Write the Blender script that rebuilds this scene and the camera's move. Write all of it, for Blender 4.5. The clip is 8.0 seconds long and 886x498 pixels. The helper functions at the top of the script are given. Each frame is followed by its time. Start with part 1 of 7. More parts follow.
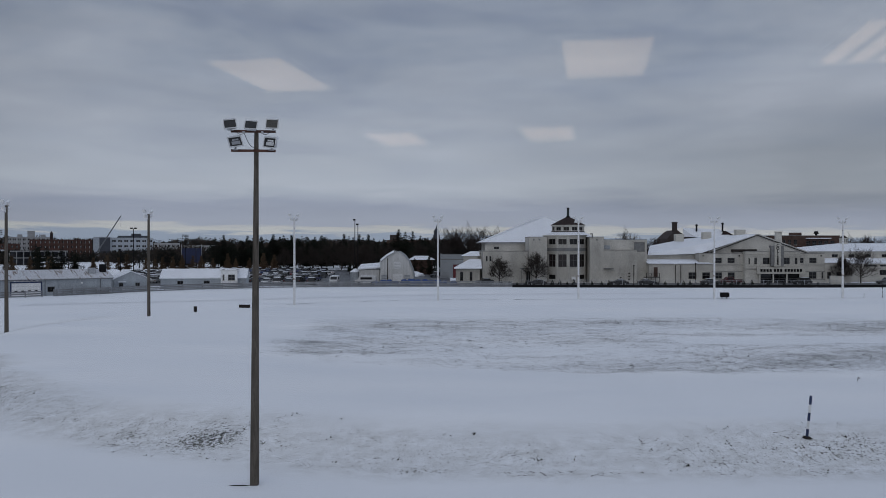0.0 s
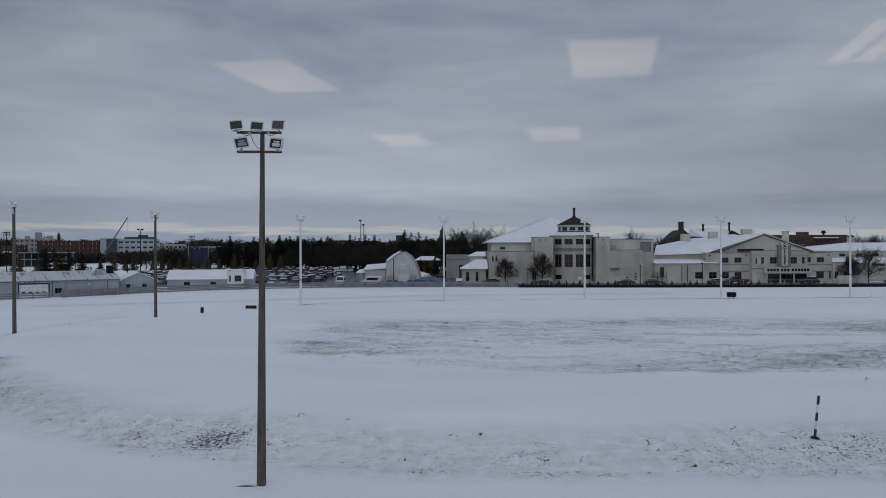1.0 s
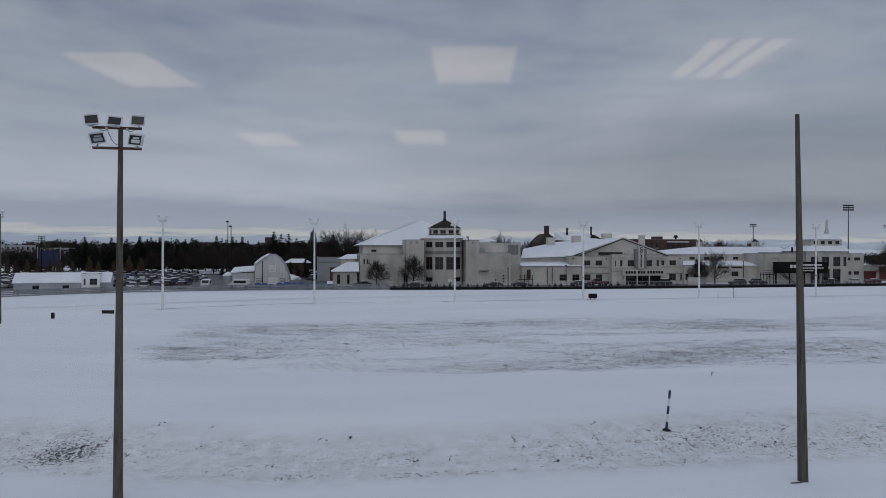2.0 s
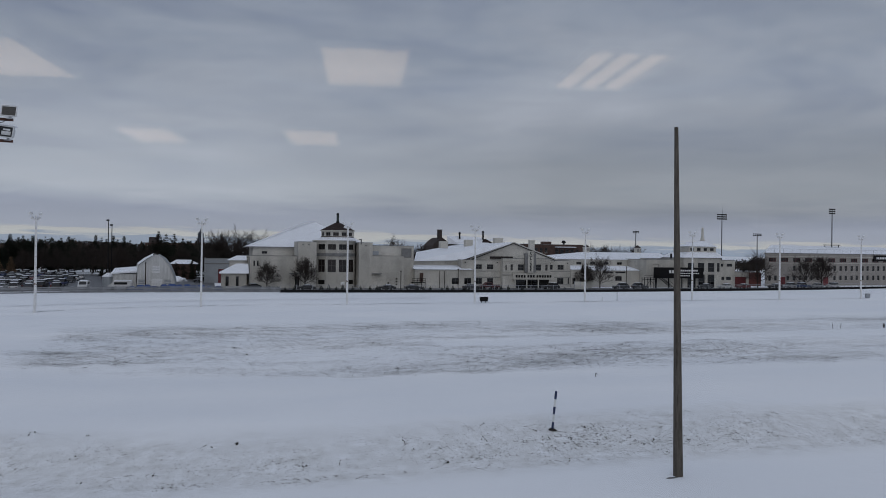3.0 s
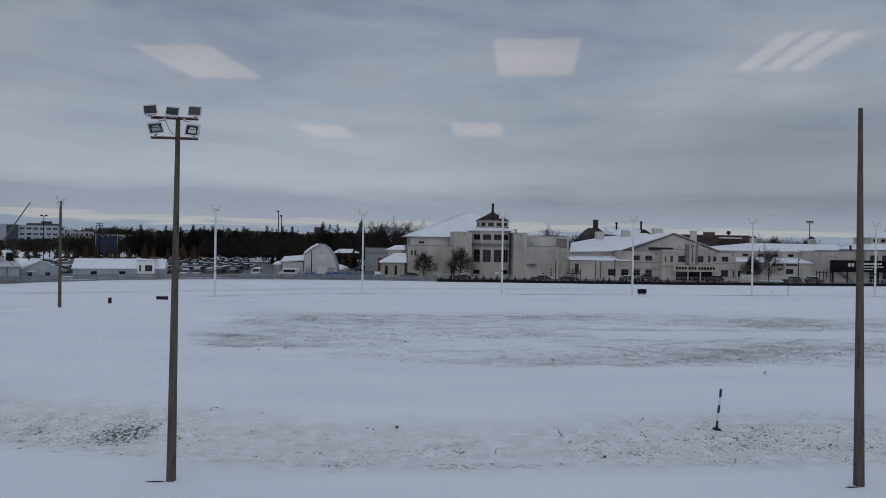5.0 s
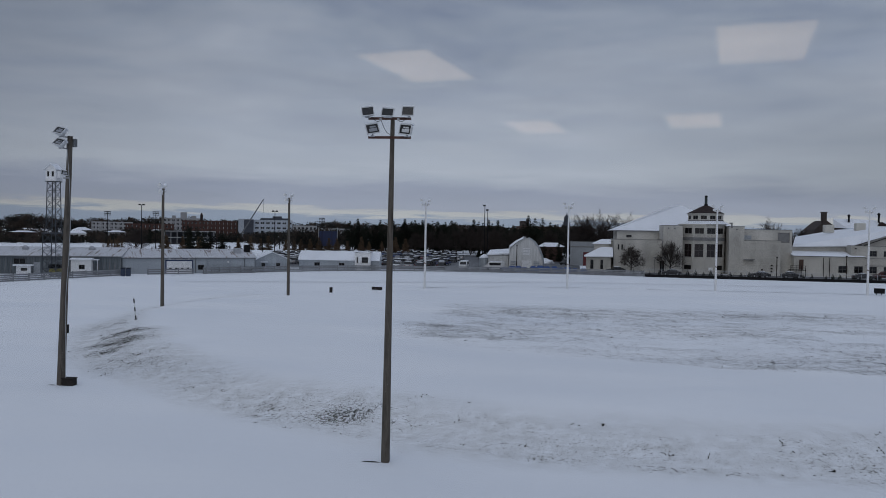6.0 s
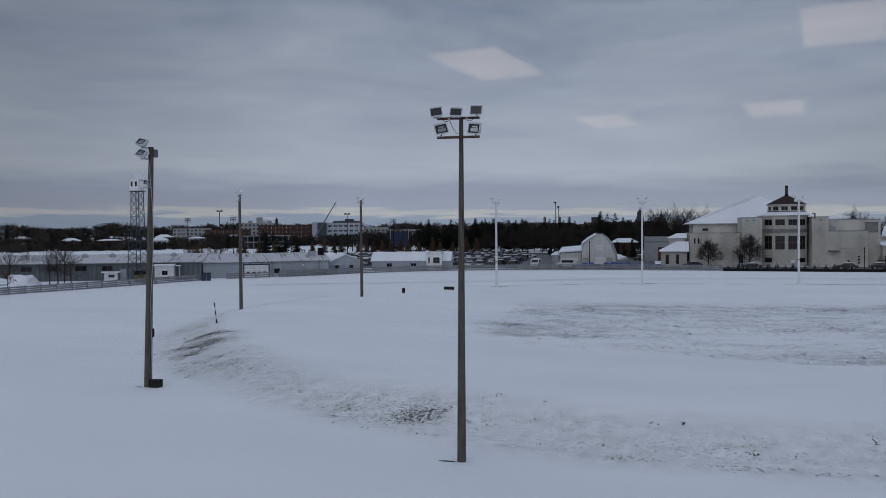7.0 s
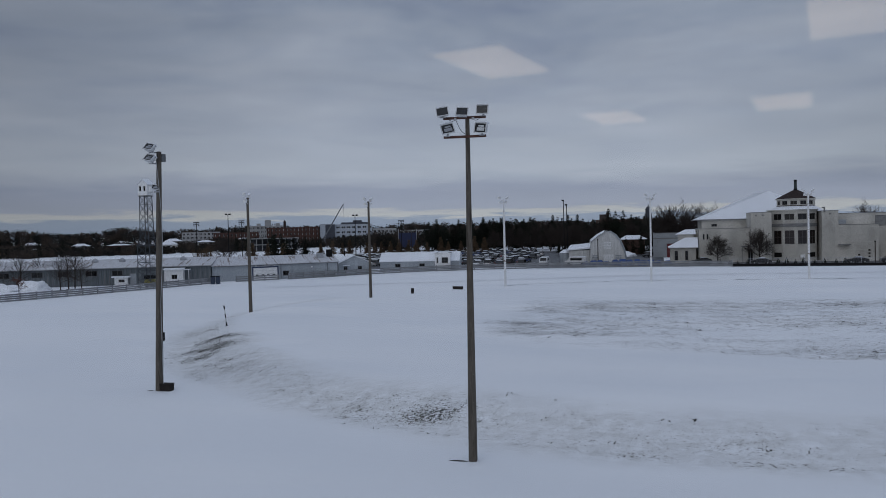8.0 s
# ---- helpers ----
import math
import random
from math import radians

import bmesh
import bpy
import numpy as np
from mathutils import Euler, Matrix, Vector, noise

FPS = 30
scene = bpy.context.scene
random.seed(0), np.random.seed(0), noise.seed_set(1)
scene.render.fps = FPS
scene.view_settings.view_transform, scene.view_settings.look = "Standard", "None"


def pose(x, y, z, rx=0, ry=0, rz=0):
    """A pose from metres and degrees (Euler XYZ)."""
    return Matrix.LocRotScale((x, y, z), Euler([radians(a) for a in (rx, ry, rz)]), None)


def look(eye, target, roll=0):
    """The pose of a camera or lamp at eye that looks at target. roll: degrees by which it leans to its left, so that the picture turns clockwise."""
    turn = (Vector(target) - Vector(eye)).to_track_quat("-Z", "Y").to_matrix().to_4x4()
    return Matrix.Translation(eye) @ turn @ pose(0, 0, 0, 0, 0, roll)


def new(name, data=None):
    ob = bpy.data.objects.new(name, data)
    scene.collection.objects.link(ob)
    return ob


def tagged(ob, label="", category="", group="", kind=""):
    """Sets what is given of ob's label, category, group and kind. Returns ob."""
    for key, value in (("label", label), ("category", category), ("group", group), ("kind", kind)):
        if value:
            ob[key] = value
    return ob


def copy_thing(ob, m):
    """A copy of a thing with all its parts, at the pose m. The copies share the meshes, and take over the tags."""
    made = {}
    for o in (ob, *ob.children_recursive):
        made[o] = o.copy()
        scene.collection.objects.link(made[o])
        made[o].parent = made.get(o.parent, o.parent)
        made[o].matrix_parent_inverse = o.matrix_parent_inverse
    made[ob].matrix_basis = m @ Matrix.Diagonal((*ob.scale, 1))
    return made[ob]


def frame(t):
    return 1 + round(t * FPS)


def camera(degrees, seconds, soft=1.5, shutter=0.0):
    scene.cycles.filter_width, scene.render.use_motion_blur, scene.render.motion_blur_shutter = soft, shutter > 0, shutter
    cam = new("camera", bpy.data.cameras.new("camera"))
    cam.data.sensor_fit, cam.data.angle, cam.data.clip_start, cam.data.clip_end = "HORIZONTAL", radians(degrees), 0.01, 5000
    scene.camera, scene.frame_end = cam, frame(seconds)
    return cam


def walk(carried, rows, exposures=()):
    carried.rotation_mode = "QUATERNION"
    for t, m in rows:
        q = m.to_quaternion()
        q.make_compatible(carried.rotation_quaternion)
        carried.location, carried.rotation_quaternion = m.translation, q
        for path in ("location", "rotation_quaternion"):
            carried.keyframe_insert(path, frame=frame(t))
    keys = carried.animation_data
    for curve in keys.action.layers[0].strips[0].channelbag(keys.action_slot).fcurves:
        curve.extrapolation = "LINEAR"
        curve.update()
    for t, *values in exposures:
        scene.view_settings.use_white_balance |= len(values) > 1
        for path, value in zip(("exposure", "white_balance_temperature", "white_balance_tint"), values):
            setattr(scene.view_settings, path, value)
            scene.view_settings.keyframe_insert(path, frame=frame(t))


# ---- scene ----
cam = camera(58.7, 8.0, soft=0.45)
PATH = [
    (0.0, pose(0.000, 0.000, 10.000, 89.672, 0.000, 0.000)),
    (0.5, pose(-0.006, 0.023, 9.992, 89.668, -0.002, 0.239)),
    (1.0, pose(-0.001, 0.003, 10.002, 89.700, 0.158, 0.432)),
    (1.5, pose(0.023, -0.028, 10.009, 89.796, 0.190, -3.762)),
    (2.0, pose(0.051, -0.051, 9.989, 89.887, -0.085, -8.879)),
    (2.2, pose(0.066, -0.065, 9.994, 89.966, -0.178, -10.791)),
    (3.3, pose(0.078, -0.066, 9.982, 90.114, -0.854, -17.251)),
    (3.5, pose(0.056, -0.062, 9.974, 90.000, -0.871, -17.037)),
    (4.0, pose(0.021, -0.053, 9.956, 89.720, -0.688, -13.202)),
    (4.2, pose(0.011, -0.037, 9.953, 89.658, -0.592, -12.727)),
    (5.3, pose(-0.052, -0.043, 10.006, 89.038, -0.925, -1.307)),
    (5.5, pose(-0.061, -0.047, 10.008, 88.809, -0.767, 1.523)),
    (6.0, pose(-0.091, -0.044, 10.026, 88.571, -0.963, 9.375)),
    (6.5, pose(-0.127, -0.025, 10.018, 88.475, -0.688, 13.563)),
    (7.0, pose(-0.124, 0.007, 10.029, 88.487, 0.507, 14.495)),
    (7.5, pose(-0.115, 0.008, 10.032, 88.534, 1.225, 14.772)),
    (8.0, pose(-0.123, 0.013, 10.026, 88.486, 1.403, 15.070))
]
walk(cam, PATH, exposures=[(0.0, 0.0, 6500, 10), (2.0, 0.0, 6560, 10), (3.5, 0.02, 6620, 10), (4.2, 0.02, 6600, 10), (5.5, 0.0, 6460, 10), (6.5, -0.05, 6360, 10), (8.0, -0.05, 6330, 10)])

# ---------------------------------------------------------------- world, sun
world = bpy.data.worlds.new("overcast_sky")
scene.world = world
world.use_nodes = True
wn, wl = world.node_tree.nodes, world.node_tree.links
wn.clear()


def wnode(kind, **values):
    n = wn.new(kind)
    for key, value in values.items():
        n.inputs[key].default_value = value
    return n


def wmath(op, a, b=0.0):
    n = wn.new("ShaderNodeMath")
    n.operation = op
    for i, v in enumerate((a, b)):
        if isinstance(v, (int, float)):
            n.inputs[i].default_value = v
        else:
            wl.new(v, n.inputs[i])
    return n.outputs[0]


def ramp_of(tree, stops, fac):
    n = tree.nodes.new("ShaderNodeValToRGB")
    el = n.color_ramp.elements
    while len(el) < len(stops):
        el.new(0.5)
    for e, (p, c) in zip(el, stops):
        e.position, e.color = p, (*c, 1) if len(c) == 3 else c
    tree.links.new(fac, n.inputs[0])
    return n.outputs[0]


SUN_EL, SUN_AZ = radians(24), radians(200)
sky = wn.new("ShaderNodeTexSky")
sky.sky_type, sky.sun_disc = "NISHITA", False
sky.sun_elevation, sky.sun_rotation = SUN_EL, SUN_AZ
co = wn.new("ShaderNodeTexCoord")
sep = wn.new("ShaderNodeSeparateXYZ")
wl.new(co.outputs["Generated"], sep.inputs[0])
el_up = wmath("MAXIMUM", sep.outputs[2], 0.0)
den = wmath("ADD", el_up, 0.055)
flat = wn.new("ShaderNodeCombineXYZ")
wl.new(wmath("DIVIDE", sep.outputs[0], den), flat.inputs[0])
wl.new(wmath("DIVIDE", sep.outputs[1], den), flat.inputs[1])
deck = wnode("ShaderNodeTexNoise", Scale=0.8, Detail=9.0, Roughness=0.58, Distortion=0.35)
wl.new(flat.outputs[0], deck.inputs["Vector"])
wide = wnode("ShaderNodeTexNoise", Scale=0.16, Detail=3.0, Roughness=0.5)
wl.new(flat.outputs[0], wide.inputs["Vector"])
cover = wmath("ADD", wmath("MULTIPLY", deck.outputs[0], 0.6), wmath("MULTIPLY", wide.outputs[0], 0.4))
clouds = ramp_of(world.node_tree, [(0.36, (0.165, 0.195, 0.28)), (0.47, (0.255, 0.286, 0.352)), (0.55, (0.32, 0.344, 0.402)), (0.66, (0.43, 0.447, 0.515))], cover)
# layers towards the horizon: a dull blue bank over a thin bright gap
wisp_map = wn.new("ShaderNodeMapping")
wisp_map.inputs["Scale"].default_value = (6.0, 6.0, 34.0)
wl.new(co.outputs["Generated"], wisp_map.inputs[0])
wisp = wnode("ShaderNodeTexNoise", Scale=1.0, Detail=7.0, Roughness=0.6, Distortion=0.5)
wl.new(wisp_map.outputs[0], wisp.inputs["Vector"])
ragged_edge = wmath("ADD", wmath("MULTIPLY", wmath("SUBTRACT", deck.outputs[0], 0.5), 0.03), wmath("MULTIPLY", wmath("SUBTRACT", wisp.outputs[0], 0.5), 0.012))
shift = wmath("ADD", ragged_edge, wmath("MULTIPLY", sep.outputs[0], 0.010))
low = wmath("ADD", el_up, shift)
bank = ramp_of(world.node_tree, [(0.0, (0.24, 0.29, 0.38)), (0.0143, (0.245, 0.295, 0.385)), (0.0165, (0.55, 0.535, 0.49)), (0.018, (0.52, 0.505, 0.465)), (0.021, (0.295, 0.325, 0.405)), (0.044, (0.275, 0.305, 0.40)), (0.072, (0.415, 0.445, 0.515)), (0.16, (0.37, 0.395, 0.465))], low)
near_h = ramp_of(world.node_tree, [(0.0, (1, 1, 1)), (0.05, (0.85, 0.85, 0.85)), (0.10, (0.7, 0.7, 0.7)), (0.24, (0, 0, 0))], el_up)
mixc = wn.new("ShaderNodeMix")
mixc.data_type = "RGBA"
wl.new(near_h, mixc.inputs[0])
wl.new(clouds, mixc.inputs[6])
wl.new(bank, mixc.inputs[7])
# thin streaks of lighter and darker cloud, and a heavier bank to the right
streak_gain = wmath("ADD", 1.0, wmath("MULTIPLY", wmath("SUBTRACT", wisp.outputs[0], 0.5), 0.24))
heavy_map = wn.new("ShaderNodeMapRange")
heavy_map.inputs["From Min"].default_value, heavy_map.inputs["From Max"].default_value = 0.0, 0.42
heavy_map.inputs["To Min"].default_value, heavy_map.inputs["To Max"].default_value = 0.0, 1.0
wl.new(sep.outputs[0], heavy_map.inputs["Value"])
heavy_low = ramp_of(world.node_tree, [(0.0, (0, 0, 0)), (0.028, (0, 0, 0)), (0.05, (1, 1, 1)), (0.11, (1, 1, 1)), (0.2, (0, 0, 0))], el_up)
heavy = wmath("SUBTRACT", 1.0, wmath("MULTIPLY", wmath("MULTIPLY", heavy_map.outputs[0], heavy_low), 0.32))
bg_sky = wnode("ShaderNodeBackground", Strength=0.08)
wl.new(sky.outputs[0], bg_sky.inputs[0])
bg_cloud = wnode("ShaderNodeBackground", Strength=1.0)
# a closed cloud deck grows brighter towards the zenith
thicker = wmath("MULTIPLY", wmath("MINIMUM", wmath("ADD", sep.outputs[0], 0.38), 0.0), 1.0)
zenith = wmath("MULTIPLY", wmath("MAXIMUM", wmath("SUBTRACT", el_up, 0.3), 0.0), 1.22)
body = wmath("MULTIPLY", wmath("MULTIPLY", wmath("ADD", 1.11, thicker), streak_gain), heavy)
wl.new(wmath("ADD", body, zenith), bg_cloud.inputs[1])
wl.new(mixc.outputs[2], bg_cloud.inputs[0])
mixs = wnode("ShaderNodeMixShader")
mixs.inputs[0].default_value = 0.93
wl.new(bg_sky.outputs[0], mixs.inputs[1])
wl.new(bg_cloud.outputs[0], mixs.inputs[2])
wo = wn.new("ShaderNodeOutputWorld")
wl.new(mixs.outputs[0], wo.inputs[0])

sun = new("sun", bpy.data.lights.new("sun", "SUN"))
sun.data.energy, sun.data.angle, sun.data.color = 0.2, radians(40), (1.0, 0.96, 0.9)
sun.matrix_world = look((0, 0, 60), (-math.sin(SUN_AZ) * 60, -math.cos(SUN_AZ) * 60, 60 - 60 * math.tan(SUN_EL)))

# ---------------------------------------------------------------- materials


def material(name, color, rough=0.7, metal=0.0, vary=0.25, size=0.5, fine=6.0, bump=0.15, second=None, patch=0.5, spread=0.12, streak=(1, 1, 1), per_object=0.0):
    """A surface with stains (size metres), grain (fine per metre) and, where given, a second colour in worn patches."""
    m = bpy.data.materials.new(name)
    m.use_nodes = True
    t = m.node_tree
    bsdf = t.nodes["Principled BSDF"]
    bsdf.inputs["Roughness"].default_value, bsdf.inputs["Metallic"].default_value = rough, metal
    if rough > 0.8:
        bsdf.inputs["Specular IOR Level"].default_value = 0.15
    tc = t.nodes.new("ShaderNodeTexCoord")
    mp = t.nodes.new("ShaderNodeMapping")
    mp.inputs["Scale"].default_value = streak
    t.links.new(tc.outputs["Object"], mp.inputs[0])
    big, small = t.nodes.new("ShaderNodeTexNoise"), t.nodes.new("ShaderNodeTexNoise")
    big.inputs["Scale"].default_value, big.inputs["Detail"].default_value = 1 / size, 4
    small.inputs["Scale"].default_value, small.inputs["Detail"].default_value = fine, 5
    for n in (big, small):
        t.links.new(mp.outputs[0], n.inputs["Vector"])
    dark = tuple(c * (1 - vary) for c in color)
    lite = tuple(min(1, c * (1 + vary * 0.6)) for c in color)
    col = ramp_of(t, [(0.3, dark), (0.7, lite)], big.outputs[0])
    if second:
        mask = ramp_of(t, [(max(0, patch - spread), (0, 0, 0)), (min(1, patch + spread), (1, 1, 1))], big.outputs[0])
        mx = t.nodes.new("ShaderNodeMix")
        mx.data_type = "RGBA"
        t.links.new(mask, mx.inputs[0])
        t.links.new(col, mx.inputs[6])
        mx.inputs[7].default_value = (*second, 1)
        col = mx.outputs[2]
    grain = t.nodes.new("ShaderNodeMix")
    grain.data_type, grain.blend_type = "RGBA", "MULTIPLY"
    grain.inputs[0].default_value = min(1, vary * 1.5)
    t.links.new(col, grain.inputs[6])
    t.links.new(ramp_of(t, [(0.3, (0.55, 0.55, 0.55)), (0.65, (1, 1, 1))], small.outputs[0]), grain.inputs[7])
    col = grain.outputs[2]
    if per_object:
        info = t.nodes.new("ShaderNodeObjectInfo")
        tint = t.nodes.new("ShaderNodeMix")
        tint.data_type, tint.blend_type = "RGBA", "MULTIPLY"
        tint.inputs[0].default_value = 1
        t.links.new(col, tint.inputs[6])
        t.links.new(ramp_of(t, [(0, (1 - per_object,) * 3), (1, (1, 1, 1))], info.outputs["Random"]), tint.inputs[7])
        col = tint.outputs[2]
    t.links.new(col, bsdf.inputs["Base Color"])
    if bump:
        b = t.nodes.new("ShaderNodeBump")
        b.inputs["Strength"].default_value, b.inputs["Distance"].default_value = bump, 0.02
        t.links.new(small.outputs[0], b.inputs["Height"])
        t.links.new(b.outputs[0], bsdf.inputs["Normal"])
    return m


CONCRETE = material("weathered_concrete", (0.15, 0.132, 0.112), 0.85, vary=0.45, size=0.22, fine=28, bump=0.5, streak=(1, 1, 0.12), second=(0.06, 0.05, 0.042), patch=0.6, spread=0.1)
WHITE_POLE = material("chipped_white_pole_paint", (0.78, 0.78, 0.78), 0.6, vary=0.14, size=0.5, fine=20, second=(0.2, 0.14, 0.11), patch=0.62, spread=0.03)
RUST = material("rusty_painted_steel", (0.13, 0.06, 0.045), 0.7, 0.3, vary=0.4, size=0.2, fine=40)
DULLSTEEL = material("dull_dark_steel", (0.16, 0.17, 0.18), 0.6, 0.4, vary=0.25, size=0.4, fine=20)
STEEL = material("galvanised_steel", (0.42, 0.43, 0.45), 0.45, 0.7, vary=0.2, size=0.4, fine=30)
LAMP_BODY = material("grey_cast_lamp_housing", (0.62, 0.63, 0.64), 0.45, 0.2, vary=0.2, size=0.2, fine=30)
LAMP_GLASS = material("dark_lamp_glass", (0.012, 0.014, 0.017), 0.12, 0.0, vary=0.3, size=0.3, fine=5, bump=0)
REFLECTOR = material("lamp_reflector", (0.3, 0.31, 0.33), 0.3, 0.8, vary=0.1, size=0.2, fine=30)
SNOW = material("settled_snow", (0.84, 0.86, 0.9), 0.75, vary=0.05, size=2.5, fine=3, bump=0.25)
ROOF_SNOW = material("thin_roof_snow", (0.82, 0.84, 0.88), 0.75, vary=0.07, size=3, fine=2, bump=0.2)
PATCHY_ROOF = material("patchy_snow_on_rusty_sheet_roof", (0.58, 0.59, 0.62), 0.75, vary=0.16, size=1.2, fine=3, second=(0.2, 0.16, 0.14), patch=0.6, spread=0.06, streak=(2.2, 0.14, 1))
BLACK = material("black_painted_metal", (0.012, 0.012, 0.013), 0.82, vary=0.3, size=0.3, fine=20)
DARK = material("dark_weathered_timber", (0.035, 0.03, 0.028), 0.85, vary=0.3, size=0.3, fine=15)
BLUE = material("faded_blue_paint", (0.025, 0.04, 0.11), 0.6, vary=0.25, size=0.1, fine=30)
WHITE = material("white_paint", (0.78, 0.78, 0.78), 0.6, vary=0.12, size=0.4, fine=12)
CREAM = material("cream_stucco", (0.53, 0.508, 0.462), 0.9, vary=0.22, size=3.0, fine=3, bump=0.2, streak=(1, 1, 0.5))
CREAM_PALE = material("pale_cream_trim", (0.55, 0.53, 0.48), 0.85, vary=0.1, size=1.5, fine=5)
STADIUM = material("beige_stucco", (0.335, 0.312, 0.29), 0.9, vary=0.14, size=2.5, fine=3, streak=(1, 1, 0.5))
GREYPANEL = material("grey_panel_cladding", (0.32, 0.34, 0.36), 0.7, vary=0.15, size=2, fine=4)
STONE = material("dark_grey_stone", (0.22, 0.22, 0.22), 0.8, vary=0.25, size=0.6, fine=10)
BRICK = material("dark_brown_brick", (0.10, 0.065, 0.055), 0.9, vary=0.35, size=1.2, fine=9)
REDBRICK = material("red_brick", (0.085, 0.048, 0.04), 0.9, vary=0.3, size=2.0, fine=6)
RED = material("dull_red_paint", (0.15, 0.022, 0.026), 0.6, vary=0.25, size=0.6, fine=8)
SHEET = material("corrugated_pale_sheet_metal", (0.42, 0.455, 0.49), 0.5, 0.25, vary=0.18, size=1.2, fine=6, streak=(1, 1, 0.3), per_object=0.12)
OLDSHEET = material("streaked_grey_sheet_metal", (0.165, 0.188, 0.205), 0.65, 0.15, vary=0.5, size=0.5, fine=6, streak=(2.5, 2.5, 0.12), second=(0.22, 0.18, 0.15), patch=0.66, spread=0.05, per_object=0.15)
BOARD = material("weathered_grey_boards", (0.26, 0.268, 0.28), 0.85, vary=0.3, size=0.5, fine=18, streak=(0.3, 1, 1), per_object=0.25)
PANE = material("dark_window_glass", (0.006, 0.0065, 0.008), 0.12, vary=0.4, size=1.5, fine=1, bump=0, per_object=0.5)
TINTPANE = material("red_brown_tinted_glass", (0.016, 0.008, 0.008), 0.15, vary=0.4, size=1.2, fine=1, bump=0)
ROOFDARK = material("dark_brown_shingle", (0.045, 0.032, 0.03), 0.85, vary=0.35, size=0.5, fine=12)
ASPHALT = material("wet_asphalt_with_slush", (0.06, 0.062, 0.068), 0.55, vary=0.3, size=1.5, fine=6, second=(0.5, 0.52, 0.56), patch=0.64, spread=0.05)
BARK = material("dark_bark", (0.05, 0.04, 0.034), 0.95, vary=0.35, size=0.4, fine=12)
TWIG = material("dark_twigs", (0.05, 0.04, 0.036), 0.95, vary=0.3, size=1, fine=4, bump=0)
NEEDLE = material("dark_pine_needles", (0.018, 0.024, 0.016), 0.95, vary=0.4, size=1.5, fine=3, bump=0, per_object=0.3)
LARCH = material("brown_dead_foliage", (0.14, 0.095, 0.06), 0.95, vary=0.35, size=0.8, fine=5, bump=0, per_object=0.25)
REDLEAF = material("russet_dead_leaves", (0.12, 0.045, 0.03), 0.95, vary=0.35, size=0.4, fine=8, bump=0)
WOODS = material("far_winter_woods", (0.026, 0.028, 0.024), 1.0, vary=0.4, size=9, fine=0.6, bump=0, second=(0.07, 0.053, 0.043), patch=0.5, spread=0.06)
TYRE = material("black_rubber", (0.02, 0.02, 0.02), 0.85, vary=0.2, size=0.2, fine=20)
TARP = material("blue_tarpaulin", (0.025, 0.065, 0.21), 0.55, vary=0.25, size=0.6, fine=5)
GRASS = material("dry_grass_tufts", (0.045, 0.041, 0.033), 1.0, vary=0.4, size=0.5, fine=8, bump=0, second=(0.06, 0.062, 0.048), patch=0.5)
HEDGE = material("dark_evergreen", (0.02, 0.026, 0.02), 1.0, vary=0.35, size=0.5, fine=6, bump=0)
SLATE_GREEN = material("tarnished_copper", (0.035, 0.05, 0.05), 0.6, 0.3, vary=0.3, size=0.3, fine=12)
# the unseen room's dimness is put into its paint, so the pane veils little
ROOM_DARK = material("interior_paint", (0.06, 0.058, 0.055), 0.85, vary=0.06, size=1, fine=8)
CARPET = material("dark_carpet", (0.05, 0.05, 0.055), 1.0, vary=0.2, size=0.5, fine=60)

glass = bpy.data.materials.new("window_pane_glass")
glass.use_nodes = True
gt = glass.node_tree
gt.nodes.clear()
g_clear, g_gloss, g_mix, g_out = (gt.nodes.new("ShaderNode" + k) for k in ("BsdfTransparent", "BsdfGlossy", "MixShader", "OutputMaterial"))
g_clear.inputs[0].default_value = (0.985, 0.995, 1.0, 1)
g_gloss.inputs["Roughness"].default_value = 0.03
g_mix.inputs[0].default_value = 0.045
gt.links.new(g_clear.outputs[0], g_mix.inputs[1])
gt.links.new(g_gloss.outputs[0], g_mix.inputs[2])
gt.links.new(g_mix.outputs[0], g_out.inputs[0])

tube_light = bpy.data.materials.new("lit_diffuser")
tube_light.use_nodes = True
tb = tube_light.node_tree.nodes["Principled BSDF"]
tb.inputs["Base Color"].default_value = (0.8, 0.8, 0.78, 1)
tb.inputs["Emission Color"].default_value, tb.inputs["Emission Strength"].default_value = (1.0, 0.72, 0.45, 1), 1.5

# ---------------------------------------------------------------- builders


def part(name, bm, mat, parent=None, label="", smooth=False):
    """One mesh object from a bmesh, under a thing or a part."""
    me = bpy.data.meshes.new(name)
    bmesh.ops.recalc_face_normals(bm, faces=bm.faces)
    bm.to_mesh(me)
    bm.free()
    me.materials.append(mat)
    if smooth:
        for p in me.polygons:
            p.use_smooth = True
    ob = new(name, me)
    ob.parent = parent
    if label:
        ob["label"] = label
    return ob


def again(ob, m, parent=None):
    """The same mesh as another object of the same parent at another pose."""
    o = new(ob.name.split(".")[0], ob.data)
    o.parent = parent or ob.parent
    o.matrix_basis = m
    return o


def thing(name, m, label, category, group="", kind=""):
    ob = new(name)
    ob.empty_display_size = 0.3
    ob.matrix_basis = m
    return tagged(ob, label, category, group, kind)


def box(bm, x0, x1, y0, y1, z0, z1):
    v = [bm.verts.new((x, y, z)) for x in (x0, x1) for y in (y0, y1) for z in (z0, z1)]
    for f in ((0, 1, 3, 2), (4, 6, 7, 5), (0, 4, 5, 1), (2, 3, 7, 6), (0, 2, 6, 4), (1, 5, 7, 3)):
        bm.faces.new([v[i] for i in f])
    return v


def boxes(*dims):
    bm = bmesh.new()
    for d in dims:
        box(bm, *d)
    return bm


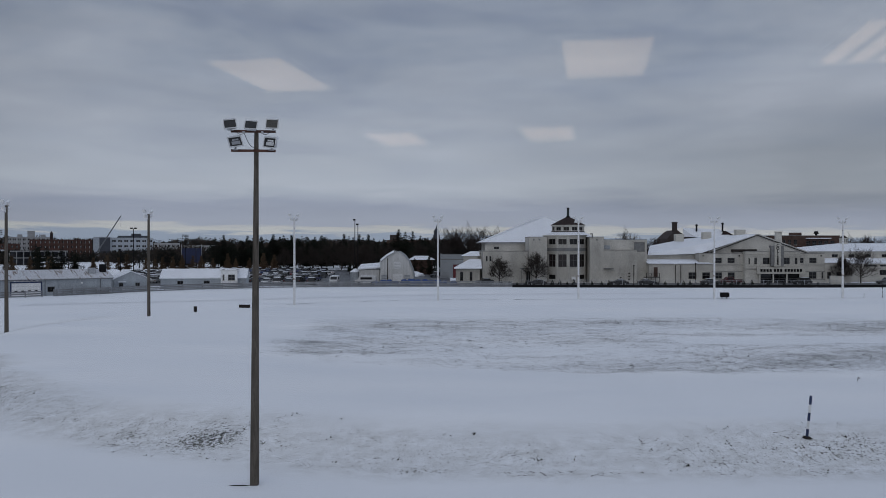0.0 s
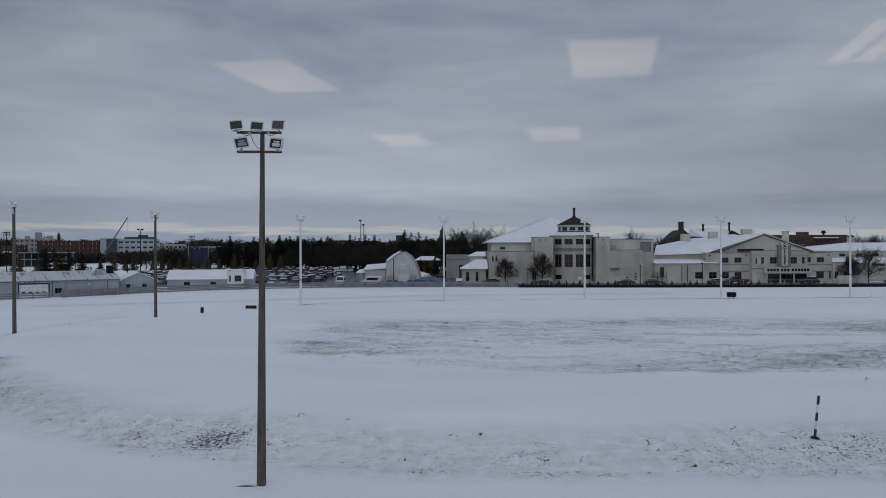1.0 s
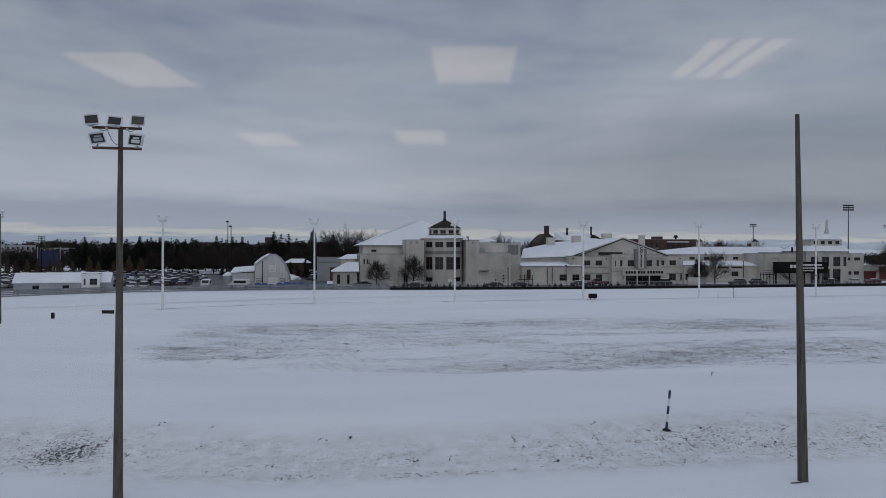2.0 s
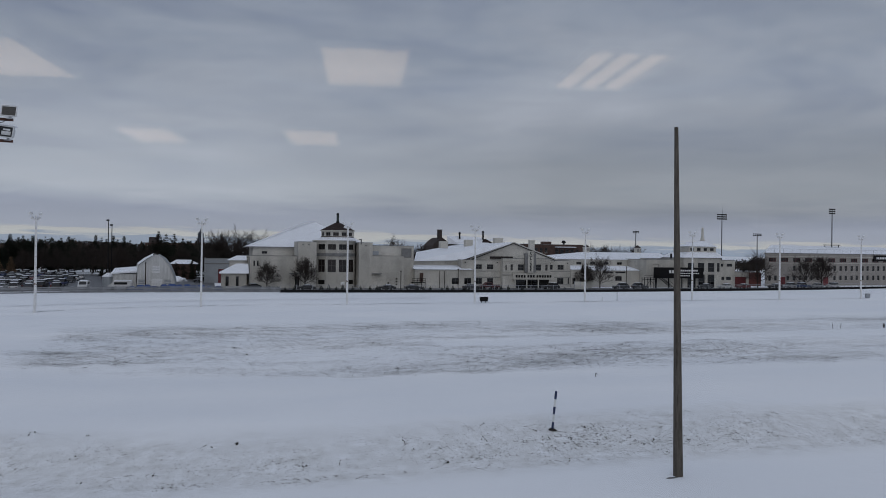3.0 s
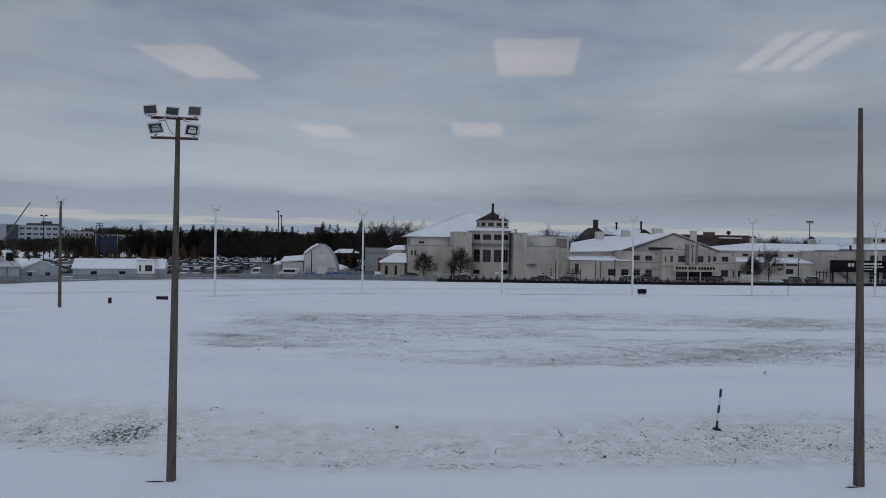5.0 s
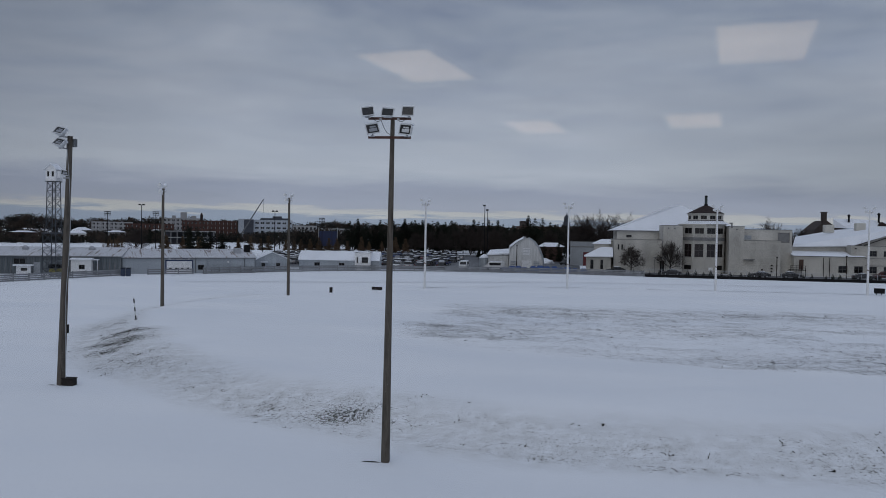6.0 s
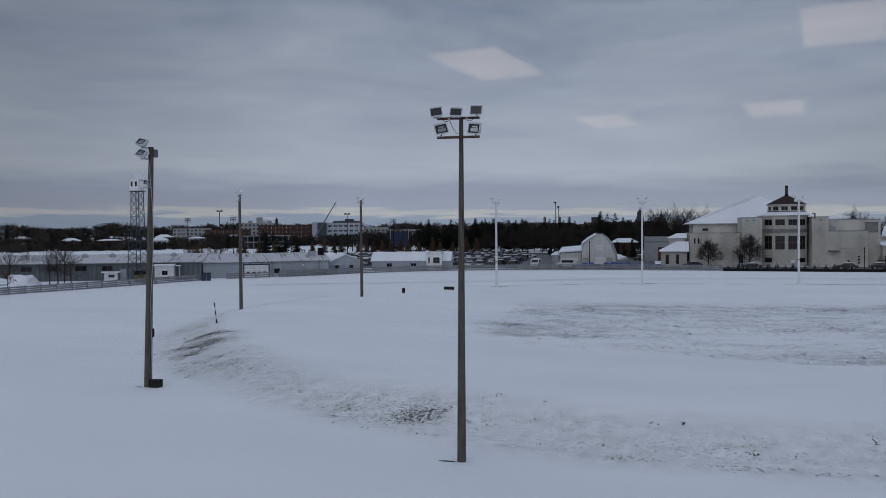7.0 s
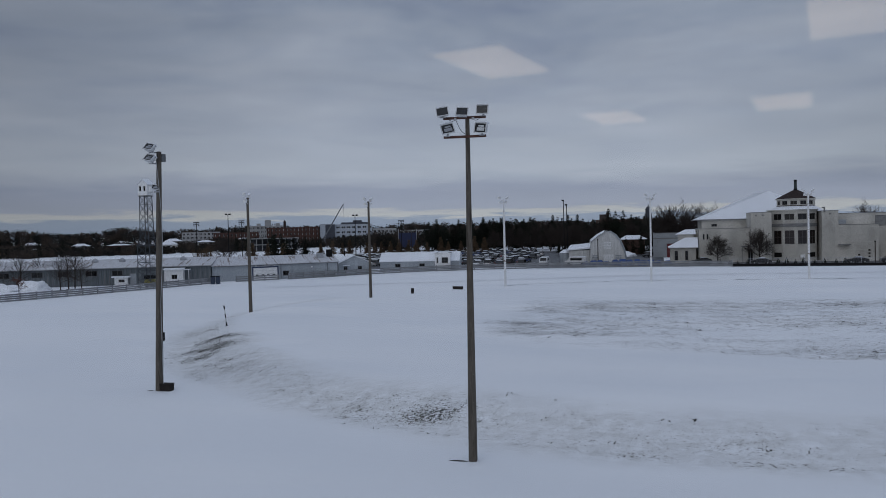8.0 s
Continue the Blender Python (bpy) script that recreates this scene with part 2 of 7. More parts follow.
def bevelled(d, width, segments=2):
    bm = boxes(d)
    bmesh.ops.bevel(bm, geom=bm.edges[:], offset=width, segments=segments, affect="EDGES", profile=0.6)
    return bm


def tube(bm, a, b, r0, r1, n=8, caps=True):
    a, b = Vector(a), Vector(b)
    d = (b - a).normalized()
    u = d.orthogonal().normalized()
    w = d.cross(u)
    rings = []
    for c, r in ((a, r0), (b, r1)):
        rings.append([bm.verts.new(c + (u * math.cos(2 * math.pi * i / n) + w * math.sin(2 * math.pi * i / n)) * r) for i in range(n)])
    for i in range(n):
        j = (i + 1) % n
        bm.faces.new((rings[0][i], rings[0][j], rings[1][j], rings[1][i]))
    if caps and n > 2:
        bm.faces.new(rings[0][::-1])
        bm.faces.new(rings[1])


def frustum(bm, n, r0, z0, r1, z1, turn=0.0, cap=True, sx=1.0, sy=1.0):
    rings = []
    for r, z in ((r0, z0), (r1, z1)):
        rings.append([bm.verts.new((sx * r * math.cos(turn + 2 * math.pi * i / n), sy * r * math.sin(turn + 2 * math.pi * i / n), z)) for i in range(n)])
    for i in range(n):
        j = (i + 1) % n
        bm.faces.new((rings[0][i], rings[0][j], rings[1][j], rings[1][i]))
    if cap:
        bm.faces.new(rings[0][::-1])
        bm.faces.new(rings[1])


def solid(points, faces):
    bm = bmesh.new()
    v = [bm.verts.new(p) for p in points]
    for f in faces:
        bm.faces.new([v[i] for i in f])
    return bm


def prism(outline, y0, y1):
    """An x-z outline drawn out from y0 to y1."""
    bm = bmesh.new()
    a = [bm.verts.new((x, y0, z)) for x, z in outline]
    b = [bm.verts.new((x, y1, z)) for x, z in outline]
    n = len(outline)
    bm.faces.new(a)
    bm.faces.new(b[::-1])
    for i in range(n):
        j = (i + 1) % n
        bm.faces.new((a[i], b[i], b[j], a[j]))
    return bm


def wall_with(openings, x0, x1, z0, z1, y0, y1):
    """A wall slab from y0 to y1 with true openings (xa, xb, za, zb)."""
    xs = sorted({x0, x1, *[o[0] for o in openings], *[o[1] for o in openings]})
    zs = sorted({z0, z1, *[o[2] for o in openings], *[o[3] for o in openings]})
    bm = bmesh.new()
    for za, zb in zip(zs, zs[1:]):
        run = None
        for xa, xb in zip(xs, xs[1:]):
            free = any(o[0] <= (xa + xb) / 2 <= o[1] and o[2] <= (za + zb) / 2 <= o[3] for o in openings)
            if free:
                if run is not None:
                    box(bm, run, xa, y0, y1, za, zb)
                run = None
            elif run is None:
                run = xa
        if run is not None:
            box(bm, run, x1, y0, y1, za, zb)
    return bm


SASH = material("grey_window_sash", (0.13, 0.125, 0.12), 0.6, vary=0.15, size=0.6, fine=10)


def window(parent, xa, xb, za, zb, y, bars=1, rungs=1, frame_mat=SASH, pane_mat=PANE, sill=True, m=None):
    """A framed window set in an opening whose outer face is at y."""
    w = 0.07
    bm = boxes((xa, xb, y + 0.1, y + 0.18, za, za + w), (xa, xb, y + 0.1, y + 0.18, zb - w, zb), (xa, xa + w, y + 0.1, y + 0.18, za, zb), (xb - w, xb, y + 0.1, y + 0.18, za, zb))
    for i in range(1, bars + 1):
        x = xa + (xb - xa) * i / (bars + 1)
        box(bm, x - 0.03, x + 0.03, y + 0.1, y + 0.17, za, zb)
    for i in range(1, rungs + 1):
        z = za + (zb - za) * i / (rungs + 1)
        box(bm, xa, xb, y + 0.1, y + 0.17, z - 0.03, z + 0.03)
    f = part("window", bm, frame_mat, parent)
    part("pane", boxes((xa, xb, y + 0.19, y + 0.21, za, zb)), pane_mat, f)
    if sill:
        part("sill", boxes((xa - 0.08, xb + 0.08, y - 0.08, y + 0.12, za - 0.1, za)), CREAM_PALE, f)
    if m is not None:
        f.matrix_basis = m
    return f

# ---------------------------------------------------------------- ground
OVAL_L, OVAL_R, OVAL_Y = 7.3, 170.0, 92.0
BANK_OUT, BANK_IN, BANK_H = 58.7, 51.8, 1.3


def oval(x, y):
    """Distance from the infield's spine."""
    return math.hypot(max(OVAL_L - x, 0, x - OVAL_R), y - OVAL_Y)


def ground_z(x, y):
    r = oval(x, y)
    s = min(1, max(0, (BANK_OUT - r) / (BANK_OUT - BANK_IN)))
    s = s * s * (3 - 2 * s)
    back = min(1, max(0, (r - 26) / 22))
    fade = min(1, max(0, (112 - y) / 40))
    h = BANK_H * s * back * back * (3 - 2 * back) * fade
    if r < 90 and y > 5:
        h += (0.10 * s + 0.012) * noise.noise((x * 0.22, y * 0.3, 3.1)) + 0.075 * s * noise.noise((x * 0.8, y * 0.8, 7.7)) + 0.03 * s * noise.noise((x * 2.1, y * 2.1, 1.7))
    return h


def bare(x, y):
    """How far grass shows through the snow."""
    r = oval(x, y)
    n = noise.noise((x * 0.05, y * 0.12, 1.7)) + 0.5 * noise.noise((x * 0.2, y * 0.45, 5.2))
    v = 0.0
    if y < 110:
        v = max(v, 0.47 - 0.05 * min(1, max(0, (x + 2) / 8)) + 0.05 * min(1, max(0, (-14 - x) / 6)) - 0.4 * min(1, max(0, (y - 66) / 22)) + 0.20 * n - (abs(r - 56.0) / 3.0) ** 2 * 0.30)
        v = max(v, (0.56 + 0.3 * n) * (1 - abs(r - 58.1) / 0.45) if y < 60 else 0.0)
        for cx, cy, w, k in ((-11.4, 38.9, 2.7, 0.84), (-35.7, 57.4, 3.4, 0.98), (-34.7, 54.4, 2.6, 0.9), (-36.8, 60.4, 2.8, 0.92), (-19.2, 41.9, 3.0, 0.55), (-16.2, 40.4, 2.4, 0.62), (-24.5, 44.5, 2.4, 0.5)):
            d = math.hypot((x - cx) * 0.7, y - cy) / w
            v = max(v, k * (1.15 - d) + (0.06 if k > 0.85 else 0.3) * n * (d < 1.4))
    if r < 50:
        left = -19 + max(0, 70 - y) * 0.9
        begin = 60 - 0.34 * (x - 2) if x < 12 else 56.5
        fade = min(1, max(0, (x - left) / 5)) * min(1, max(0, (y - begin) / 5)) * min(1, max(0, (112 - y) / 10))
        band = (0.25 + 0.09 * math.exp(-((y - 66) / 7) ** 2) * min(1, max(0, (x - 4) / 10)) + 0.08 * math.exp(-((y - 100) / 7) ** 2)) * fade - (0.25 if 78 < y - 0.04 * x < 84 and x > 24 else 0)
        band += 0.25 * math.exp(-((x + 15.5) / 3.2) ** 2 - ((y - 81) / 2.2) ** 2)
        n *= fade
        v = -1 - min(1, max(0, band + 0.2 * n))
    return min(1, max(0, v)) if v >= 0 else v


def spaced(parts):
    out = []
    for a, b, step in parts:
        n = max(1, round((b - a) / step))
        out += [a + (b - a) * i / n for i in range(n)]
    return out + [parts[-1][1]]


gx = spaced([(-4500, -1500, 600), (-1500, -400, 120), (-400, -120, 20), (-120, -55, 3), (-55, 60, 0.55), (60, 190, 1.4), (190, 420, 12), (420, 1500, 120), (1500, 4500, 600)])
gy = spaced([(-900, -100, 160), (-100, 10, 10), (10, 26, 2), (26, 76, 0.5), (76, 152, 0.9), (152, 300, 8), (300, 900, 75), (900, 4800, 390)])
gv = [(x, y, ground_z(x, y)) for y in gy for x in gx]
nx = len(gx)
gf = [(j * nx + i, j * nx + i + 1, (j + 1) * nx + i + 1, (j + 1) * nx + i) for j in range(len(gy) - 1) for i in range(nx - 1)]
gm = bpy.data.meshes.new("ground")
gm.from_pydata(gv, [], gf)
gm.polygons.foreach_set("use_smooth", [True] * len(gf))
att = gm.attributes.new("bare", "FLOAT", "POINT")
cover_v = [bare(x, y) if -60 < x < 190 and 26 < y < 152 else 0.0 for x, y, z in gv]
att.data.foreach_set("value", [max(0.0, v) for v in cover_v])
att_in = gm.attributes.new("bare_field", "FLOAT", "POINT")
att_in.data.foreach_set("value", [-1 - v if v < -1 else 0.0 for v in cover_v])
snowy = bpy.data.materials.new("snow_over_grass")
snowy.use_nodes = True
st = snowy.node_tree
sb = st.nodes["Principled BSDF"]
sb.inputs["Roughness"].default_value = 0.8
s_att = st.nodes.new("ShaderNodeAttribute")
s_att.attribute_name = "bare"
s_tc = st.nodes.new("ShaderNodeTexCoord")


def s_noise(scale, detail, stretch=(1, 1, 1), rough=0.55):
    mp = st.nodes.new("ShaderNodeMapping")
    mp.inputs["Scale"].default_value = stretch
    st.links.new(s_tc.outputs["Object"], mp.inputs[0])
    n = st.nodes.new("ShaderNodeTexNoise")
    n.inputs["Scale"].default_value, n.inputs["Detail"].default_value, n.inputs["Roughness"].default_value = scale, detail, rough
    st.links.new(mp.outputs[0], n.inputs["Vector"])
    return n.outputs[0]


def s_math(op, a, b):
    n = st.nodes.new("ShaderNodeMath")
    n.operation = op
    for i, v in enumerate((a, b)):
        if isinstance(v, (int, float)):
            n.inputs[i].default_value = v
        else:
            st.links.new(v, n.inputs[i])
    return n.outputs[0]


tuft, streaks, drift, mott = s_noise(6.5, 4, (0.9, 1, 1), 0.66), s_noise(1.1, 7, (0.3, 1.2, 1), 0.68), s_noise(0.06, 4, (0.6, 1.6, 1)), s_noise(0.9, 5)
# grass appears where fine noise falls below the local cover
show = s_math("ADD", s_math("MULTIPLY", tuft, 0.78), s_math("MULTIPLY", streaks, 0.22))
lim = s_math("ADD", s_math("MULTIPLY", s_att.outputs["Fac"], 0.23), 0.306)
mask = ramp_of(st, [(0.475, (0, 0, 0)), (0.545, (1, 1, 1))], s_math("ADD", s_math("SUBTRACT", lim, show), 0.5))
blotch = s_noise(1.6, 6, (0.8, 1.0, 1), 0.7)
thin = s_math("MULTIPLY", s_math("MINIMUM", s_math("MULTIPLY", s_att.outputs["Fac"], 1.0), 0.42), ramp_of(st, [(0.36, (1, 1, 1)), (0.66, (0.05, 0.05, 0.05))], blotch))
# broader ragged tufts on the flat field
f_att = st.nodes.new("ShaderNodeAttribute")
f_att.attribute_name = "bare_field"
field = s_math("ADD", s_math("MULTIPLY", s_noise(2.6, 9, (0.75, 0.6, 1), 0.82), 0.66), s_math("MULTIPLY", s_noise(0.35, 5, (0.55, 1.0, 1), 0.65), 0.34))
f_lim = s_math("ADD", s_math("MULTIPLY", f_att.outputs["Fac"], 0.36), 0.366)
f_edge = s_math("ADD", s_math("SUBTRACT", f_lim, field), 0.5)
f_soft = ramp_of(st, [(0.43, (0, 0, 0)), (0.60, (0.42, 0.42, 0.42))], f_edge)
speck = s_noise(7.5, 4, (0.9, 0.45, 1), 0.7)
f_speck = ramp_of(st, [(0.485, (0, 0, 0)), (0.52, (0.9, 0.9, 0.9))], s_math("ADD", s_math("SUBTRACT", s_math("MULTIPLY", f_edge, 0.84), speck), 0.5))
f_mask = s_math("MULTIPLY", s_math("MAXIMUM", f_soft, f_speck), s_math("MINIMUM", s_math("MULTIPLY", f_att.outputs["Fac"], 12.0), 1.0))
mask = s_math("MAXIMUM", mask, f_mask)
white_full = ramp_of(st, [(0.35, (0.80, 0.825, 0.86)), (0.65, (0.88, 0.895, 0.915))], drift)
s_thin = st.nodes.new("ShaderNodeMix")
s_thin.data_type = "RGBA"
st.links.new(thin, s_thin.inputs[0])
st.links.new(white_full, s_thin.inputs[6])
s_thin.inputs[7].default_value = (0.36, 0.355, 0.325, 1)
white = s_thin.outputs[2]
earth = ramp_of(st, [(0.35, (0.03, 0.031, 0.024)), (0.6, (0.095, 0.088, 0.07))], mott)
s_mix = st.nodes.new("ShaderNodeMix")
s_mix.data_type = "RGBA"
st.links.new(mask, s_mix.inputs[0])
st.links.new(white, s_mix.inputs[6])
st.links.new(earth, s_mix.inputs[7])
st.links.new(s_mix.outputs[2], sb.inputs["Base Color"])
s_bump = st.nodes.new("ShaderNodeBump")
s_bump.inputs["Strength"].default_value, s_bump.inputs["Distance"].default_value = 0.5, 0.14
st.links.new(s_math("ADD", s_math("MULTIPLY", mott, 0.7), s_math("MULTIPLY", streaks, 0.5)), s_bump.inputs["Height"])
st.links.new(s_bump.outputs[0], sb.inputs["Normal"])
gm.materials.append(snowy)
ground = tagged(new("ground", gm), "snow-covered racetrack and infield with dry grass showing through", "ground", kind="structure")

# tufts and clods standing out of the thin snow on the bank and infield
rng = random.Random(5)
gb_v, gb_f = [], []
while len(gb_f) < 150000:
    x, y = rng.uniform(-50, 60), rng.uniform(34, 112)
    b = bare(x, y)
    if b < -1:
        b = (-1 - b) * 0.78
    if b < 0.12 or rng.random() > (b * 1.5) ** 2.1 + 0.02:
        continue
    if noise.noise((x * 0.7, y * 0.7, 9.3)) + 0.6 * noise.noise((x * 2.3, y * 2.3, 4.1)) < 0.02 and rng.random() < 0.8:
        continue
    big = 0.68 + 1.2 * max(0.0, b - 0.42) + (0.9 if rng.random() < 0.02 else 0) + (0.45 if oval(x, y) < 50 else 0)
    for k in range(rng.randint(1, 5)):
        px, py = x + rng.gauss(0, 0.12), y + rng.gauss(0, 0.12)
        z, a = ground_z(px, py) - 0.012, rng.uniform(0, 6.28)
        w, h = rng.uniform(0.01, 0.045) * big, rng.uniform(0.015, 0.06) * big
        ring = [(px + math.cos(a + 2.09 * q) * w * rng.uniform(0.6, 1.4), py + math.sin(a + 2.09 * q) * w * rng.uniform(0.6, 1.4), z) for q in range(3)]
        i = len(gb_v)
        gb_v += ring + [(px + rng.gauss(0, w * 0.6), py + rng.gauss(0, w * 0.6), z + h)]
        gb_f += [(i, i + 1, i + 3), (i + 1, i + 2, i + 3), (i + 2, i, i + 3)]
me = bpy.data.meshes.new("grass")
me.from_pydata(gb_v, [], gb_f)
me.materials.append(GRASS)
tagged(new("grass", me), "dry grass tufts poking through thin snow", "grass", kind="stuff")


def ribbon(points, width, z, closed=False):
    """A flat strip along a line of points."""
    bm = bmesh.new()
    left, right = [], []
    for i, p in enumerate(points):
        a, b = Vector(points[max(0, i - 1)]), Vector(points[min(len(points) - 1, i + 1)])
        d = (b - a).normalized()
        n = Vector((-d.y, d.x)) * width / 2
        left.append(bm.verts.new((p[0] + n.x, p[1] + n.y, z)))
        right.append(bm.verts.new((p[0] - n.x, p[1] - n.y, z)))
    for i in range(len(points) - 1):
        bm.faces.new((left[i], right[i], right[i + 1], left[i + 1]))
    return bm


def smooth(points, rounds=2):
    for _ in range(rounds):
        q = [points[0]]
        for a, b in zip(points, points[1:]):
            q += [(a[0] * 0.75 + b[0] * 0.25, a[1] * 0.75 + b[1] * 0.25), (a[0] * 0.25 + b[0] * 0.75, a[1] * 0.25 + b[1] * 0.75)]
        points = q + [points[-1]]
    return points


RUTSNOW = material("packed_snow_rut", (0.36, 0.38, 0.42), 0.7, vary=0.15, size=1.0, fine=5)
for off in (0.0, 2.0):
    arc = smooth([(-69, 128.5 + off), (-55, 134 + off), (-38.4, 139.6 + off), (-20, 148 + off), (-2, 156 + off), (45, 160 + off)], 2)
    tagged(part("tyre_track", ribbon(arc, 0.22, 0.03), RUTSNOW), "packed grey tyre rut in track snow", "tyre track", kind="structure")
EDGE = material("grass_edge_in_snow", (0.76, 0.78, 0.81), 0.9, vary=0.1, size=0.7, fine=5, second=(0.5, 0.5, 0.48), patch=0.58, spread=0.06)
edge_line = [(OVAL_L - 52 * math.sin(a), OVAL_Y + 51 * math.cos(a)) for a in [radians(40 - 4 * k) for k in range(10)]] + [(OVAL_L + 12 * k, OVAL_Y + 51 + 0.06 * 12 * k) for k in range(13)]
tagged(part("grass_edge", ribbon(edge_line, 0.55, 0.045), EDGE), "grassy inner edge of the far track in snow", "track edge", kind="structure")

# the parking yard and drive beyond the fence
lot = part("parking_lot", boxes((-107, 2, 190.5, 306, -0.3, 0.05)), ASPHALT)
tagged(lot, "wet asphalt parking lot streaked with slush", "parking lot", kind="structure")
drive = part("road", solid([(2, 189, 0.05), (150, 191, 0.05), (235, 208, 0.05), (235, 214, 0.05), (150, 203, 0.05), (2, 203, 0.05)] + [(x, y, -0.3) for x, y in ((2, 189), (150, 191), (235, 208), (235, 214), (150, 203), (2, 203))],
             [(0, 1, 2, 3, 4, 5), (11, 10, 9, 8, 7, 6), (0, 6, 7, 1), (1, 7, 8, 2), (2, 8, 9, 3), (3, 9, 10, 4), (4, 10, 11, 5), (5, 11, 6, 0)]), ASPHALT)
tagged(drive, "wet asphalt service road with slush", "road", kind="structure")

# ---------------------------------------------------------------- the viewing room behind the glass
FACE = radians(-11.0)  # the window wall's outward normal, turned from +y
ROOM = Matrix.Translation((0, 0, 8.4)) @ Matrix.Rotation(FACE, 4, "Z")
GLASS_Y = 0.62


def room_part(name, bm, mat, label, category, kind="structure"):
    ob = part(name, bm, mat)
    ob.matrix_basis = ROOM
    return tagged(ob, label, category, kind=kind)


room_part("wall_window", wall_with([(-3.2, 3.2, 0.35, 2.85)], -7, 7, -8.4, 3.4, GLASS_Y - 0.1, GLASS_Y + 0.2), ROOM_DARK, "painted window wall of the viewing room", "wall")
room_part("wall_back", boxes((-7, 7, -12.2, -12.0, 0, 3.0)), ROOM_DARK, "painted back wall of the viewing room", "wall")
room_part("wall_left", boxes((-7.2, -7.0, -12.2, GLASS_Y + 0.2, 0, 3.0)), ROOM_DARK, "painted side wall of the viewing room", "wall")
room_part("wall_right", boxes((7.0, 7.2, -12.2, GLASS_Y + 0.2, 0, 3.0)), ROOM_DARK, "painted side wall of the viewing room", "wall")
room_part("floor", boxes((-7, 7, -12.0, GLASS_Y - 0.1, -0.2, 0)), CARPET, "dark carpet floor of the viewing room", "floor")
room_part("ceiling", boxes((-7, 7, -12.0, GLASS_Y - 0.1, 3.0, 3.2)), ROOM_DARK, "darkened suspended ceiling of the viewing room", "ceiling")
win = thing("window_1", ROOM, "large clear glazed window with metal frame", "window", kind="structure")
part("window_frame", boxes((-3.2, 3.2, GLASS_Y, GLASS_Y + 0.06, 0.35, 0.41), (-3.2, 3.2, GLASS_Y, GLASS_Y + 0.06, 2.79, 2.85), (-3.2, -3.14, GLASS_Y, GLASS_Y + 0.06, 0.41, 2.79), (3.14, 3.2, GLASS_Y, GLASS_Y + 0.06, 0.41, 2.79)), STEEL, win)
pane = part("pane", boxes((-3.14, 3.14, GLASS_Y + 0.02, GLASS_Y + 0.026, 0.41, 2.79)), glass, win)
pane.visible_shadow = False

# ceiling lights, at the mirror places of what the glass shows


def ceiling_light(x, depth, turn=0.0, slots=0):
    t = thing("ceiling_light", ROOM @ pose(x, 2 * GLASS_Y - depth, 2.985, 0, 0, turn), "recessed fluorescent ceiling light, lit", "ceiling light", "ceiling lights")
    w, l = 0.30, 0.60
    part("frame", boxes((-w - 0.03, w + 0.03, -l - 0.03, -l, -0.02, 0.012), (-w - 0.03, w + 0.03, l, l + 0.03, -0.02, 0.012), (-w - 0.03, -w, -l, l, -0.02, 0.012), (w, w + 0.03, -l, l, -0.02, 0.012)), WHITE, t)
    if slots:
        for k in range(slots):
            xk = -w + (2 * k + 1) * w / slots
            part("diffuser", boxes((xk - 0.055, xk + 0.055, -l, l, -0.01, 0.008)), tube_light, t)
    else:
        part("diffuser", boxes((-w, w, -l, l, -0.01, 0.008)), tube_light, t)


for x, depth, slots in ((-2.58, 6.0, 0), (0.07, 5.92, 0), (1.93, 5.78, 3), (-2.54, 9.95, 0), (-0.58, 9.8, 0)):
    ceiling_light(x, depth, 0, slots)

# ---------------------------------------------------------------- floodlight poles


def floodlight(parent, x, z, tilt, yaw, roll, bright=0):
    """A square floodlight facing -y, on its yoke."""
    m = pose(x, -0.36, z, tilt, roll, yaw)
    body = part("floodlight", solid([(-0.29, -0.12, -0.22), (0.29, -0.12, -0.22), (0.29, -0.12, 0.22), (-0.29, -0.12, 0.22), (-0.2, 0.17, -0.13), (0.2, 0.17, -0.13), (0.2, 0.17, 0.13), (-0.2, 0.17, 0.13)],
                                    [(0, 4, 5, 1), (1, 5, 6, 2), (2, 6, 7, 3), (3, 7, 4, 0), (4, 7, 6, 5)]), LAMP_BODY, parent)
    body.matrix_basis = m
    rim = wall_with([(-0.265, 0.265, -0.195, 0.195)], -0.305, 0.305, -0.235, 0.235, -0.16, -0.11)
    part("rim", rim, LAMP_BODY, body)
    part("lens", boxes((-0.265, 0.265, -0.135, -0.125, -0.195, 0.195)), LAMP_GLASS, body, "dark lamp glass")
    if bright:
        # pale plates on the glass front stand in for light caught in the lens
        gleam = bmesh.new()
        box(gleam, -0.17, 0.20, -0.140, -0.1365, -0.13, 0.02)
        box(gleam, -0.12, 0.16, -0.140, -0.1365, 0.05, 0.12)
        part("reflector", gleam, LAMP_BODY if bright > 1 else REFLECTOR, body)
    part("snow_cap", bevelled((-0.29, 0.29, -0.15, 0.14, 0.235, 0.30), 0.03, 1), SNOW, body, "snow lying on the housing")
    return body


def yoke(parent, x, z0, z1):
    part("bracket", boxes((x - 0.03, x + 0.03, -0.36, -0.1, z0, z0 + 0.05), (x - 0.03, x + 0.03, -0.2, -0.14, z0 + 0.05, z1), (x - 0.12, x + 0.12, -0.36, -0.3, z0 - 0.02, z0 + 0.02)), STEEL, parent)


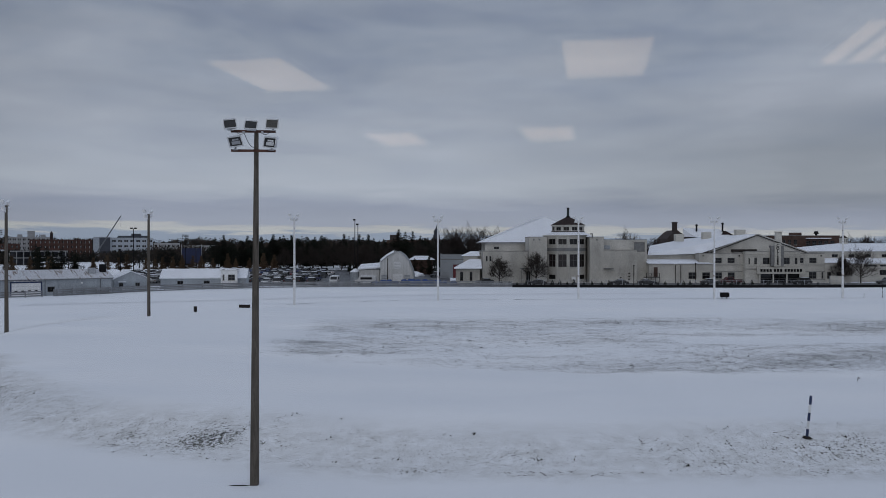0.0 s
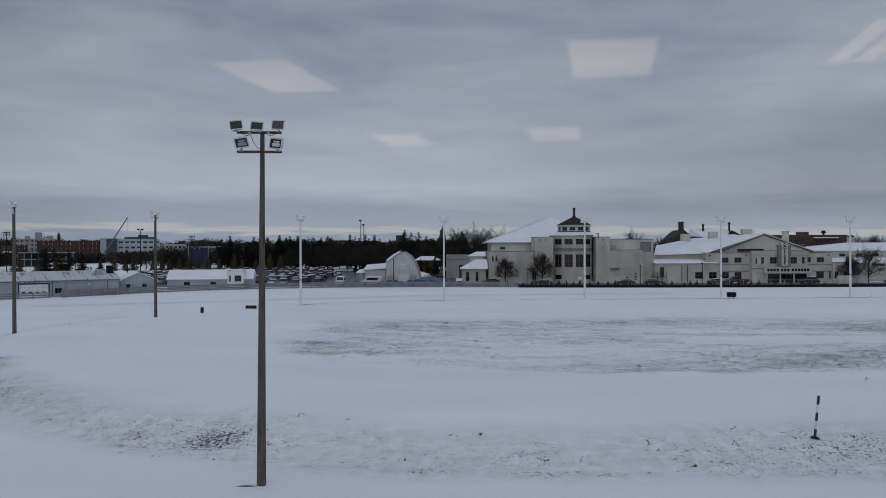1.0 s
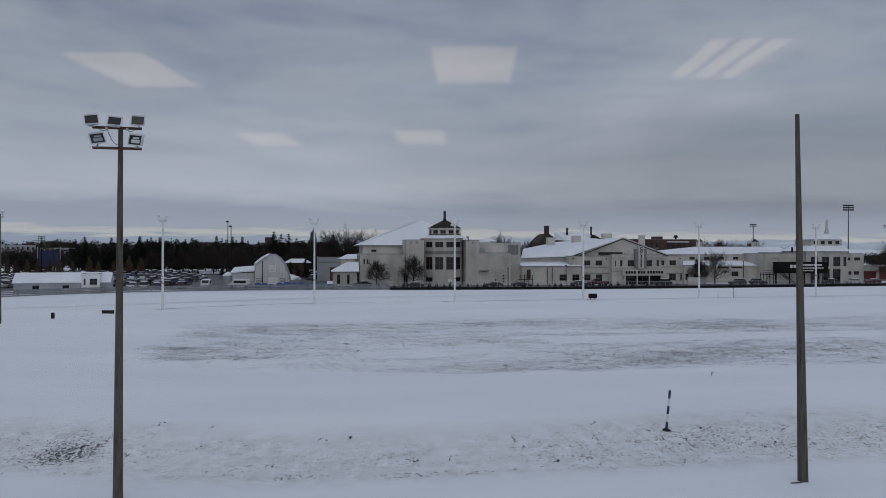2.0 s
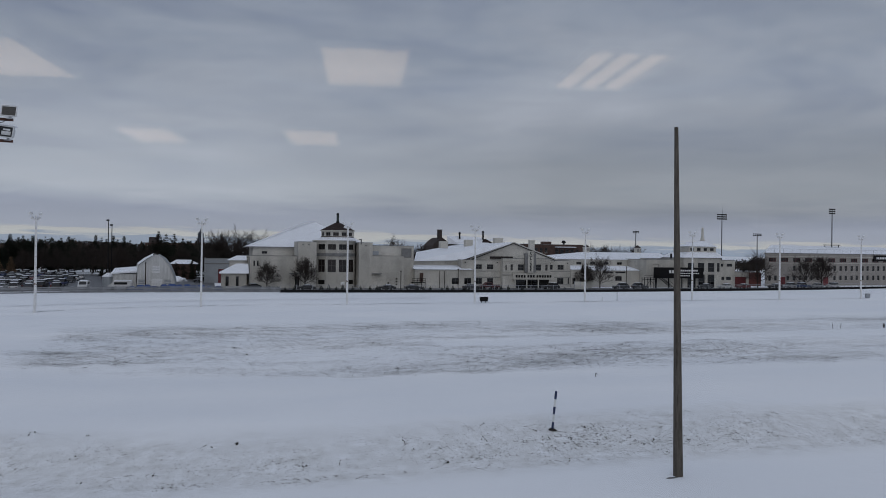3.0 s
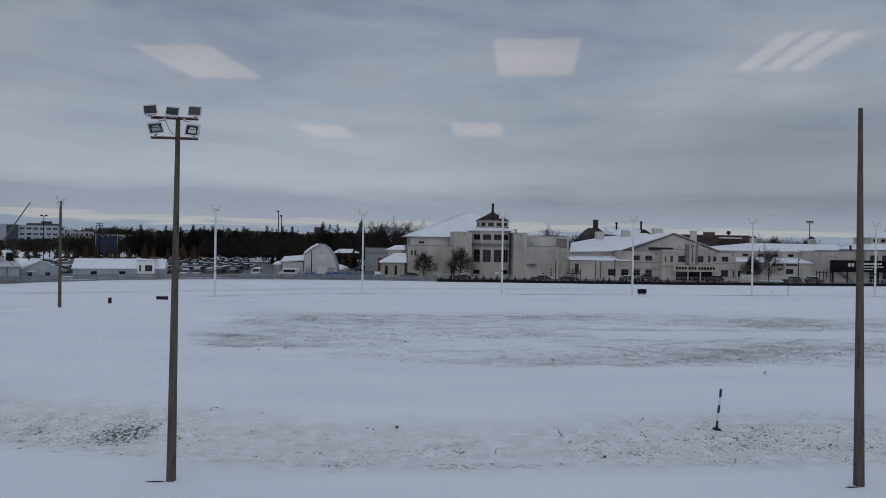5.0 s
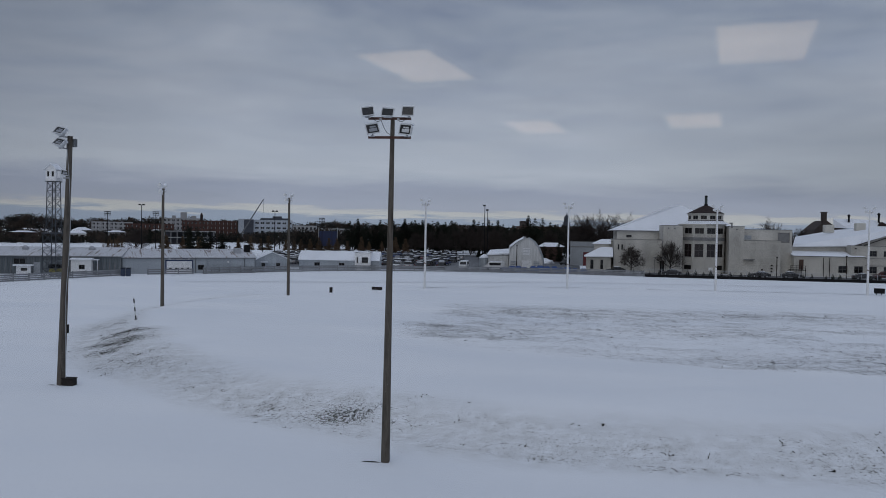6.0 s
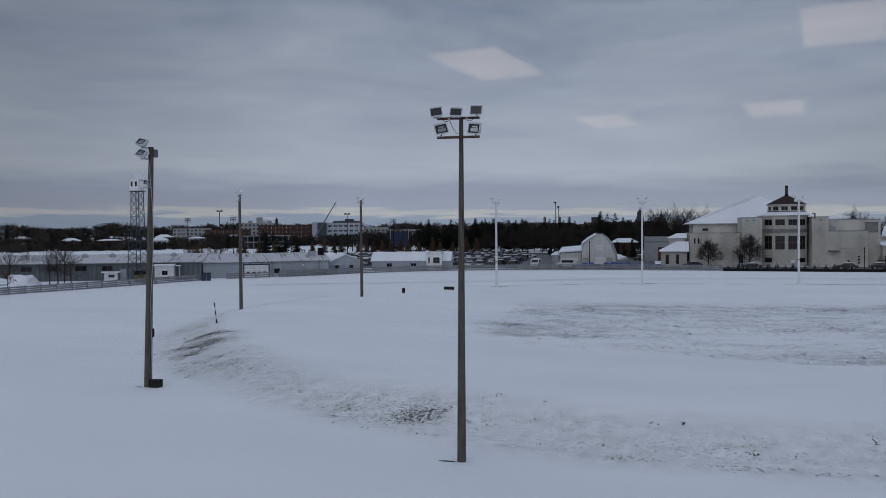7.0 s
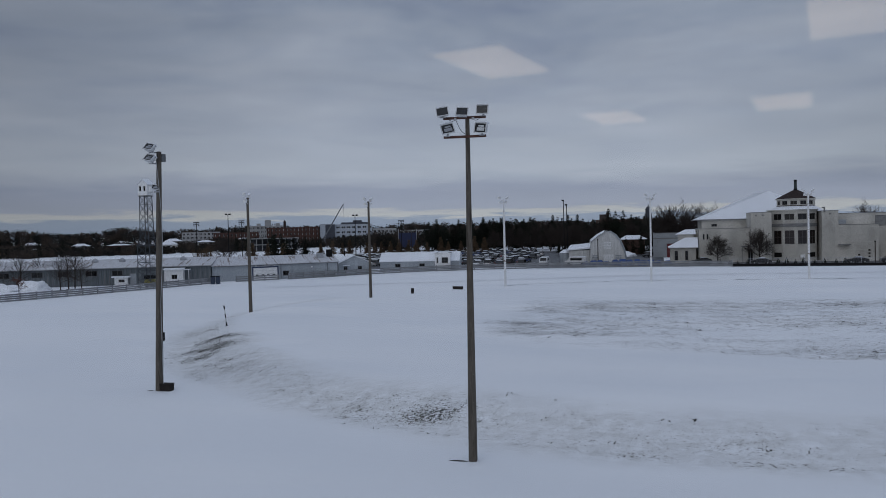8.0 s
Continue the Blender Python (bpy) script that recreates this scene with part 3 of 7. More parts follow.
def pole_head(t, top, lower):
    """Two crossbars with five floodlights, wires and junction boxes."""
    for z in (top, lower):
        part("crossbar", boxes((-0.91, 0.91, -0.2, -0.1, z - 0.05, z + 0.05)), RUST, t, "rusty steel crossbar")
    for x, z, a, b, c, k in ((-0.90, top + 0.22, -18, 8, -8, 0), (-0.05, top + 0.17, -26, 0, 4, 0), (0.82, top + 0.24, -14, -5, 2, 0), (-0.72, lower + 0.30, -14, 24, -12, 1), (0.76, lower + 0.29, -6, -20, 7, 2)):
        yoke(t, x, (top if z > top else lower) + 0.02, z - 0.05)
        lamp = floodlight(t, x, z, a, b, c, k)
        lamp.matrix_basis = lamp.matrix_basis @ Matrix.Scale(0.87 if z > top else 0.94, 4)
    for x in (-0.38, 0.38):
        part("junction_box", bevelled((x - 0.05, x + 0.05, -0.28, -0.2, top - 0.12, top - 0.0), 0.01, 1), STEEL, t)
    for x0, x1, z0, z1 in ((-0.36, 0.02, top - 0.08, lower + 0.12), (-0.38, -0.75, top - 0.1, top + 0.05), (0.38, 0.75, top - 0.1, top + 0.05)):
        prev, bm = None, bmesh.new()
        for k in range(7):
            u = k / 6
            p = Vector((x0 + (x1 - x0) * u, -0.24, z0 + (z1 - z0) * u - (0.10 if z1 > z0 else 0.13) * math.sin(math.pi * u)))
            if prev:
                tube(bm, prev, p, 0.012, 0.012, 5, False)
            prev = p
        part("cable", bm, BLACK, t, "slack black cable")


def shaft(t, height, w0, w1, mat, lean=(0, 0)):
    """A square tapered pole with chamfered edges."""
    bm = bmesh.new()
    rings = []
    for k in range(13):
        u = k / 12
        w = (w0 + (w1 - w0) * u) / 2
        c = w * 0.25
        ox, oy = lean[0] * u, lean[1] * u
        rings.append([bm.verts.new((ox + a, oy + b, -0.3 + (height + 0.3) * u)) for a, b in ((-w + c, -w), (w - c, -w), (w, -w + c), (w, w - c), (w - c, w), (-w + c, w), (-w, w - c), (-w, -w + c))])
    for a, b in zip(rings, rings[1:]):
        for i in range(8):
            bm.faces.new((a[i], a[(i + 1) % 8], b[(i + 1) % 8], b[i]))
    bm.faces.new(rings[-1])
    bm.faces.new(rings[0][::-1])
    part("pole", bm, mat, t)


def melt_ring(x, y, w=0.85, side=-1):
    """The bare dark scoop that wind leaves at a pole's foot."""
    bm = bmesh.new()
    n = 16
    c = bm.verts.new((side * w * 0.45, 0, 0.03))
    ring = [bm.verts.new((side * w * 0.45 + w * 0.62 * math.cos(k * 2 * math.pi / n) * (1 + 0.15 * math.sin(k * 5.1)), 0.17 * math.sin(k * 2 * math.pi / n), -0.02)) for k in range(n)]
    for k in range(n):
        bm.faces.new((c, ring[k], ring[(k + 1) % n]))
    ob = part("bare_earth", bm, DARK)
    ob.matrix_basis = pose(x, y, ground_z(x, y))
    tagged(ob, "dark bare earth beside a pole foot in snow", "bare earth")


def outward(x, y):
    """The turn that faces a pole's lamps away from the infield."""
    dx, dy = x - min(max(x, OVAL_L), OVAL_R), y - OVAL_Y
    return math.degrees(math.atan2(dx, -dy))


POLE_GROUP = "floodlight poles round the track"
near = thing("floodlight_pole", pose(-7.86, 32.79, 0, 0, 0, 4), "tall square concrete pole with five grey floodlights", "light pole", POLE_GROUP)
shaft(near, 14.75, 0.35, 0.16, CONCRETE, (0.1, 0))
pole_head(near, 14.68, 13.88)
melt_ring(-7.95, 32.65, 1.15)
side = thing("floodlight_pole", pose(-31.2, 44.05, 0, 0, 0, outward(-31.2, 44.05) + 16), "tall weathered square pole with side-mounted floodlights", "light pole", POLE_GROUP)
shaft(side, 15.35, 0.4, 0.24, CONCRETE, (0.516, 0.217))
for z, out, tilt, yaw in ((15.55, -0.52, -40, 14), (14.85, -0.55, -42, 10), (13.05, -0.25, -25, 62)):
    part("bracket", boxes((0.32, 0.42, out + 0.3, 0.15, z - 0.3, z - 0.22), (0.12, 0.62, out + 0.26, out + 0.32, z - 0.3, z - 0.22)), STEEL, side)
    lamp = floodlight(side, 0.1, z, tilt, 0, 0, 1)
    lamp.matrix_basis = pose(0.37, out + 0.2, z, tilt, 12, yaw) @ Matrix.Scale(1.12 if z > 14 else 0.7, 4)
part("control_box", bevelled((0.45, 0.77, 0.3, 0.55, 14.7, 15.2), 0.03, 1), DULLSTEEL, side, "grey control box")
melt_ring(-31.4, 43.9, 0.7)
tall = thing("pole", pose(20.5, 30.87, 0), "tall bare square concrete pole leaning slightly, no lamps", "pole")
shaft(tall, 15.72, 0.35, 0.14, CONCRETE, (-0.25, 0.1))
melt_ring(20.4, 30.7, 0.75)


def splayed_head(t, h):
    """A V of four pale lamps on short arms, capped with snow."""
    for s in (-1, 1):
        bm = bmesh.new()
        tube(bm, (0, 0, h - 0.9), (s * 0.58, 0, h + 0.1), 0.05, 0.04, 6)
        part("arm", bm, WHITE_POLE, t)
        bm = bmesh.new()
        tube(bm, (0, 0, h - 0.35), (s * 0.75, 0, h - 0.25), 0.045, 0.045, 6)
        part("arm", bm, WHITE_POLE, t)
    for x, z, roll in ((-0.74, h + 0.3, 28), (0.74, h + 0.3, -28), (-0.46, h - 0.4, 12), (0.46, h - 0.4, -12)):
        b = part("floodlight", solid([(-0.27, -0.12, -0.19), (0.27, -0.12, -0.19), (0.27, -0.12, 0.19), (-0.27, -0.12, 0.19), (-0.17, 0.17, -0.11), (0.17, 0.17, -0.11), (0.17, 0.17, 0.11), (-0.17, 0.17, 0.11)], [(0, 1, 2, 3), (0, 4, 5, 1), (1, 5, 6, 2), (2, 6, 7, 3), (3, 7, 4, 0), (4, 7, 6, 5)]), WHITE, t)
        b.matrix_basis = pose(x, -0.1, z, -18, roll, 0)
        part("lens", boxes((-0.22, 0.22, -0.128, -0.1205, -0.14, 0.14)), REFLECTOR, b)
        part("snow_cap", bevelled((-0.27, 0.27, -0.12, 0.15, 0.19, 0.25), 0.025, 1), SNOW, b)


white_one = thing("floodlight_pole", pose(-24.6, 130.4, 0, 0, 0, outward(-24.6, 130.4)), "tall white painted pole with snow-capped floodlights", "light pole", POLE_GROUP)
shaft(white_one, 14.5, 0.35, 0.22, WHITE_POLE)
splayed_head(white_one, 14.5)
for x, y in ((-0.9, 139.5), (24.6, 143.0), (49.4, 143.4), (74.6, 147.0), (102.2, 150.2), (124.6, 149.5), (148.9, 150.9)):
    copy_thing(white_one, pose(x, y, 0, 0, 0, outward(x, y) + rng.uniform(-6, 6)))
bend_one = thing("floodlight_pole", pose(-46.9, 84.6, 0, 0, 0, outward(-46.9, 84.6)), "tall brown concrete pole with splayed snow-capped floodlights", "light pole", POLE_GROUP)
shaft(bend_one, 14.2, 0.36, 0.24, CONCRETE)
splayed_head(bend_one, 14.2)
copy_thing(bend_one, pose(-40.5, 108.4, 0, 0, 0, outward(-40.5, 108.4)))
box_t = thing("electric_box", pose(-30.65, 44.1, 0), "dark snow-dusted box at a pole foot", "box")
part("body", bevelled((-0.35, 0.35, -0.25, 0.25, -0.1, 0.42), 0.03), DARK, box_t)
part("lid", bevelled((-0.38, 0.38, -0.28, 0.28, 0.422, 0.47), 0.015), DARK, box_t)
cond = thing("conduit", pose(-30.9, 44.0, 0), "thin grey cable running down a pole", "cable")
bm = bmesh.new()
prev = None
for k in range(15):
    u = k / 14
    p = Vector((0.12 + 0.28 * math.sin(math.pi * min(1, u * 1.6)) * (u < 0.63), -0.1, 14.9 - 14.6 * u))
    if prev:
        tube(bm, prev, p, 0.02, 0.02, 6, False)
    prev = p
part("wire", bm, STEEL, cond)

# marker posts


def marker(x, y, h, lean, band):
    z = ground_z(x, y)
    t = thing("marker_post", pose(x, y, z, 0, lean, 0), "slim white and dark banded track marker post, leaning", "marker post", "track marker posts")
    n = 5
    for k in range(n):
        bm = bmesh.new()
        tube(bm, (0, 0, h * k / n - (0.2 if k == 0 else 0)), (0, 0, h * (k + 1) / n), 0.062, 0.062, 10)
        part("band", bm, (band if k % 2 == 0 else WHITE), t)
    bm = bmesh.new()
    frustum(bm, 10, 0.062, h, 0.03, h + 0.03)
    part("cap", bm, band, t)
    bm = bmesh.new()
    frustum(bm, 9, 0.24, -0.05, 0.1, 0.04, sx=1.2)
    part("earth", bm, DARK, t, "bare dark earth")


marker(17.3, 37.4, 1.95, 5.5, BLUE)
marker(-40.3, 67.9, 1.95, -7, BLACK)
marker(82.9, 148.6, 1.9, 0, BLACK)
marker(79.6, 148.9, 0.8, 3, WHITE)
bp = thing("bollard", pose(-36.6, 116.4, 0), "short dark timber post standing in the snow", "post")
part("post", bevelled((-0.2, 0.2, -0.2, 0.2, -0.1, 0.85), 0.04), DARK, bp)
lying = thing("timber_block", pose(-31.3, 124.2, 0, 0, 0, -4), "dark timber beam lying in the snow", "beam")
part("beam", bevelled((-0.85, 0.85, -0.2, 0.2, -0.02, 0.52), 0.04), DARK, lying)
part("snow", bevelled((-0.8, 0.8, -0.16, 0.16, 0.52, 0.56), 0.015, 1), SNOW, lying)
far_box = thing("equipment_box", pose(51.6, 144.3, 0), "dark equipment box on short legs in the snow", "box")
part("body", bevelled((-0.75, 0.75, -0.4, 0.4, 0.35, 1.2), 0.05), BLACK, far_box)
for x in (-0.45, 0.35):
    part("leg", boxes((x - 0.05, x + 0.05, -0.05, 0.05, -0.1, 0.35)), BLACK, far_box)
grey_bin = thing("metal_bin", pose(152.9, 152.9, 0), "small grey ribbed metal bin", "bin")
part("body", bevelled((-0.45, 0.45, -0.4, 0.4, -0.05, 1.05), 0.05), GREYPANEL, grey_bin)
part("lid", bevelled((-0.48, 0.48, -0.43, 0.43, 1.055, 1.12), 0.02), STEEL, grey_bin)
hyd = thing("hydrant", pose(91.8, 88.8, 0), "small dark hydrant in the snow", "hydrant")
bm = bmesh.new()
tube(bm, (0, 0, -0.1), (0, 0, 0.5), 0.1, 0.09, 10)
tube(bm, (-0.22, 0, 0.36), (0.22, 0, 0.36), 0.05, 0.05, 8)
frustum(bm, 10, 0.13, 0.5, 0.04, 0.63)
part("body", bm, DARK, hyd)
for x in (82.6, 83.9):
    st_ = thing("stake", pose(x, 88.4, 0, 0, 4 if x > 83 else -6, 0), "thin dark stake in the snow", "stake")
    bm = bmesh.new()
    tube(bm, (0, 0, -0.1), (0, 0, 0.75), 0.035, 0.03, 6)
    part("rod", bm, DARK, st_)
tuftpost = thing("wire_stub", pose(27.6, 52.4, ground_z(27.6, 52.4)), "bent dark wire stub sticking out of the snow", "stake")
bm = bmesh.new()
tube(bm, (0, 0, -0.1), (0.03, 0, 0.28), 0.02, 0.02, 6)
tube(bm, (0.03, 0, 0.28), (0.2, 0, 0.16), 0.02, 0.015, 6)
part("wire", bm, DARK, tuftpost)
post2 = thing("electric_box", pose(-43.0, 61.4, 0), "dark electric box on a short post", "box")
part("post", boxes((-0.06, 0.06, -0.06, 0.06, -0.1, 0.6)), DARK, post2)
part("body", bevelled((-0.22, 0.22, -0.15, 0.15, 0.55, 1.3), 0.03), BLACK, post2)

# ---------------------------------------------------------------- fences


def along(points, step):
    out, carry = [], 0.0
    for a, b in zip(points, points[1:]):
        a, b = Vector(a), Vector(b)
        n = max(1, round((b - a).length / step))
        out += [a.lerp(b, k / n) for k in range(n)]
    return out + [Vector(points[-1])]


def board_fence(line, height=1.25, rails=4, step=3.0):
    t = thing("fence", pose(line[0][0], line[0][1], 0), "weathered grey board rail fence along the snowy track", "fence", "track fences")
    pts = [p - Vector(line[0]) for p in along(line, step)]
    post = part("post", boxes((-0.08, 0.08, -0.08, 0.08, -0.2, height + 0.08)), BOARD, t)
    rail = part("rail", boxes((0, 1, -0.14, -0.085, -0.13, 0.13)), BOARD, t)
    for i, p in enumerate(pts):
        o = post if i == 0 else again(post, Matrix())
        o.matrix_basis = pose(p.x, p.y, 0)
    first = True
    for a, b in zip(pts, pts[1:]):
        d = b - a
        for k in range(rails):
            z = height * (k + 0.75) / rails - 0.05
            o = rail if first else again(rail, Matrix())
            first = False
            o.matrix_basis = pose(a.x, a.y, z + rng.uniform(-0.015, 0.015), 0, rng.uniform(-0.25, 0.25), math.degrees(math.atan2(d.y, d.x))) @ Matrix.Diagonal((d.length * 0.995, 1, 1, 1))
    return t


board_fence(smooth([(-116, 66), (-104, 90), (-97, 109), (-93, 119), (-89.5, 130), (-86.2, 140.5)], 1))
board_fence([(-83, 144.3), (-76.5, 150.3)], 1.2, 3)
FAR_FENCE = smooth([(-75, 151.8), (-69, 159), (-62, 168), (-48, 178), (-30, 184), (-8, 186), (16, 184.5)], 2)
board_fence(FAR_FENCE, 1.35, 4, 3.2)

mesh_mat = bpy.data.materials.new("chain_link")
mesh_mat.use_nodes = True
mt = mesh_mat.node_tree
m_p = mt.nodes["Principled BSDF"]
m_p.inputs["Base Color"].default_value, m_p.inputs["Metallic"].default_value, m_p.inputs["Roughness"].default_value = (0.2, 0.2, 0.21, 1), 0.5, 0.6


def link_fence(line, height=1.7, step=3.4):
    t = thing("wire_fence", pose(line[0][0], line[0][1], 0), "grey wire fence over a dark low kerb board", "fence", "track fences")
    pts = [p - Vector(line[0]) for p in along(line, step)]
    bm = bmesh.new()
    tube(bm, (0, 0, -0.2), (0, 0, height), 0.045, 0.045, 8)
    post = part("post", bm, STEEL, t)
    bm = bmesh.new()
    tube(bm, (0, 0, 0), (1, 0, 0), 0.03, 0.03, 6)
    rail = part("top_rail", bm, STEEL, t)
    kerb = part("kerb_board", boxes((0, 1, -0.6, -0.5, -0.1, 0.62)), BLACK, t, "dark low kerb board")
    wires = bmesh.new()
    for k in range(9):
        tube(wires, (0, 0, 0.15 + k * 0.17), (1, 0, 0.15 + k * 0.17), 0.006, 0.006, 3, False)
    for k in range(14):
        u = k / 14
        tube(wires, (u, 0, 0.1), (u, 0, height), 0.0025, 0.0025, 3, False)
    wire = part("wire_mesh", wires, mesh_mat, t)
    for i, (a, b) in enumerate(zip(pts, pts[1:])):
        d = b - a
        m = pose(a.x, a.y, 0, 0, 0, math.degrees(math.atan2(d.y, d.x)))
        s = m @ Matrix.Diagonal((d.length, 1, 1, 1))
        (post if i == 0 else again(post, Matrix())).matrix_basis = m
        (rail if i == 0 else again(rail, Matrix())).matrix_basis = pose(0, 0, height) @ s
        (kerb if i == 0 else again(kerb, Matrix())).matrix_basis = s
        (wire if i == 0 else again(wire, Matrix())).matrix_basis = s


link_fence(smooth([(16.2, 184.5), (60, 182.3), (105, 184), (150, 188.5), (190, 196), (232, 207)], 1))

# ---------------------------------------------------------------- exhibition pavilion with the bowed tower
pav = thing("pavilion", pose(32.5, 205, 0), "cream stucco art deco pavilion with bowed tower and snowy roof", "building")


def block(parent, x0, x1, y0, y1, h, mat=CREAM, openings=(), coping=0.25, name="wall", cap=ROOF_SNOW, bars=1, rungs=1, pane=PANE, z0=-0.3, depth=0.35, sill=True):
    """A flat-roofed block: pierced front, side and back walls, roof slab, coping and windows."""
    part(name, wall_with(list(openings), x0, x1, z0, h, y0, y0 + depth), mat, parent)
    part(name, boxes((x0, x0 + depth, y0 + depth, y1, z0, h)), mat, parent)
    part(name, boxes((x1 - depth, x1, y0 + depth, y1, z0, h)), mat, parent)
    part(name, boxes((x0 + depth, x1 - depth, y1 - depth, y1, z0, h)), mat, parent)
    part("roof", boxes((x0 + depth, x1 - depth, y0 + depth, y1 - depth, h - 0.5, h - 0.12)), cap, parent)
    if coping:
        c = 0.07
        part("coping", boxes((x0 - c, x1 + c, y0 - c, y0 + depth + c, h, h + coping * 0.5), (x0 - c, x0 + depth + c, y0 + depth + c, y1 + c, h, h + coping * 0.5), (x1 - depth - c, x1 + c, y0 + depth + c, y1 + c, h, h + coping * 0.5)), STONE, parent, "grey metal coping")
    for o in openings:
        window(parent, *o, y0, bars, rungs, frame_mat=RED if pane is RED else SASH, pane_mat=pane, sill=sill)


block(pav, -22.4, -10.2, 0, 16, 8.2, openings=[(-21.3, -20.9, 5.6, 7.0), (-20.4, -20.0, 5.6, 7.0)], bars=0, rungs=0)
block(pav, -23.6, -22.4, 3, 12, 7.6)
block(pav, -21.0, -9, 10, 30, 10.6, coping=0, openings=[(-18.6, -17.2, 8.7, 9.4)], bars=1, rungs=0)
part("roof", solid([(-22.2, 9.4, 10.6), (12, 9.4, 10.6), (12, 38, 10.6), (-22.2, 38, 10.6), (-6.3, 20.5, 17.5), (-3.0, 23, 17.9)], [(0, 1, 5, 4), (1, 2, 5), (2, 3, 4, 5), (3, 0, 4), (0, 3, 2, 1)]), ROOF_SNOW, pav, "snow-covered hipped roof")
part("fascia", boxes((-22.4, 12.2, 9.2, 9.5, 10.35, 10.62), (-22.4, -22.1, 9.5, 38, 10.35, 10.62)), STONE, pav)
block(pav, -10.2, -5.5, -0.8, 9, 11.9)
block(pav, 5.6, 9.2, -0.8, 10, 11.9)
block(pav, 9.2, 21.2, 2.4, 16, 11.2, openings=[(17.8, 20.6, 8.1, 10.6)], bars=0, rungs=0, pane=STONE, sill=False)
block(pav, 8.6, 17.8, -0.6, 2.4, 8.5)
part("duct", boxes((8.9, 11.0, -0.2, 1.4, 8.75, 9.8)), GREYPANEL, pav)
for x in (-9.0, -7.5, 7.4):
    part("vent", boxes((x - 0.22, x + 0.22, -0.9, -0.78, 11.05, 11.4)), STONE, pav)
tower_y = 5.2
R12, apo = 5.75, 5.75 * math.cos(radians(15))
half = R12 * math.sin(radians(15))
for k in range(6):
    ang = -75 + 30 * k
    # face k looks out at ang degrees from -y towards +x
    m = pose(0, tower_y, 0, 0, 0, ang) @ pose(0, -apo, 0)
    ops = [] if k == 0 else [(-1.08, 1.08, 4.15, 7.45), (-1.08, 1.08, 10.0, 11.45)]
    if k in (1, 4):
        ops.append((-1.1, 1.1, 0.95, 2.1))
    w = part("wall", wall_with(ops, -half, half, -0.3, 12.2, 0, 0.35), CREAM, pav)
    w.matrix_basis = m
    for o in ops:
        window(pav, *o, 0, 1 if o[2] > 3 else 0, 1 if o[3] - o[2] > 2 else 0, frame_mat=SASH, pane_mat=TINTPANE if o[2] == 4.15 else PANE, m=m)
    band = part("stone_band", boxes((-half - 0.03, half + 0.03, -0.14, -0.003, 8.3, 9.1)), STONE, pav, "dark grey stone band")
    band.matrix_basis = m
    lip = part("cornice", boxes((-half - 0.04, half + 0.04, -0.2, 0.1, 12.205, 12.45)), CREAM_PALE, pav)
    lip.matrix_basis = m
part("air_conditioner", boxes((0.9, 1.9, -0.62, 0.2, 0.9, 1.6)), WHITE, pav)
part("canopy", boxes((9.1, 11.6, -1.7, -0.61, 3.75, 3.95)), STONE, pav, "flat grey canopy")
for x, z in ((13.6, 1.2), (13.6, 0.6), (15.8, 2.3), (15.8, 1.55), (15.8, 0.8)):
    part("vent", boxes((x - 0.22, x + 0.22, -0.68, -0.603, z, z + 0.36)), DARK, pav)
for z in (2.6, 4.4, 6.2, 7.9):
    part("string_course", boxes((8.55, 17.85, -0.66, -0.603, z, z + 0.07)), CREAM_PALE, pav)
for x in (-22.3, -10.4):
    part("downpipe", boxes((x - 0.07, x + 0.07, -0.95 if x > -11 else -0.15, -0.81 if x > -11 else -0.01, 0, 8.0)), STONE, pav)
part("flue", boxes((6.0, 6.3, -1.1, -0.8, 11.6, 12.9), (5.6, 6.0, -1.1, -0.8, 12.6, 12.9)), STONE, pav)


def ring(n, r0, z0, r1, z1, mat, name, parent, y, turn=0.0, label=""):
    bm = bmesh.new()
    frustum(bm, n, r0, z0, r1, z1, turn)
    ob = part(name, bm, mat, parent, label)
    ob.matrix_basis = pose(0.85, y, 0)
    return ob


def lantern(parent, y, r, z0, z1, n=12, win=(0.25, 1.2), mat=CREAM, turn0=15):
    """A ring of window faces."""
    half_w, ap = r * math.sin(math.pi / n), r * math.cos(math.pi / n)
    for k in range(n):
        m = pose(0.85, y, 0, 0, 0, turn0 + 360 / n * k) @ pose(0, -ap, 0)
        o = (-half_w * 0.66, half_w * 0.66, z0 + win[0], z0 + win[1])
        w = part("wall", wall_with([o], -half_w, half_w, z0, z1, 0, 0.2), mat, parent)
        w.matrix_basis = m
        window(parent, *o, 0, 1, 0, sill=False, m=m)


ring(12, 6.1, 12.46, 4.4, 13.3, ROOF_SNOW, "roof", pav, tower_y, 0, "snowy skirt roof")
lantern(pav, tower_y, 4.35, 13.3, 14.95, 12, (0.35, 1.3))
ring(12, 4.38, 13.32, 4.42, 13.5, ROOFDARK, "trim", pav, tower_y)
ring(12, 4.75, 14.95, 4.6, 15.15, CREAM_PALE, "cornice", pav, tower_y)
ring(12, 4.7, 15.15, 0.75, 17.2, ROOFDARK, "roof", pav, tower_y, 0, "dark brown conical roof")
ring(8, 0.5, 17.2, 0.42, 17.6, BLACK, "finial", pav, tower_y)
ring(8, 0.36, 17.6, 0.33, 19.4, SLATE_GREEN, "finial", pav, tower_y)
ring(8, 0.42, 19.4, 0.3, 19.8, BLACK, "finial", pav, tower_y)

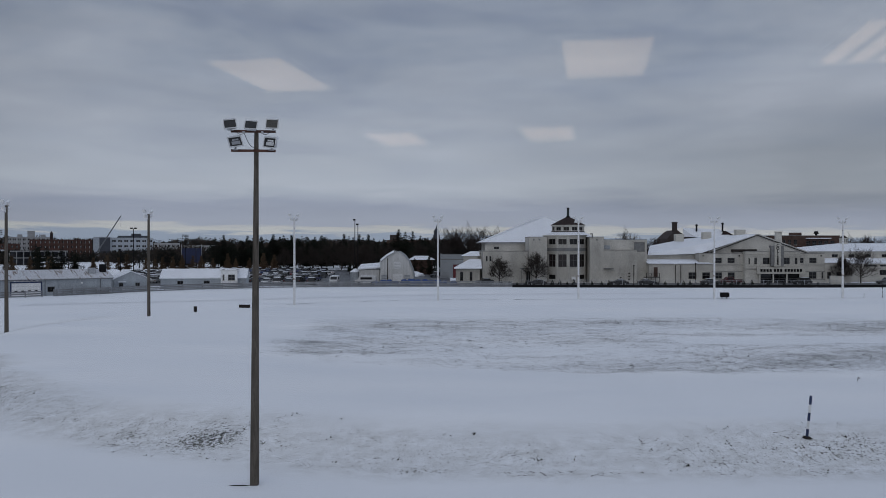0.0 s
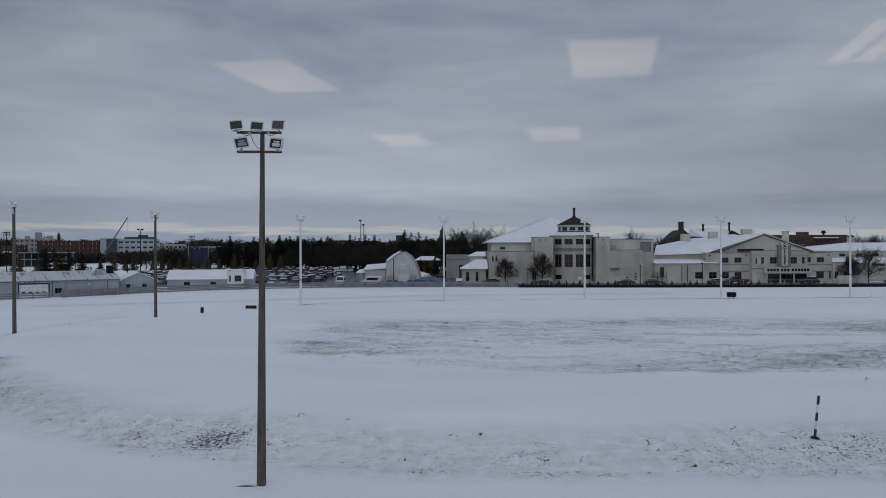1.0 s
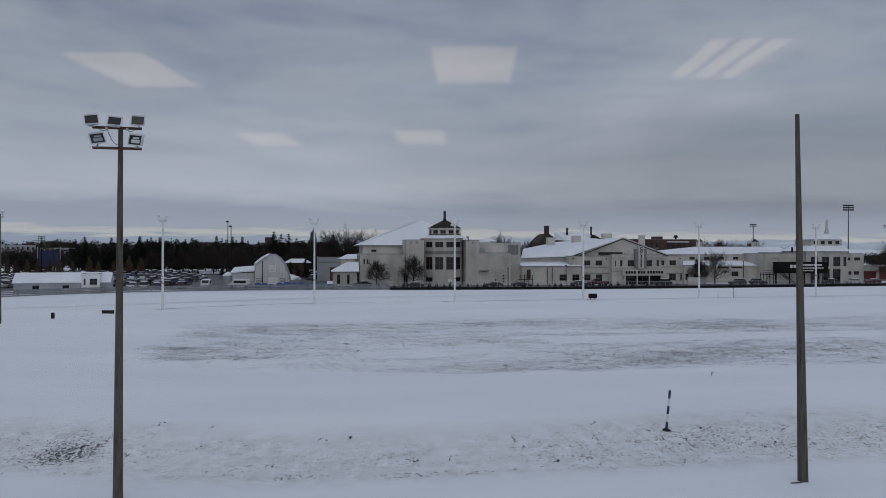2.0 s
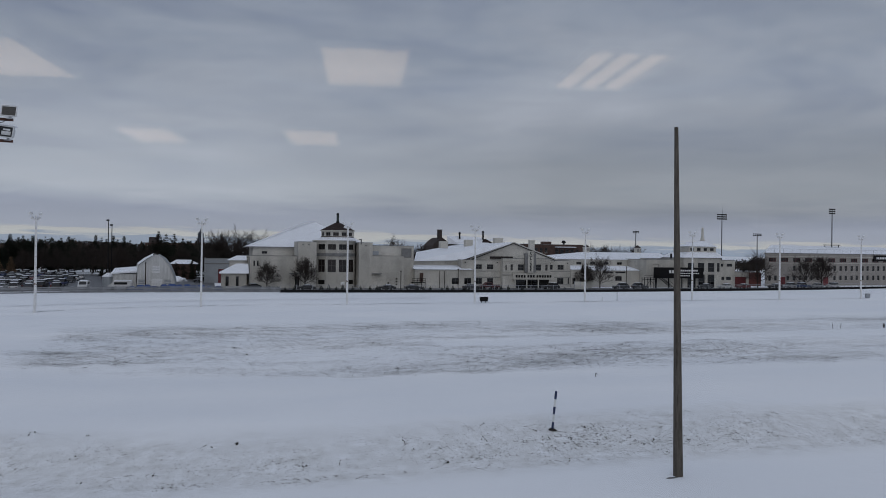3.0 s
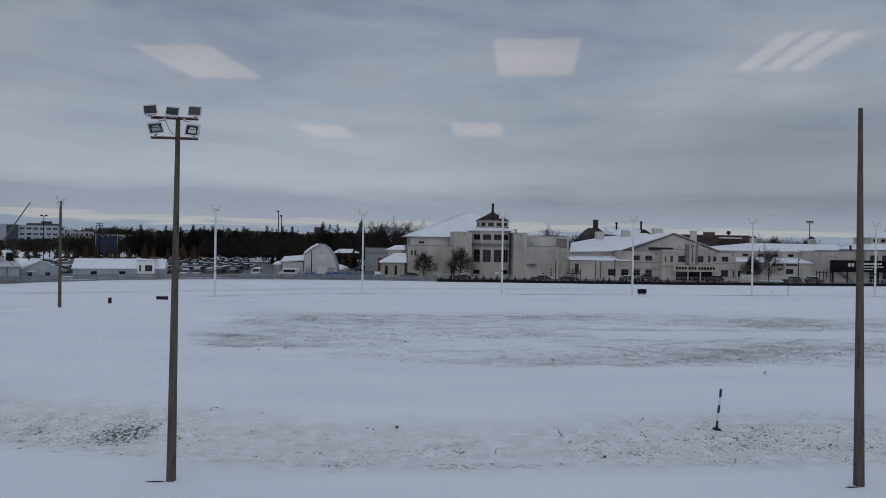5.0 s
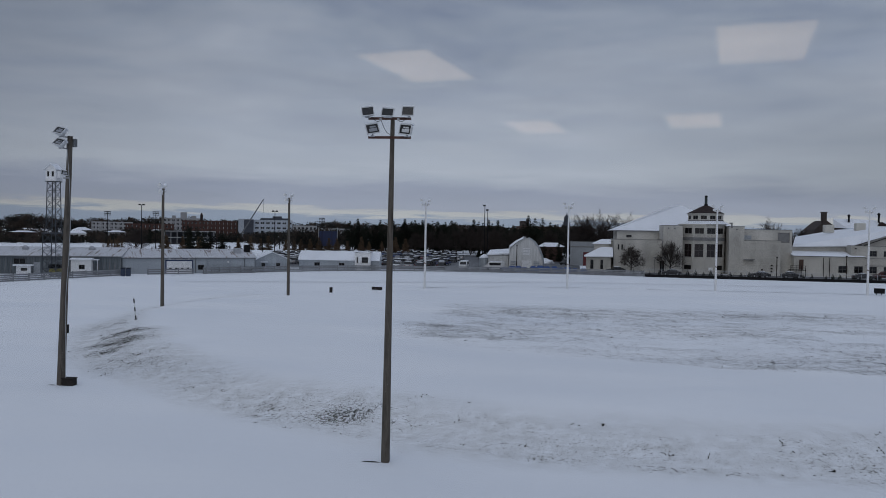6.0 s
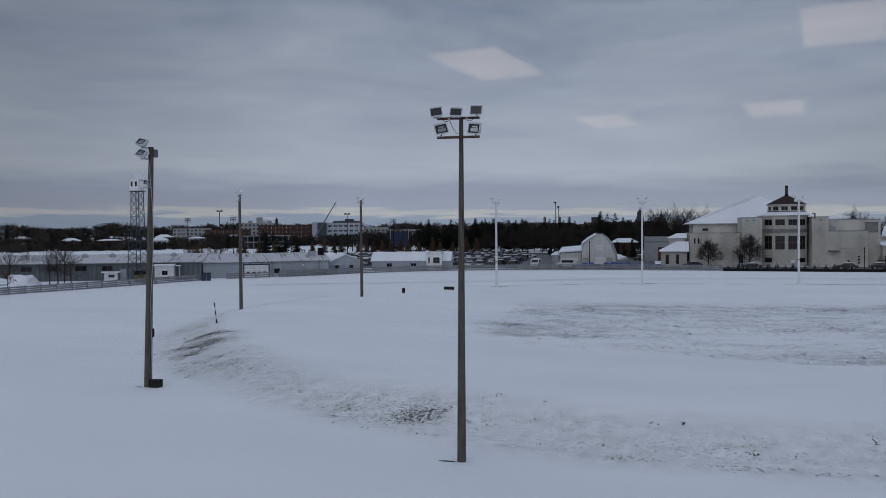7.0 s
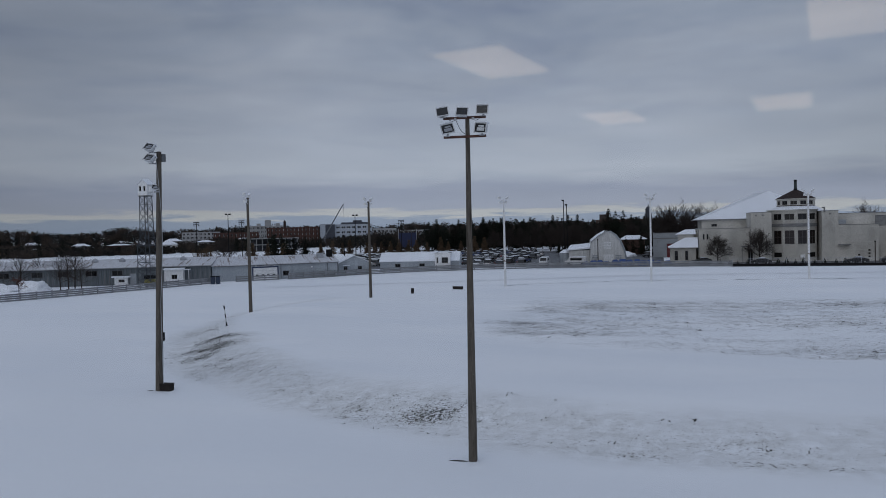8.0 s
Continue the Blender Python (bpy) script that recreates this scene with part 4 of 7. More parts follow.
# small kiosk wing with snowy hipped roofs
kiosk = thing("kiosk", pose(6.6, 203.5, 0), "small cream kiosk with two snowy hipped roofs", "building")
block(kiosk, -3.2, 2.9, 0, 6, 3.9, coping=0, openings=[(-2.2, -1.4, 0.6, 3.0), (0.3, 1.0, 0.6, 3.0)], bars=0)
part("roof", solid([(-3.7, -0.6, 3.9), (3.4, -0.6, 3.9), (3.4, 6.4, 3.9), (-3.7, 6.4, 3.9), (0.4, 2.5, 6.2), (3.4, 2.5, 6.2), (-3.7, -0.6, 3.7), (3.4, -0.6, 3.7), (3.4, 6.4, 3.7), (-3.7, 6.4, 3.7)], [(0, 1, 5, 4), (1, 2, 5), (2, 3, 4, 5), (3, 0, 4), (6, 9, 8, 7), (0, 6, 7, 1), (1, 7, 8, 2), (2, 8, 9, 3), (3, 9, 6, 0)]), ROOF_SNOW, kiosk, "snowy hipped roof")
block(kiosk, -1.2, 2.6, 3.0, 7.5, 7.0, coping=0)
part("roof", solid([(-1.8, 2.5, 7.0), (3.0, 2.5, 7.0), (3.0, 8, 7.0), (-1.8, 8, 7.0), (0.6, 4.8, 8.2), (3.0, 4.8, 8.2)], [(0, 1, 5, 4), (1, 2, 5), (2, 3, 4, 5), (3, 0, 4), (0, 3, 2, 1)]), ROOF_SNOW, kiosk, "snowy hipped roof")

grey_shop = thing("workshop", pose(2.8, 236, 0), "grey panel workshop with a dull red door", "building")
block(grey_shop, -3.6, 5.5, 0, 12, 7.0, GREYPANEL, openings=[(0.2, 2.6, -0.1, 4.0)], pane=RED, bars=0, rungs=3, sill=False)
part("cladding_band", boxes((-3.62, 5.52, -0.06, -0.004, 5.4, 5.7)), STONE, grey_shop)

# ---------------------------------------------------------------- arena with the lettered pylon
arena = thing("arena", pose(86.4, 205, 0), "cream art deco arena with snowy gable roof and lettered pylon", "building")
lw = [(-22.5, -20.4, 1.05, 2.75), (-18.9, -16.9, 1.05, 2.75)]
block(arena, -32.8, -16.5, 0, 6, 4.9, openings=lw, coping=0.2)
part("roof", solid([(-33, -0.4, 5.02), (-16.2, -0.4, 5.02), (-16.2, 6, 5.02), (-33, 6, 5.02), (-33, 6, 6.35), (-20, 6, 6.35)], [(0, 1, 5, 4), (1, 2, 5), (2, 3, 4, 5), (3, 0, 4), (0, 3, 2, 1)]), ROOF_SNOW, arena, "snowy lean-to roof")
up = [(-15.4, -13.5, 5.15, 6.5), (-12.0, -10.1, 5.15, 6.5)]
dn = [(-15.3, -13.4, 1.05, 2.7), (-11.9, -10.1, 1.05, 2.7)]
block(arena, -19.4, -8.0, 1.0, 14, 7.65, openings=up + dn)
block(arena, 6.2, 13.4, 1.0, 14, 7.65, openings=[(6.6, 7.9, 5.15, 6.5), (9.4, 11.3, 5.15, 6.5), (9.3, 11.3, 1.05, 2.8), (12.8 - 0.2, 13.1, 1.05, 2.8)])
block(arena, 13.4, 20.0, 0.6, 10, 5.1, openings=[(13.9, 14.9, 1.05, 2.8), (16.3, 18.3, 1.05, 2.8)])
block(arena, -8.0, 6.2, -0.8, 14, 8.2, openings=[(-7.2, -6.8, 4.9, 6.4), (-5.7, -5.0, 4.9, 6.6), (-3.5, -1.7, 4.9, 6.6), (1.7, 3.5, 4.9, 6.6), (4.8, 5.5, 4.9, 6.6), (-4.5, 6.05, -0.1, 2.4)])
# stepped parapet, belt courses and pylon
part("parapet", boxes((-4.4, 4.6, -0.9, -0.3, 8.33, 8.75), (-3.2, 3.3, -0.95, -0.3, 8.755, 9.15)), CREAM_PALE, arena)
for z in (3.6, 4.45, 7.05, 7.5):
    part("belt_course", boxes((-8.1, 6.3, -0.95, -0.803, z, z + 0.14)), CREAM_PALE if z > 4 else STONE, arena)
for x0, x1 in ((-19.5, -8.05), (6.25, 13.5)):
    for z in (0.8, 2.85, 4.6):
        part("belt_course", boxes((x0, x1, 0.88, 0.997, z, z + 0.12)), STONE, arena)
part("pylon", boxes((-1.65, -0.8, -1.5, -0.3, 4.45, 9.7), (0.8, 1.65, -1.5, -0.3, 4.45, 9.7)), STONE, arena, "grey pylon fins")
part("pylon", boxes((-0.8, 0.8, -1.7, -0.3, 4.3, 10.35)), CREAM_PALE, arena, "pale pylon face with letters")
for i, ch in enumerate("COLISEE"):
    cu = bpy.data.curves.new("letter", "FONT")
    cu.body, cu.size, cu.align_x, cu.extrude, cu.offset = ch, 1.0, "CENTER", 0.03, 0.03
    lo = new("letter", cu)
    lo.data.materials.append(BLACK)
    lo.parent = arena
    lo.matrix_basis = pose(0, -1.73, 9.45 - i * 0.78, 90, 0, 0)
accent = part("letter", boxes((-0.06, 0.16, -1.75, -1.7, 9.45 - 5 * 0.78 + 0.62, 9.45 - 5 * 0.78 + 0.68)), BLACK, arena)
part("sign_board", boxes((-5.2, 7.3, -1.35, -0.953, 2.4, 4.1)), CREAM_PALE, arena, "pale fascia over the entrance")
x = -4.35
for word in (4, 3, 6):
    for k in range(word):
        part("sign_bar", boxes((x, x + 0.56, -1.40, -1.352, 2.95, 3.65)), BLACK, arena)
        x += 0.79
    x += 0.36
for x in (-4.4, -0.9, 2.6, 6.0):
    part("pillar", boxes((x - 0.15, x + 0.15, -1.2, -0.9, -0.1, 2.4)), CREAM_PALE, arena)
# gable and great roof
part("gable", prism([(-14.6, 7.7), (11.8, 7.7), (11.6, 8.0), (-1.5, 12.7), (-14.4, 8.0)], 8.0, 8.35), CREAM, arena)
part("roof", solid([(-1.5, 7.6, 12.95), (-18.5, 4.0, 7.75), (-32.1, 4.0, 7.4), (-22.1, 40, 9.6), (-8.2, 48, 11.9), (-1.5, 7.6, 12.7), (-18.5, 4.0, 7.5), (-32.1, 4.0, 7.15)], [(0, 1, 2, 3), (0, 3, 4), (1, 0, 5, 6), (2, 1, 6, 7)]), ROOF_SNOW, arena, "wide snow-covered roof slope")
part("roof", solid([(-1.5, 7.6, 12.95), (12.3, 7.6, 8.0), (26, 46, 8.0), (-8.2, 48, 11.9), (-1.5, 7.6, 12.7), (12.3, 7.6, 7.75)], [(0, 1, 2, 3), (1, 0, 4, 5)]), ROOF_SNOW, arena, "snow-covered roof slope")
for x1, z1 in ((-14.8, 7.95), (12.2, 7.9)):
    bm = bmesh.new()
    tube(bm, (-1.5, 7.5, 12.85), (x1, 7.5, z1), 0.14, 0.14, 4)
    part("bargeboard", bm, CREAM_PALE, arena)
part("wall", boxes((-32.0, -18.2, 5.2, 5.5, 4.9, 7.3)), CREAM, arena)
for x, y, z, w in ((-17.0, 30, 10.9, 2.5), (-10.4, 25, 11.4, 2.4), (-3.8, 17, 12.0, 2.7)):
    part("roof_vent", bevelled((x, x + w, y, y + 2, z, z + 2.2), 0.1, 1), CREAM_PALE, arena, "pale boxed roof vent")
part("chimney", boxes((4.6, 6.1, 10, 11.2, 8.5, 13.3), (4.45, 6.25, 9.85, 11.35, 13.305, 13.55)), CREAM_PALE, arena)

part("louvre_strip", boxes((-11.2, -4.4, 0.7, 0.97, 8.05, 8.75)), DARK, arena, "dark louvre strip")
# dark strips imitate the shade below the pale verge; no second board there
for x1, z1 in ((-14.2, 7.75), (11.7, 7.75)):
    bm = bmesh.new()
    tube(bm, (-1.5, 7.7, 12.5), (x1, 7.7, z1), 0.1, 0.1, 4)
    part("bargeboard", bm, DARK, arena, "dark strip standing in for the shade under the verge")
for x, z in ((-18.4, 6.9), (-9.0, 6.9), (7.0, 6.9), (12.4, 6.9)):
    part("wall_lamp", bevelled((x - 0.14, x + 0.14, 0.62, 0.99, z, z + 0.28), 0.04, 1), BLACK, arena)
for x in (-24.6, -26.0):
    part("downpipe", boxes((x, x + 0.12, -0.14, -0.01, 0, 4.6)), DARK, arena)

# brick blocks behind the arena
school = thing("brick_building", pose(109, 262, 0), "dark brown brick building with flat roof and small windows", "building")
ops = [(2.0 + i * 1.9, 3.0 + i * 1.9, 9.9, 11.6) for i in range(4)] + [(11.8 + i * 2.0, 13.2 + i * 2.0, 9.4, 11.2) for i in range(5)]
block(school, 0, 23, 0, 14, 12.9, BRICK, openings=ops)
part("penthouse", boxes((8.6, 11.6, 3, 6, 12.7, 14.0)), BRICK, school)
part("awning", boxes((11.6, 19.4, -1.6, 0, 11.9, 12.2)), ROOF_SNOW, school)
bm = bmesh.new()
frustum(bm, 10, 0.35, 12.6, 0.35, 13.6)
frustum(bm, 10, 0.9, 13.6, 0.5, 14.5)
part("roof_fan", bm, BLACK, school).matrix_basis = pose(17, 4, 0)
SOOTBRICK = material("sooty_dark_brick", (0.075, 0.062, 0.058), 0.9, vary=0.25, size=0.8, fine=6)
old_hall = thing("brick_hall", pose(86, 300, 0), "dark brick hall with chimney and snowy gabled roof", "building")
part("wall", prism([(-0.8, -0.3), (26, -0.3), (26, 12.6), (11, 12.6), (6.6, 13.0), (3.2, 15.5), (1.8, 14.6), (-0.8, 12.2)], 0, 14), SOOTBRICK, old_hall)
part("roof", solid([(5.2, -0.5, 16.0), (10, -0.5, 12.9), (24, -0.5, 12.9), (21, 5, 16.0), (7, 5, 16.4), (5.2, -0.5, 12.9)], [(0, 5, 1), (0, 1, 2, 3, 4)]), ROOF_SNOW, old_hall, "snowy roof slope")
part("gable", prism([(19, 12.6), (27, 12.6), (22, 15.2)], 1, 8), ROOFDARK, old_hall)
part("chimney", boxes((1.9, 3.5, 1, 2.6, 12, 18.3), (1.75, 3.65, 0.85, 2.75, 18.305, 18.6)), SOOTBRICK, old_hall)
for x, h in ((11.5, 0.6), (21.5, 1.2)):
    bm = bmesh.new()
    frustum(bm, 8, 0.35, 15.0, 0.35, 16.6 + h)
    frustum(bm, 8, 0.65, 16.6 + h, 0.3, 17.2 + h)
    part("roof_vent", bm, BLACK, old_hall).matrix_basis = pose(x, 3, 0)

# ---------------------------------------------------------------- long exhibition hall
hall = thing("exhibition_hall", pose(98, 214, 0), "long cream exhibition hall with snowy hipped roof and cupolas", "building")
ops = [(5.0 + i * 4.6, 6.7 + i * 4.6, 6.5, 7.3) for i in range(8)]
block(hall, 0.5, 43, 4, 30, 8.1, openings=ops, coping=0, bars=1, rungs=0, sill=False)
part("roof", solid([(-0.5, 3.4, 8.1), (44, 3.4, 8.1), (50, 34, 8.1), (3, 34, 8.1), (18, 17, 10.35), (46, 17, 10.35)], [(0, 1, 5, 4), (1, 2, 5), (2, 3, 4, 5), (3, 0, 4), (0, 3, 2, 1)]), ROOF_SNOW, hall, "snow-covered hipped roof")
lo_ops = [(19.0, 21.2, 1.8, 3.2), (14.8, 18.2, 4.1, 4.6), (19.0, 22.4, 4.1, 4.6)]
block(hall, 4, 28.5, -3, 4, 4.9, openings=lo_ops, coping=0.15, bars=2, rungs=0, sill=False)
part("roof", solid([(3.5, -3.4, 5.0), (28.8, -3.4, 5.0), (28.8, 4, 6.2), (3.5, 4, 6.2), (3.5, -3.4, 4.85), (28.8, -3.4, 4.85), (28.8, 4, 4.85), (3.5, 4, 4.85)], [(0, 1, 2, 3), (4, 7, 6, 5), (0, 4, 5, 1), (1, 5, 6, 2), (3, 7, 4, 0)]), ROOF_SNOW, hall)
for x, y in ((19.4, 17), (38.1, 17)):
    cup = part("cupola", boxes((-1.3, 1.3, -1.3, 1.3, 9.9, 12.9), (-1.5, 1.5, -1.5, 1.5, 12.9, 13.1)), CREAM_PALE, hall, "pale louvred cupola with dark cap")
    cup.matrix_basis = pose(x, y, 10) @ Matrix.Scale(0.62, 4) @ pose(0, 0, -10)
    for k in (-0.85, 0.0, 0.85):
        part("louvre", boxes((k - 0.25, k + 0.25, -1.36, -1.302, 11.0, 12.6)), STONE, cup)
    bm = bmesh.new()
    frustum(bm, 4, 2.0, 13.1, 0.15, 14.5, math.pi / 4)
    part("cap", bm, ROOFDARK, cup)
annex = thing("annex", pose(131, 207, 0), "cream flat-roofed annex beside the stairs", "building")
block(annex, -6, 6.5, 0, 12, 8.3, openings=[(-4.2, -1.8, 5.8, 7.0)], pane=CREAM_PALE, bars=0, rungs=0, sill=False)
part("pipe", boxes((3.6, 4.0, 2, 2.4, 8.0, 10.2)), BLACK, annex)
sign = thing("billboard", pose(132.6, 202.6, 0), "long black sign board with pale lettering bars on steel legs", "sign")
part("board", boxes((-7.6, 9.0, 0, 0.35, 2.9, 6.1)), BLACK, sign)
for x0, x1, z0, z1 in ((-2.6, -1.9, 4.4, 5.3), (-1.6, -0.9, 4.4, 5.3)):
    part("emblem_bar", boxes((x0, x1, -0.03, -0.002, z0, z1)), WHITE, sign)
for z, n, w in ((4.95, 9, 0.5), (4.2, 11, 0.42), (3.5, 6, 0.4)):
    for k in range(n):
        part("sign_bar", boxes((1.2 + k * (w + 0.17), 1.2 + k * (w + 0.17) + w, -0.03, -0.002, z, z + (0.5 if z > 4.5 else 0.32))), WHITE, sign)
for x in (-6.8, -2.5, 2.0, 6.5):
    part("leg", boxes((x - 0.12, x + 0.12, 0.36, 0.6, -0.1, 5.8)), BLACK, sign)
stairs = thing("steel_stair", pose(126.6, 201.2, 0), "black steel stair and landing frame", "stairs")
for k in range(13):
    part("tread", boxes((-2.0 + k * 0.42, -1.55 + k * 0.42, -0.7, 0.7, 4.2 - k * 0.31, 4.26 - k * 0.31)), BLACK, stairs)
for y in (-0.75, 0.75):
    bm = bmesh.new()
    tube(bm, (-2.0, y, 4.2), (3.7, y, 0.1), 0.1, 0.1, 6)
    part("stringer", bm, BLACK, stairs)
    bm = bmesh.new()
    tube(bm, (-2.0, y, 5.2), (3.7, y, 1.1), 0.05, 0.05, 6)
    part("handrail", bm, BLACK, stairs)
for x in (-6.0, -4.1, -2.1):
    for y in (-0.7, 0.7):
        part("leg", boxes((x - 0.07, x + 0.07, y - 0.07, y + 0.07, -0.1, 3.2)), BLACK, stairs)
part("landing", boxes((-6.1, -2.0, -0.8, 0.8, 2.6, 2.75)), BLACK, stairs)
for z in (3.2, 3.75):
    part("handrail", boxes((-6.1, -2.0, -0.8, -0.75, z, z + 0.06)), BLACK, stairs)
for a, b in (((-6, -4.1), (0.1, 2.5)), ((-4.1, -2.1), (2.5, 0.1))):
    bm = bmesh.new()
    tube(bm, (a[0], -0.7, b[0]), (a[1], -0.7, b[1]), 0.05, 0.05, 6)
    part("brace", bm, BLACK, stairs)

# ---------------------------------------------------------------- second pavilion and the stadium
gate = thing("gate_pavilion", pose(142.8, 205, 0), "cream gate pavilion with snowy pyramid roof and finial", "building")
gops = [(-4.9 + i * 3.5, -2.7 + i * 3.5, 4.8, 7.5) for i in range(3)] + [(5.3, 6.2, 4.8, 7.5)] + [(-5.0, -2.4, -0.1, 4.0), (-1.4, 1.0, -0.1, 4.0), (2.0, 4.4, -0.1, 4.0)]
block(gate, -6.4, 6.6, 0, 12, 8.9, openings=gops, bars=1, rungs=1, sill=False)
part("roof", solid([(-7.0, -0.6, 9.05), (7.2, -0.6, 9.05), (7.2, 12.6, 9.05), (-7.0, 12.6, 9.05), (-3.4, 2.0, 10.7), (6.6, 2.0, 10.7), (6.6, 10.5, 10.7), (-3.4, 10.5, 10.7)], [(0, 1, 5, 4), (1, 2, 6, 5), (2, 3, 7, 6), (3, 0, 4, 7), (0, 3, 2, 1), (4, 5, 6, 7)]), ROOF_SNOW, gate, "snowy skirt roof")
lops = [(-2.6 + i * 2.3, -1.3 + i * 2.3, 11.1, 12.0) for i in range(4)]
block(gate, -3.2, 6.4, 2.2, 10.4, 12.4, openings=lops, coping=0, z0=10.5, bars=0, rungs=0, sill=False)
part("roof", solid([(-3.8, 1.7, 12.45), (6.9, 1.7, 12.45), (7.4, 10.9, 12.45), (-3.8, 10.9, 12.45), (4.4, 6.3, 14.4)], [(0, 1, 4), (1, 2, 4), (2, 3, 4), (3, 0, 4), (0, 3, 2, 1)]), ROOF_SNOW, gate, "snowy pyramid roof")
for n, r0, z0, r1, z1 in ((8, 0.75, 14.3, 0.55, 15.2), (8, 0.4, 15.2, 0.32, 17.9), (8, 0.45, 17.9, 0.2, 18.4)):
    bm = bmesh.new()
    frustum(bm, n, r0, z0, r1, z1)
    part("finial", bm, CREAM_PALE, gate).matrix_basis = pose(4.4, 6.3, 0)
block(gate, 6.6, 12.4, 1.0, 12, 8.3, openings=[(7.6, 8.6, 2.3, 3.3), (9.3, 11.0, 2.3, 3.3), (7.2, 8.2, 6.4, 7.3), (9.4, 11.4, 6.4, 7.3)], pane=PANE, bars=0, rungs=0, sill=False)
block(gate, 12.4, 18.2, 2.0, 10, 4.7, openings=[(13.2, 17.2, -0.1, 3.3)], pane=RED, bars=0, rungs=4, sill=False, coping=0.3)
block(gate, -14.0, -6.4, 3.0, 12, 8.6)
notice = thing("notice_board", pose(139.9, 203.4, 0), "pale notice board with grey bars", "sign")
part("board", boxes((-1.2, 1.0, 0, 0.1, 3.2, 6.0)), WHITE, notice)
for k in range(4):
    part("text_bar", boxes((-0.9, 0.6, -0.02, -0.002, 3.7 + k * 0.55, 3.9 + k * 0.55)), GREYPANEL, notice)
for x in (-1.0, 0.8):
    part("leg", boxes((x - 0.06, x + 0.06, 0.11, 0.2, -0.1, 6.0)), STEEL, notice)

stad = thing("stadium", pose(173.5, 214.7, 0, 0, 0, 8.5), "long beige stadium stand with red-brown window bands and snowy roof", "building")
L = 92
so = [(1.2 + i * 5.55, 4.5 + i * 5.55, 8.0, 9.3) for i in range(16)]
red_doors = [(6.6, 8.9, 0.0, 3.0), (26.6, 29.2, 0.0, 3.0), (62.0, 64.4, 0.0, 3.0)]
s3 = []
x = 1.2
while x < L - 6:
    for dx in (0, 2.6):
        s3 += [(x + dx, x + dx + 1.2, 5.0, 6.7)] if x > 10 else []
        if not any(d[0] - 0.6 < x + dx + 0.5 < d[1] + 0.6 for d in red_doors):
            s3 += [(x + dx, x + dx + 1.2, 1.8, 3.4)]
    x += 5.55
part("wall", wall_with(so + s3 + red_doors, 0, L, -0.5, 10.7, 0, 0.4), STADIUM, stad)
part("wall", solid([(0, 0.4, -0.5), (0.5, 0.4, -0.5), (30.5, 26, -0.5), (30, 26, -0.5), (0, 0.4, 10.7), (0.5, 0.4, 10.7), (30.5, 26, 10.7), (30, 26, 10.7)], [(0, 3, 2, 1), (4, 5, 6, 7), (0, 1, 5, 4), (1, 2, 6, 5), (2, 3, 7, 6), (3, 0, 4, 7)]), STADIUM, stad)
part("wall", boxes((L - 0.4, L, 0.4, 26, -0.5, 10.7)), STADIUM, stad)
part("wall", boxes((30.5, L - 0.4, 25.6, 26, -0.5, 10.7)), STADIUM, stad)
for o in so:
    window(stad, *o, 0, 2, 0, frame_mat=RED, pane_mat=TINTPANE, sill=False)
for o in s3:
    window(stad, *o, 0, 0, 1)
for o in red_doors:
    d = part("door", boxes((o[0], o[1], 0.12, 0.2, o[2], o[3])), RED, stad, "dull red double door")
    part("seam", boxes(((o[0] + o[1]) / 2 - 0.02, (o[0] + o[1]) / 2 + 0.02, 0.105, 0.119, o[2], o[3])), BLACK, d)
for z in (7.5, 9.7):
    part("belt_course", boxes((-0.05, L, -0.1, -0.003, z, z + 0.16)), CREAM_PALE, stad)
part("coping", boxes((-0.15, L + 0.1, -0.15, 0.5, 10.705, 10.9)), STONE, stad)
part("roof", solid([(-0.3, 0.9, 10.72), (L, 0.9, 10.72), (L, 26.4, 13.9), (31.0, 26.4, 13.9), (-0.3, 0.9, 10.4), (L, 0.9, 10.4), (L, 26.4, 13.4), (31.0, 26.4, 13.4)], [(0, 1, 2, 3), (7, 6, 5, 4), (0, 4, 5, 1), (1, 5, 6, 2), (2, 6, 7, 3), (3, 7, 4, 0)]), ROOF_SNOW, stad, "snow-covered roof slope")
rail = part("roof_rail", boxes((0, L, 0.25, 0.3, 12.2, 12.26)), STEEL, stad)
for k in range(24):
    part("rail_post", boxes((k * 4 - 0.03 + 0.1, k * 4 + 0.03 + 0.1, 0.25, 0.3, 10.9, 12.2)), STEEL, stad)
board = part("sign_board", boxes((51.6, 61, -0.25, -0.11, 8.5, 10.5)), BLACK, stad, "dark sign board with pale bars")
for k in range(8):
    part("sign_bar", boxes((53.0 + k * 0.86, 53.62 + k * 0.86, -0.28, -0.252, 9.15, 9.85)), WHITE, board)


def mast(x, y, h, rows, cols, w, lamp=0.3):
    t = thing("stadium_mast", pose(x, y, 0), "slender steel floodlight mast with ranked lamps", "light mast", "stadium masts")
    bm = bmesh.new()
    tube(bm, (0, 0, -0.3), (0, 0, h), 0.28, 0.16, 8)
    part("mast", bm, DULLSTEEL, t)
    for r in range(rows):
        z = h - r * lamp * 2.8
        part("crossbar", boxes((-w, w, -0.08, 0.08, z - 0.07, z + 0.07)), BLACK, t)
        for c in range(cols):
            xx = -w + 2 * w * c / max(1, cols - 1)
            part("lamp", bevelled((xx - lamp, xx + lamp, -lamp, lamp, z - lamp * 0.7, z + lamp), lamp * 0.25, 1), BLACK, t)
    return t


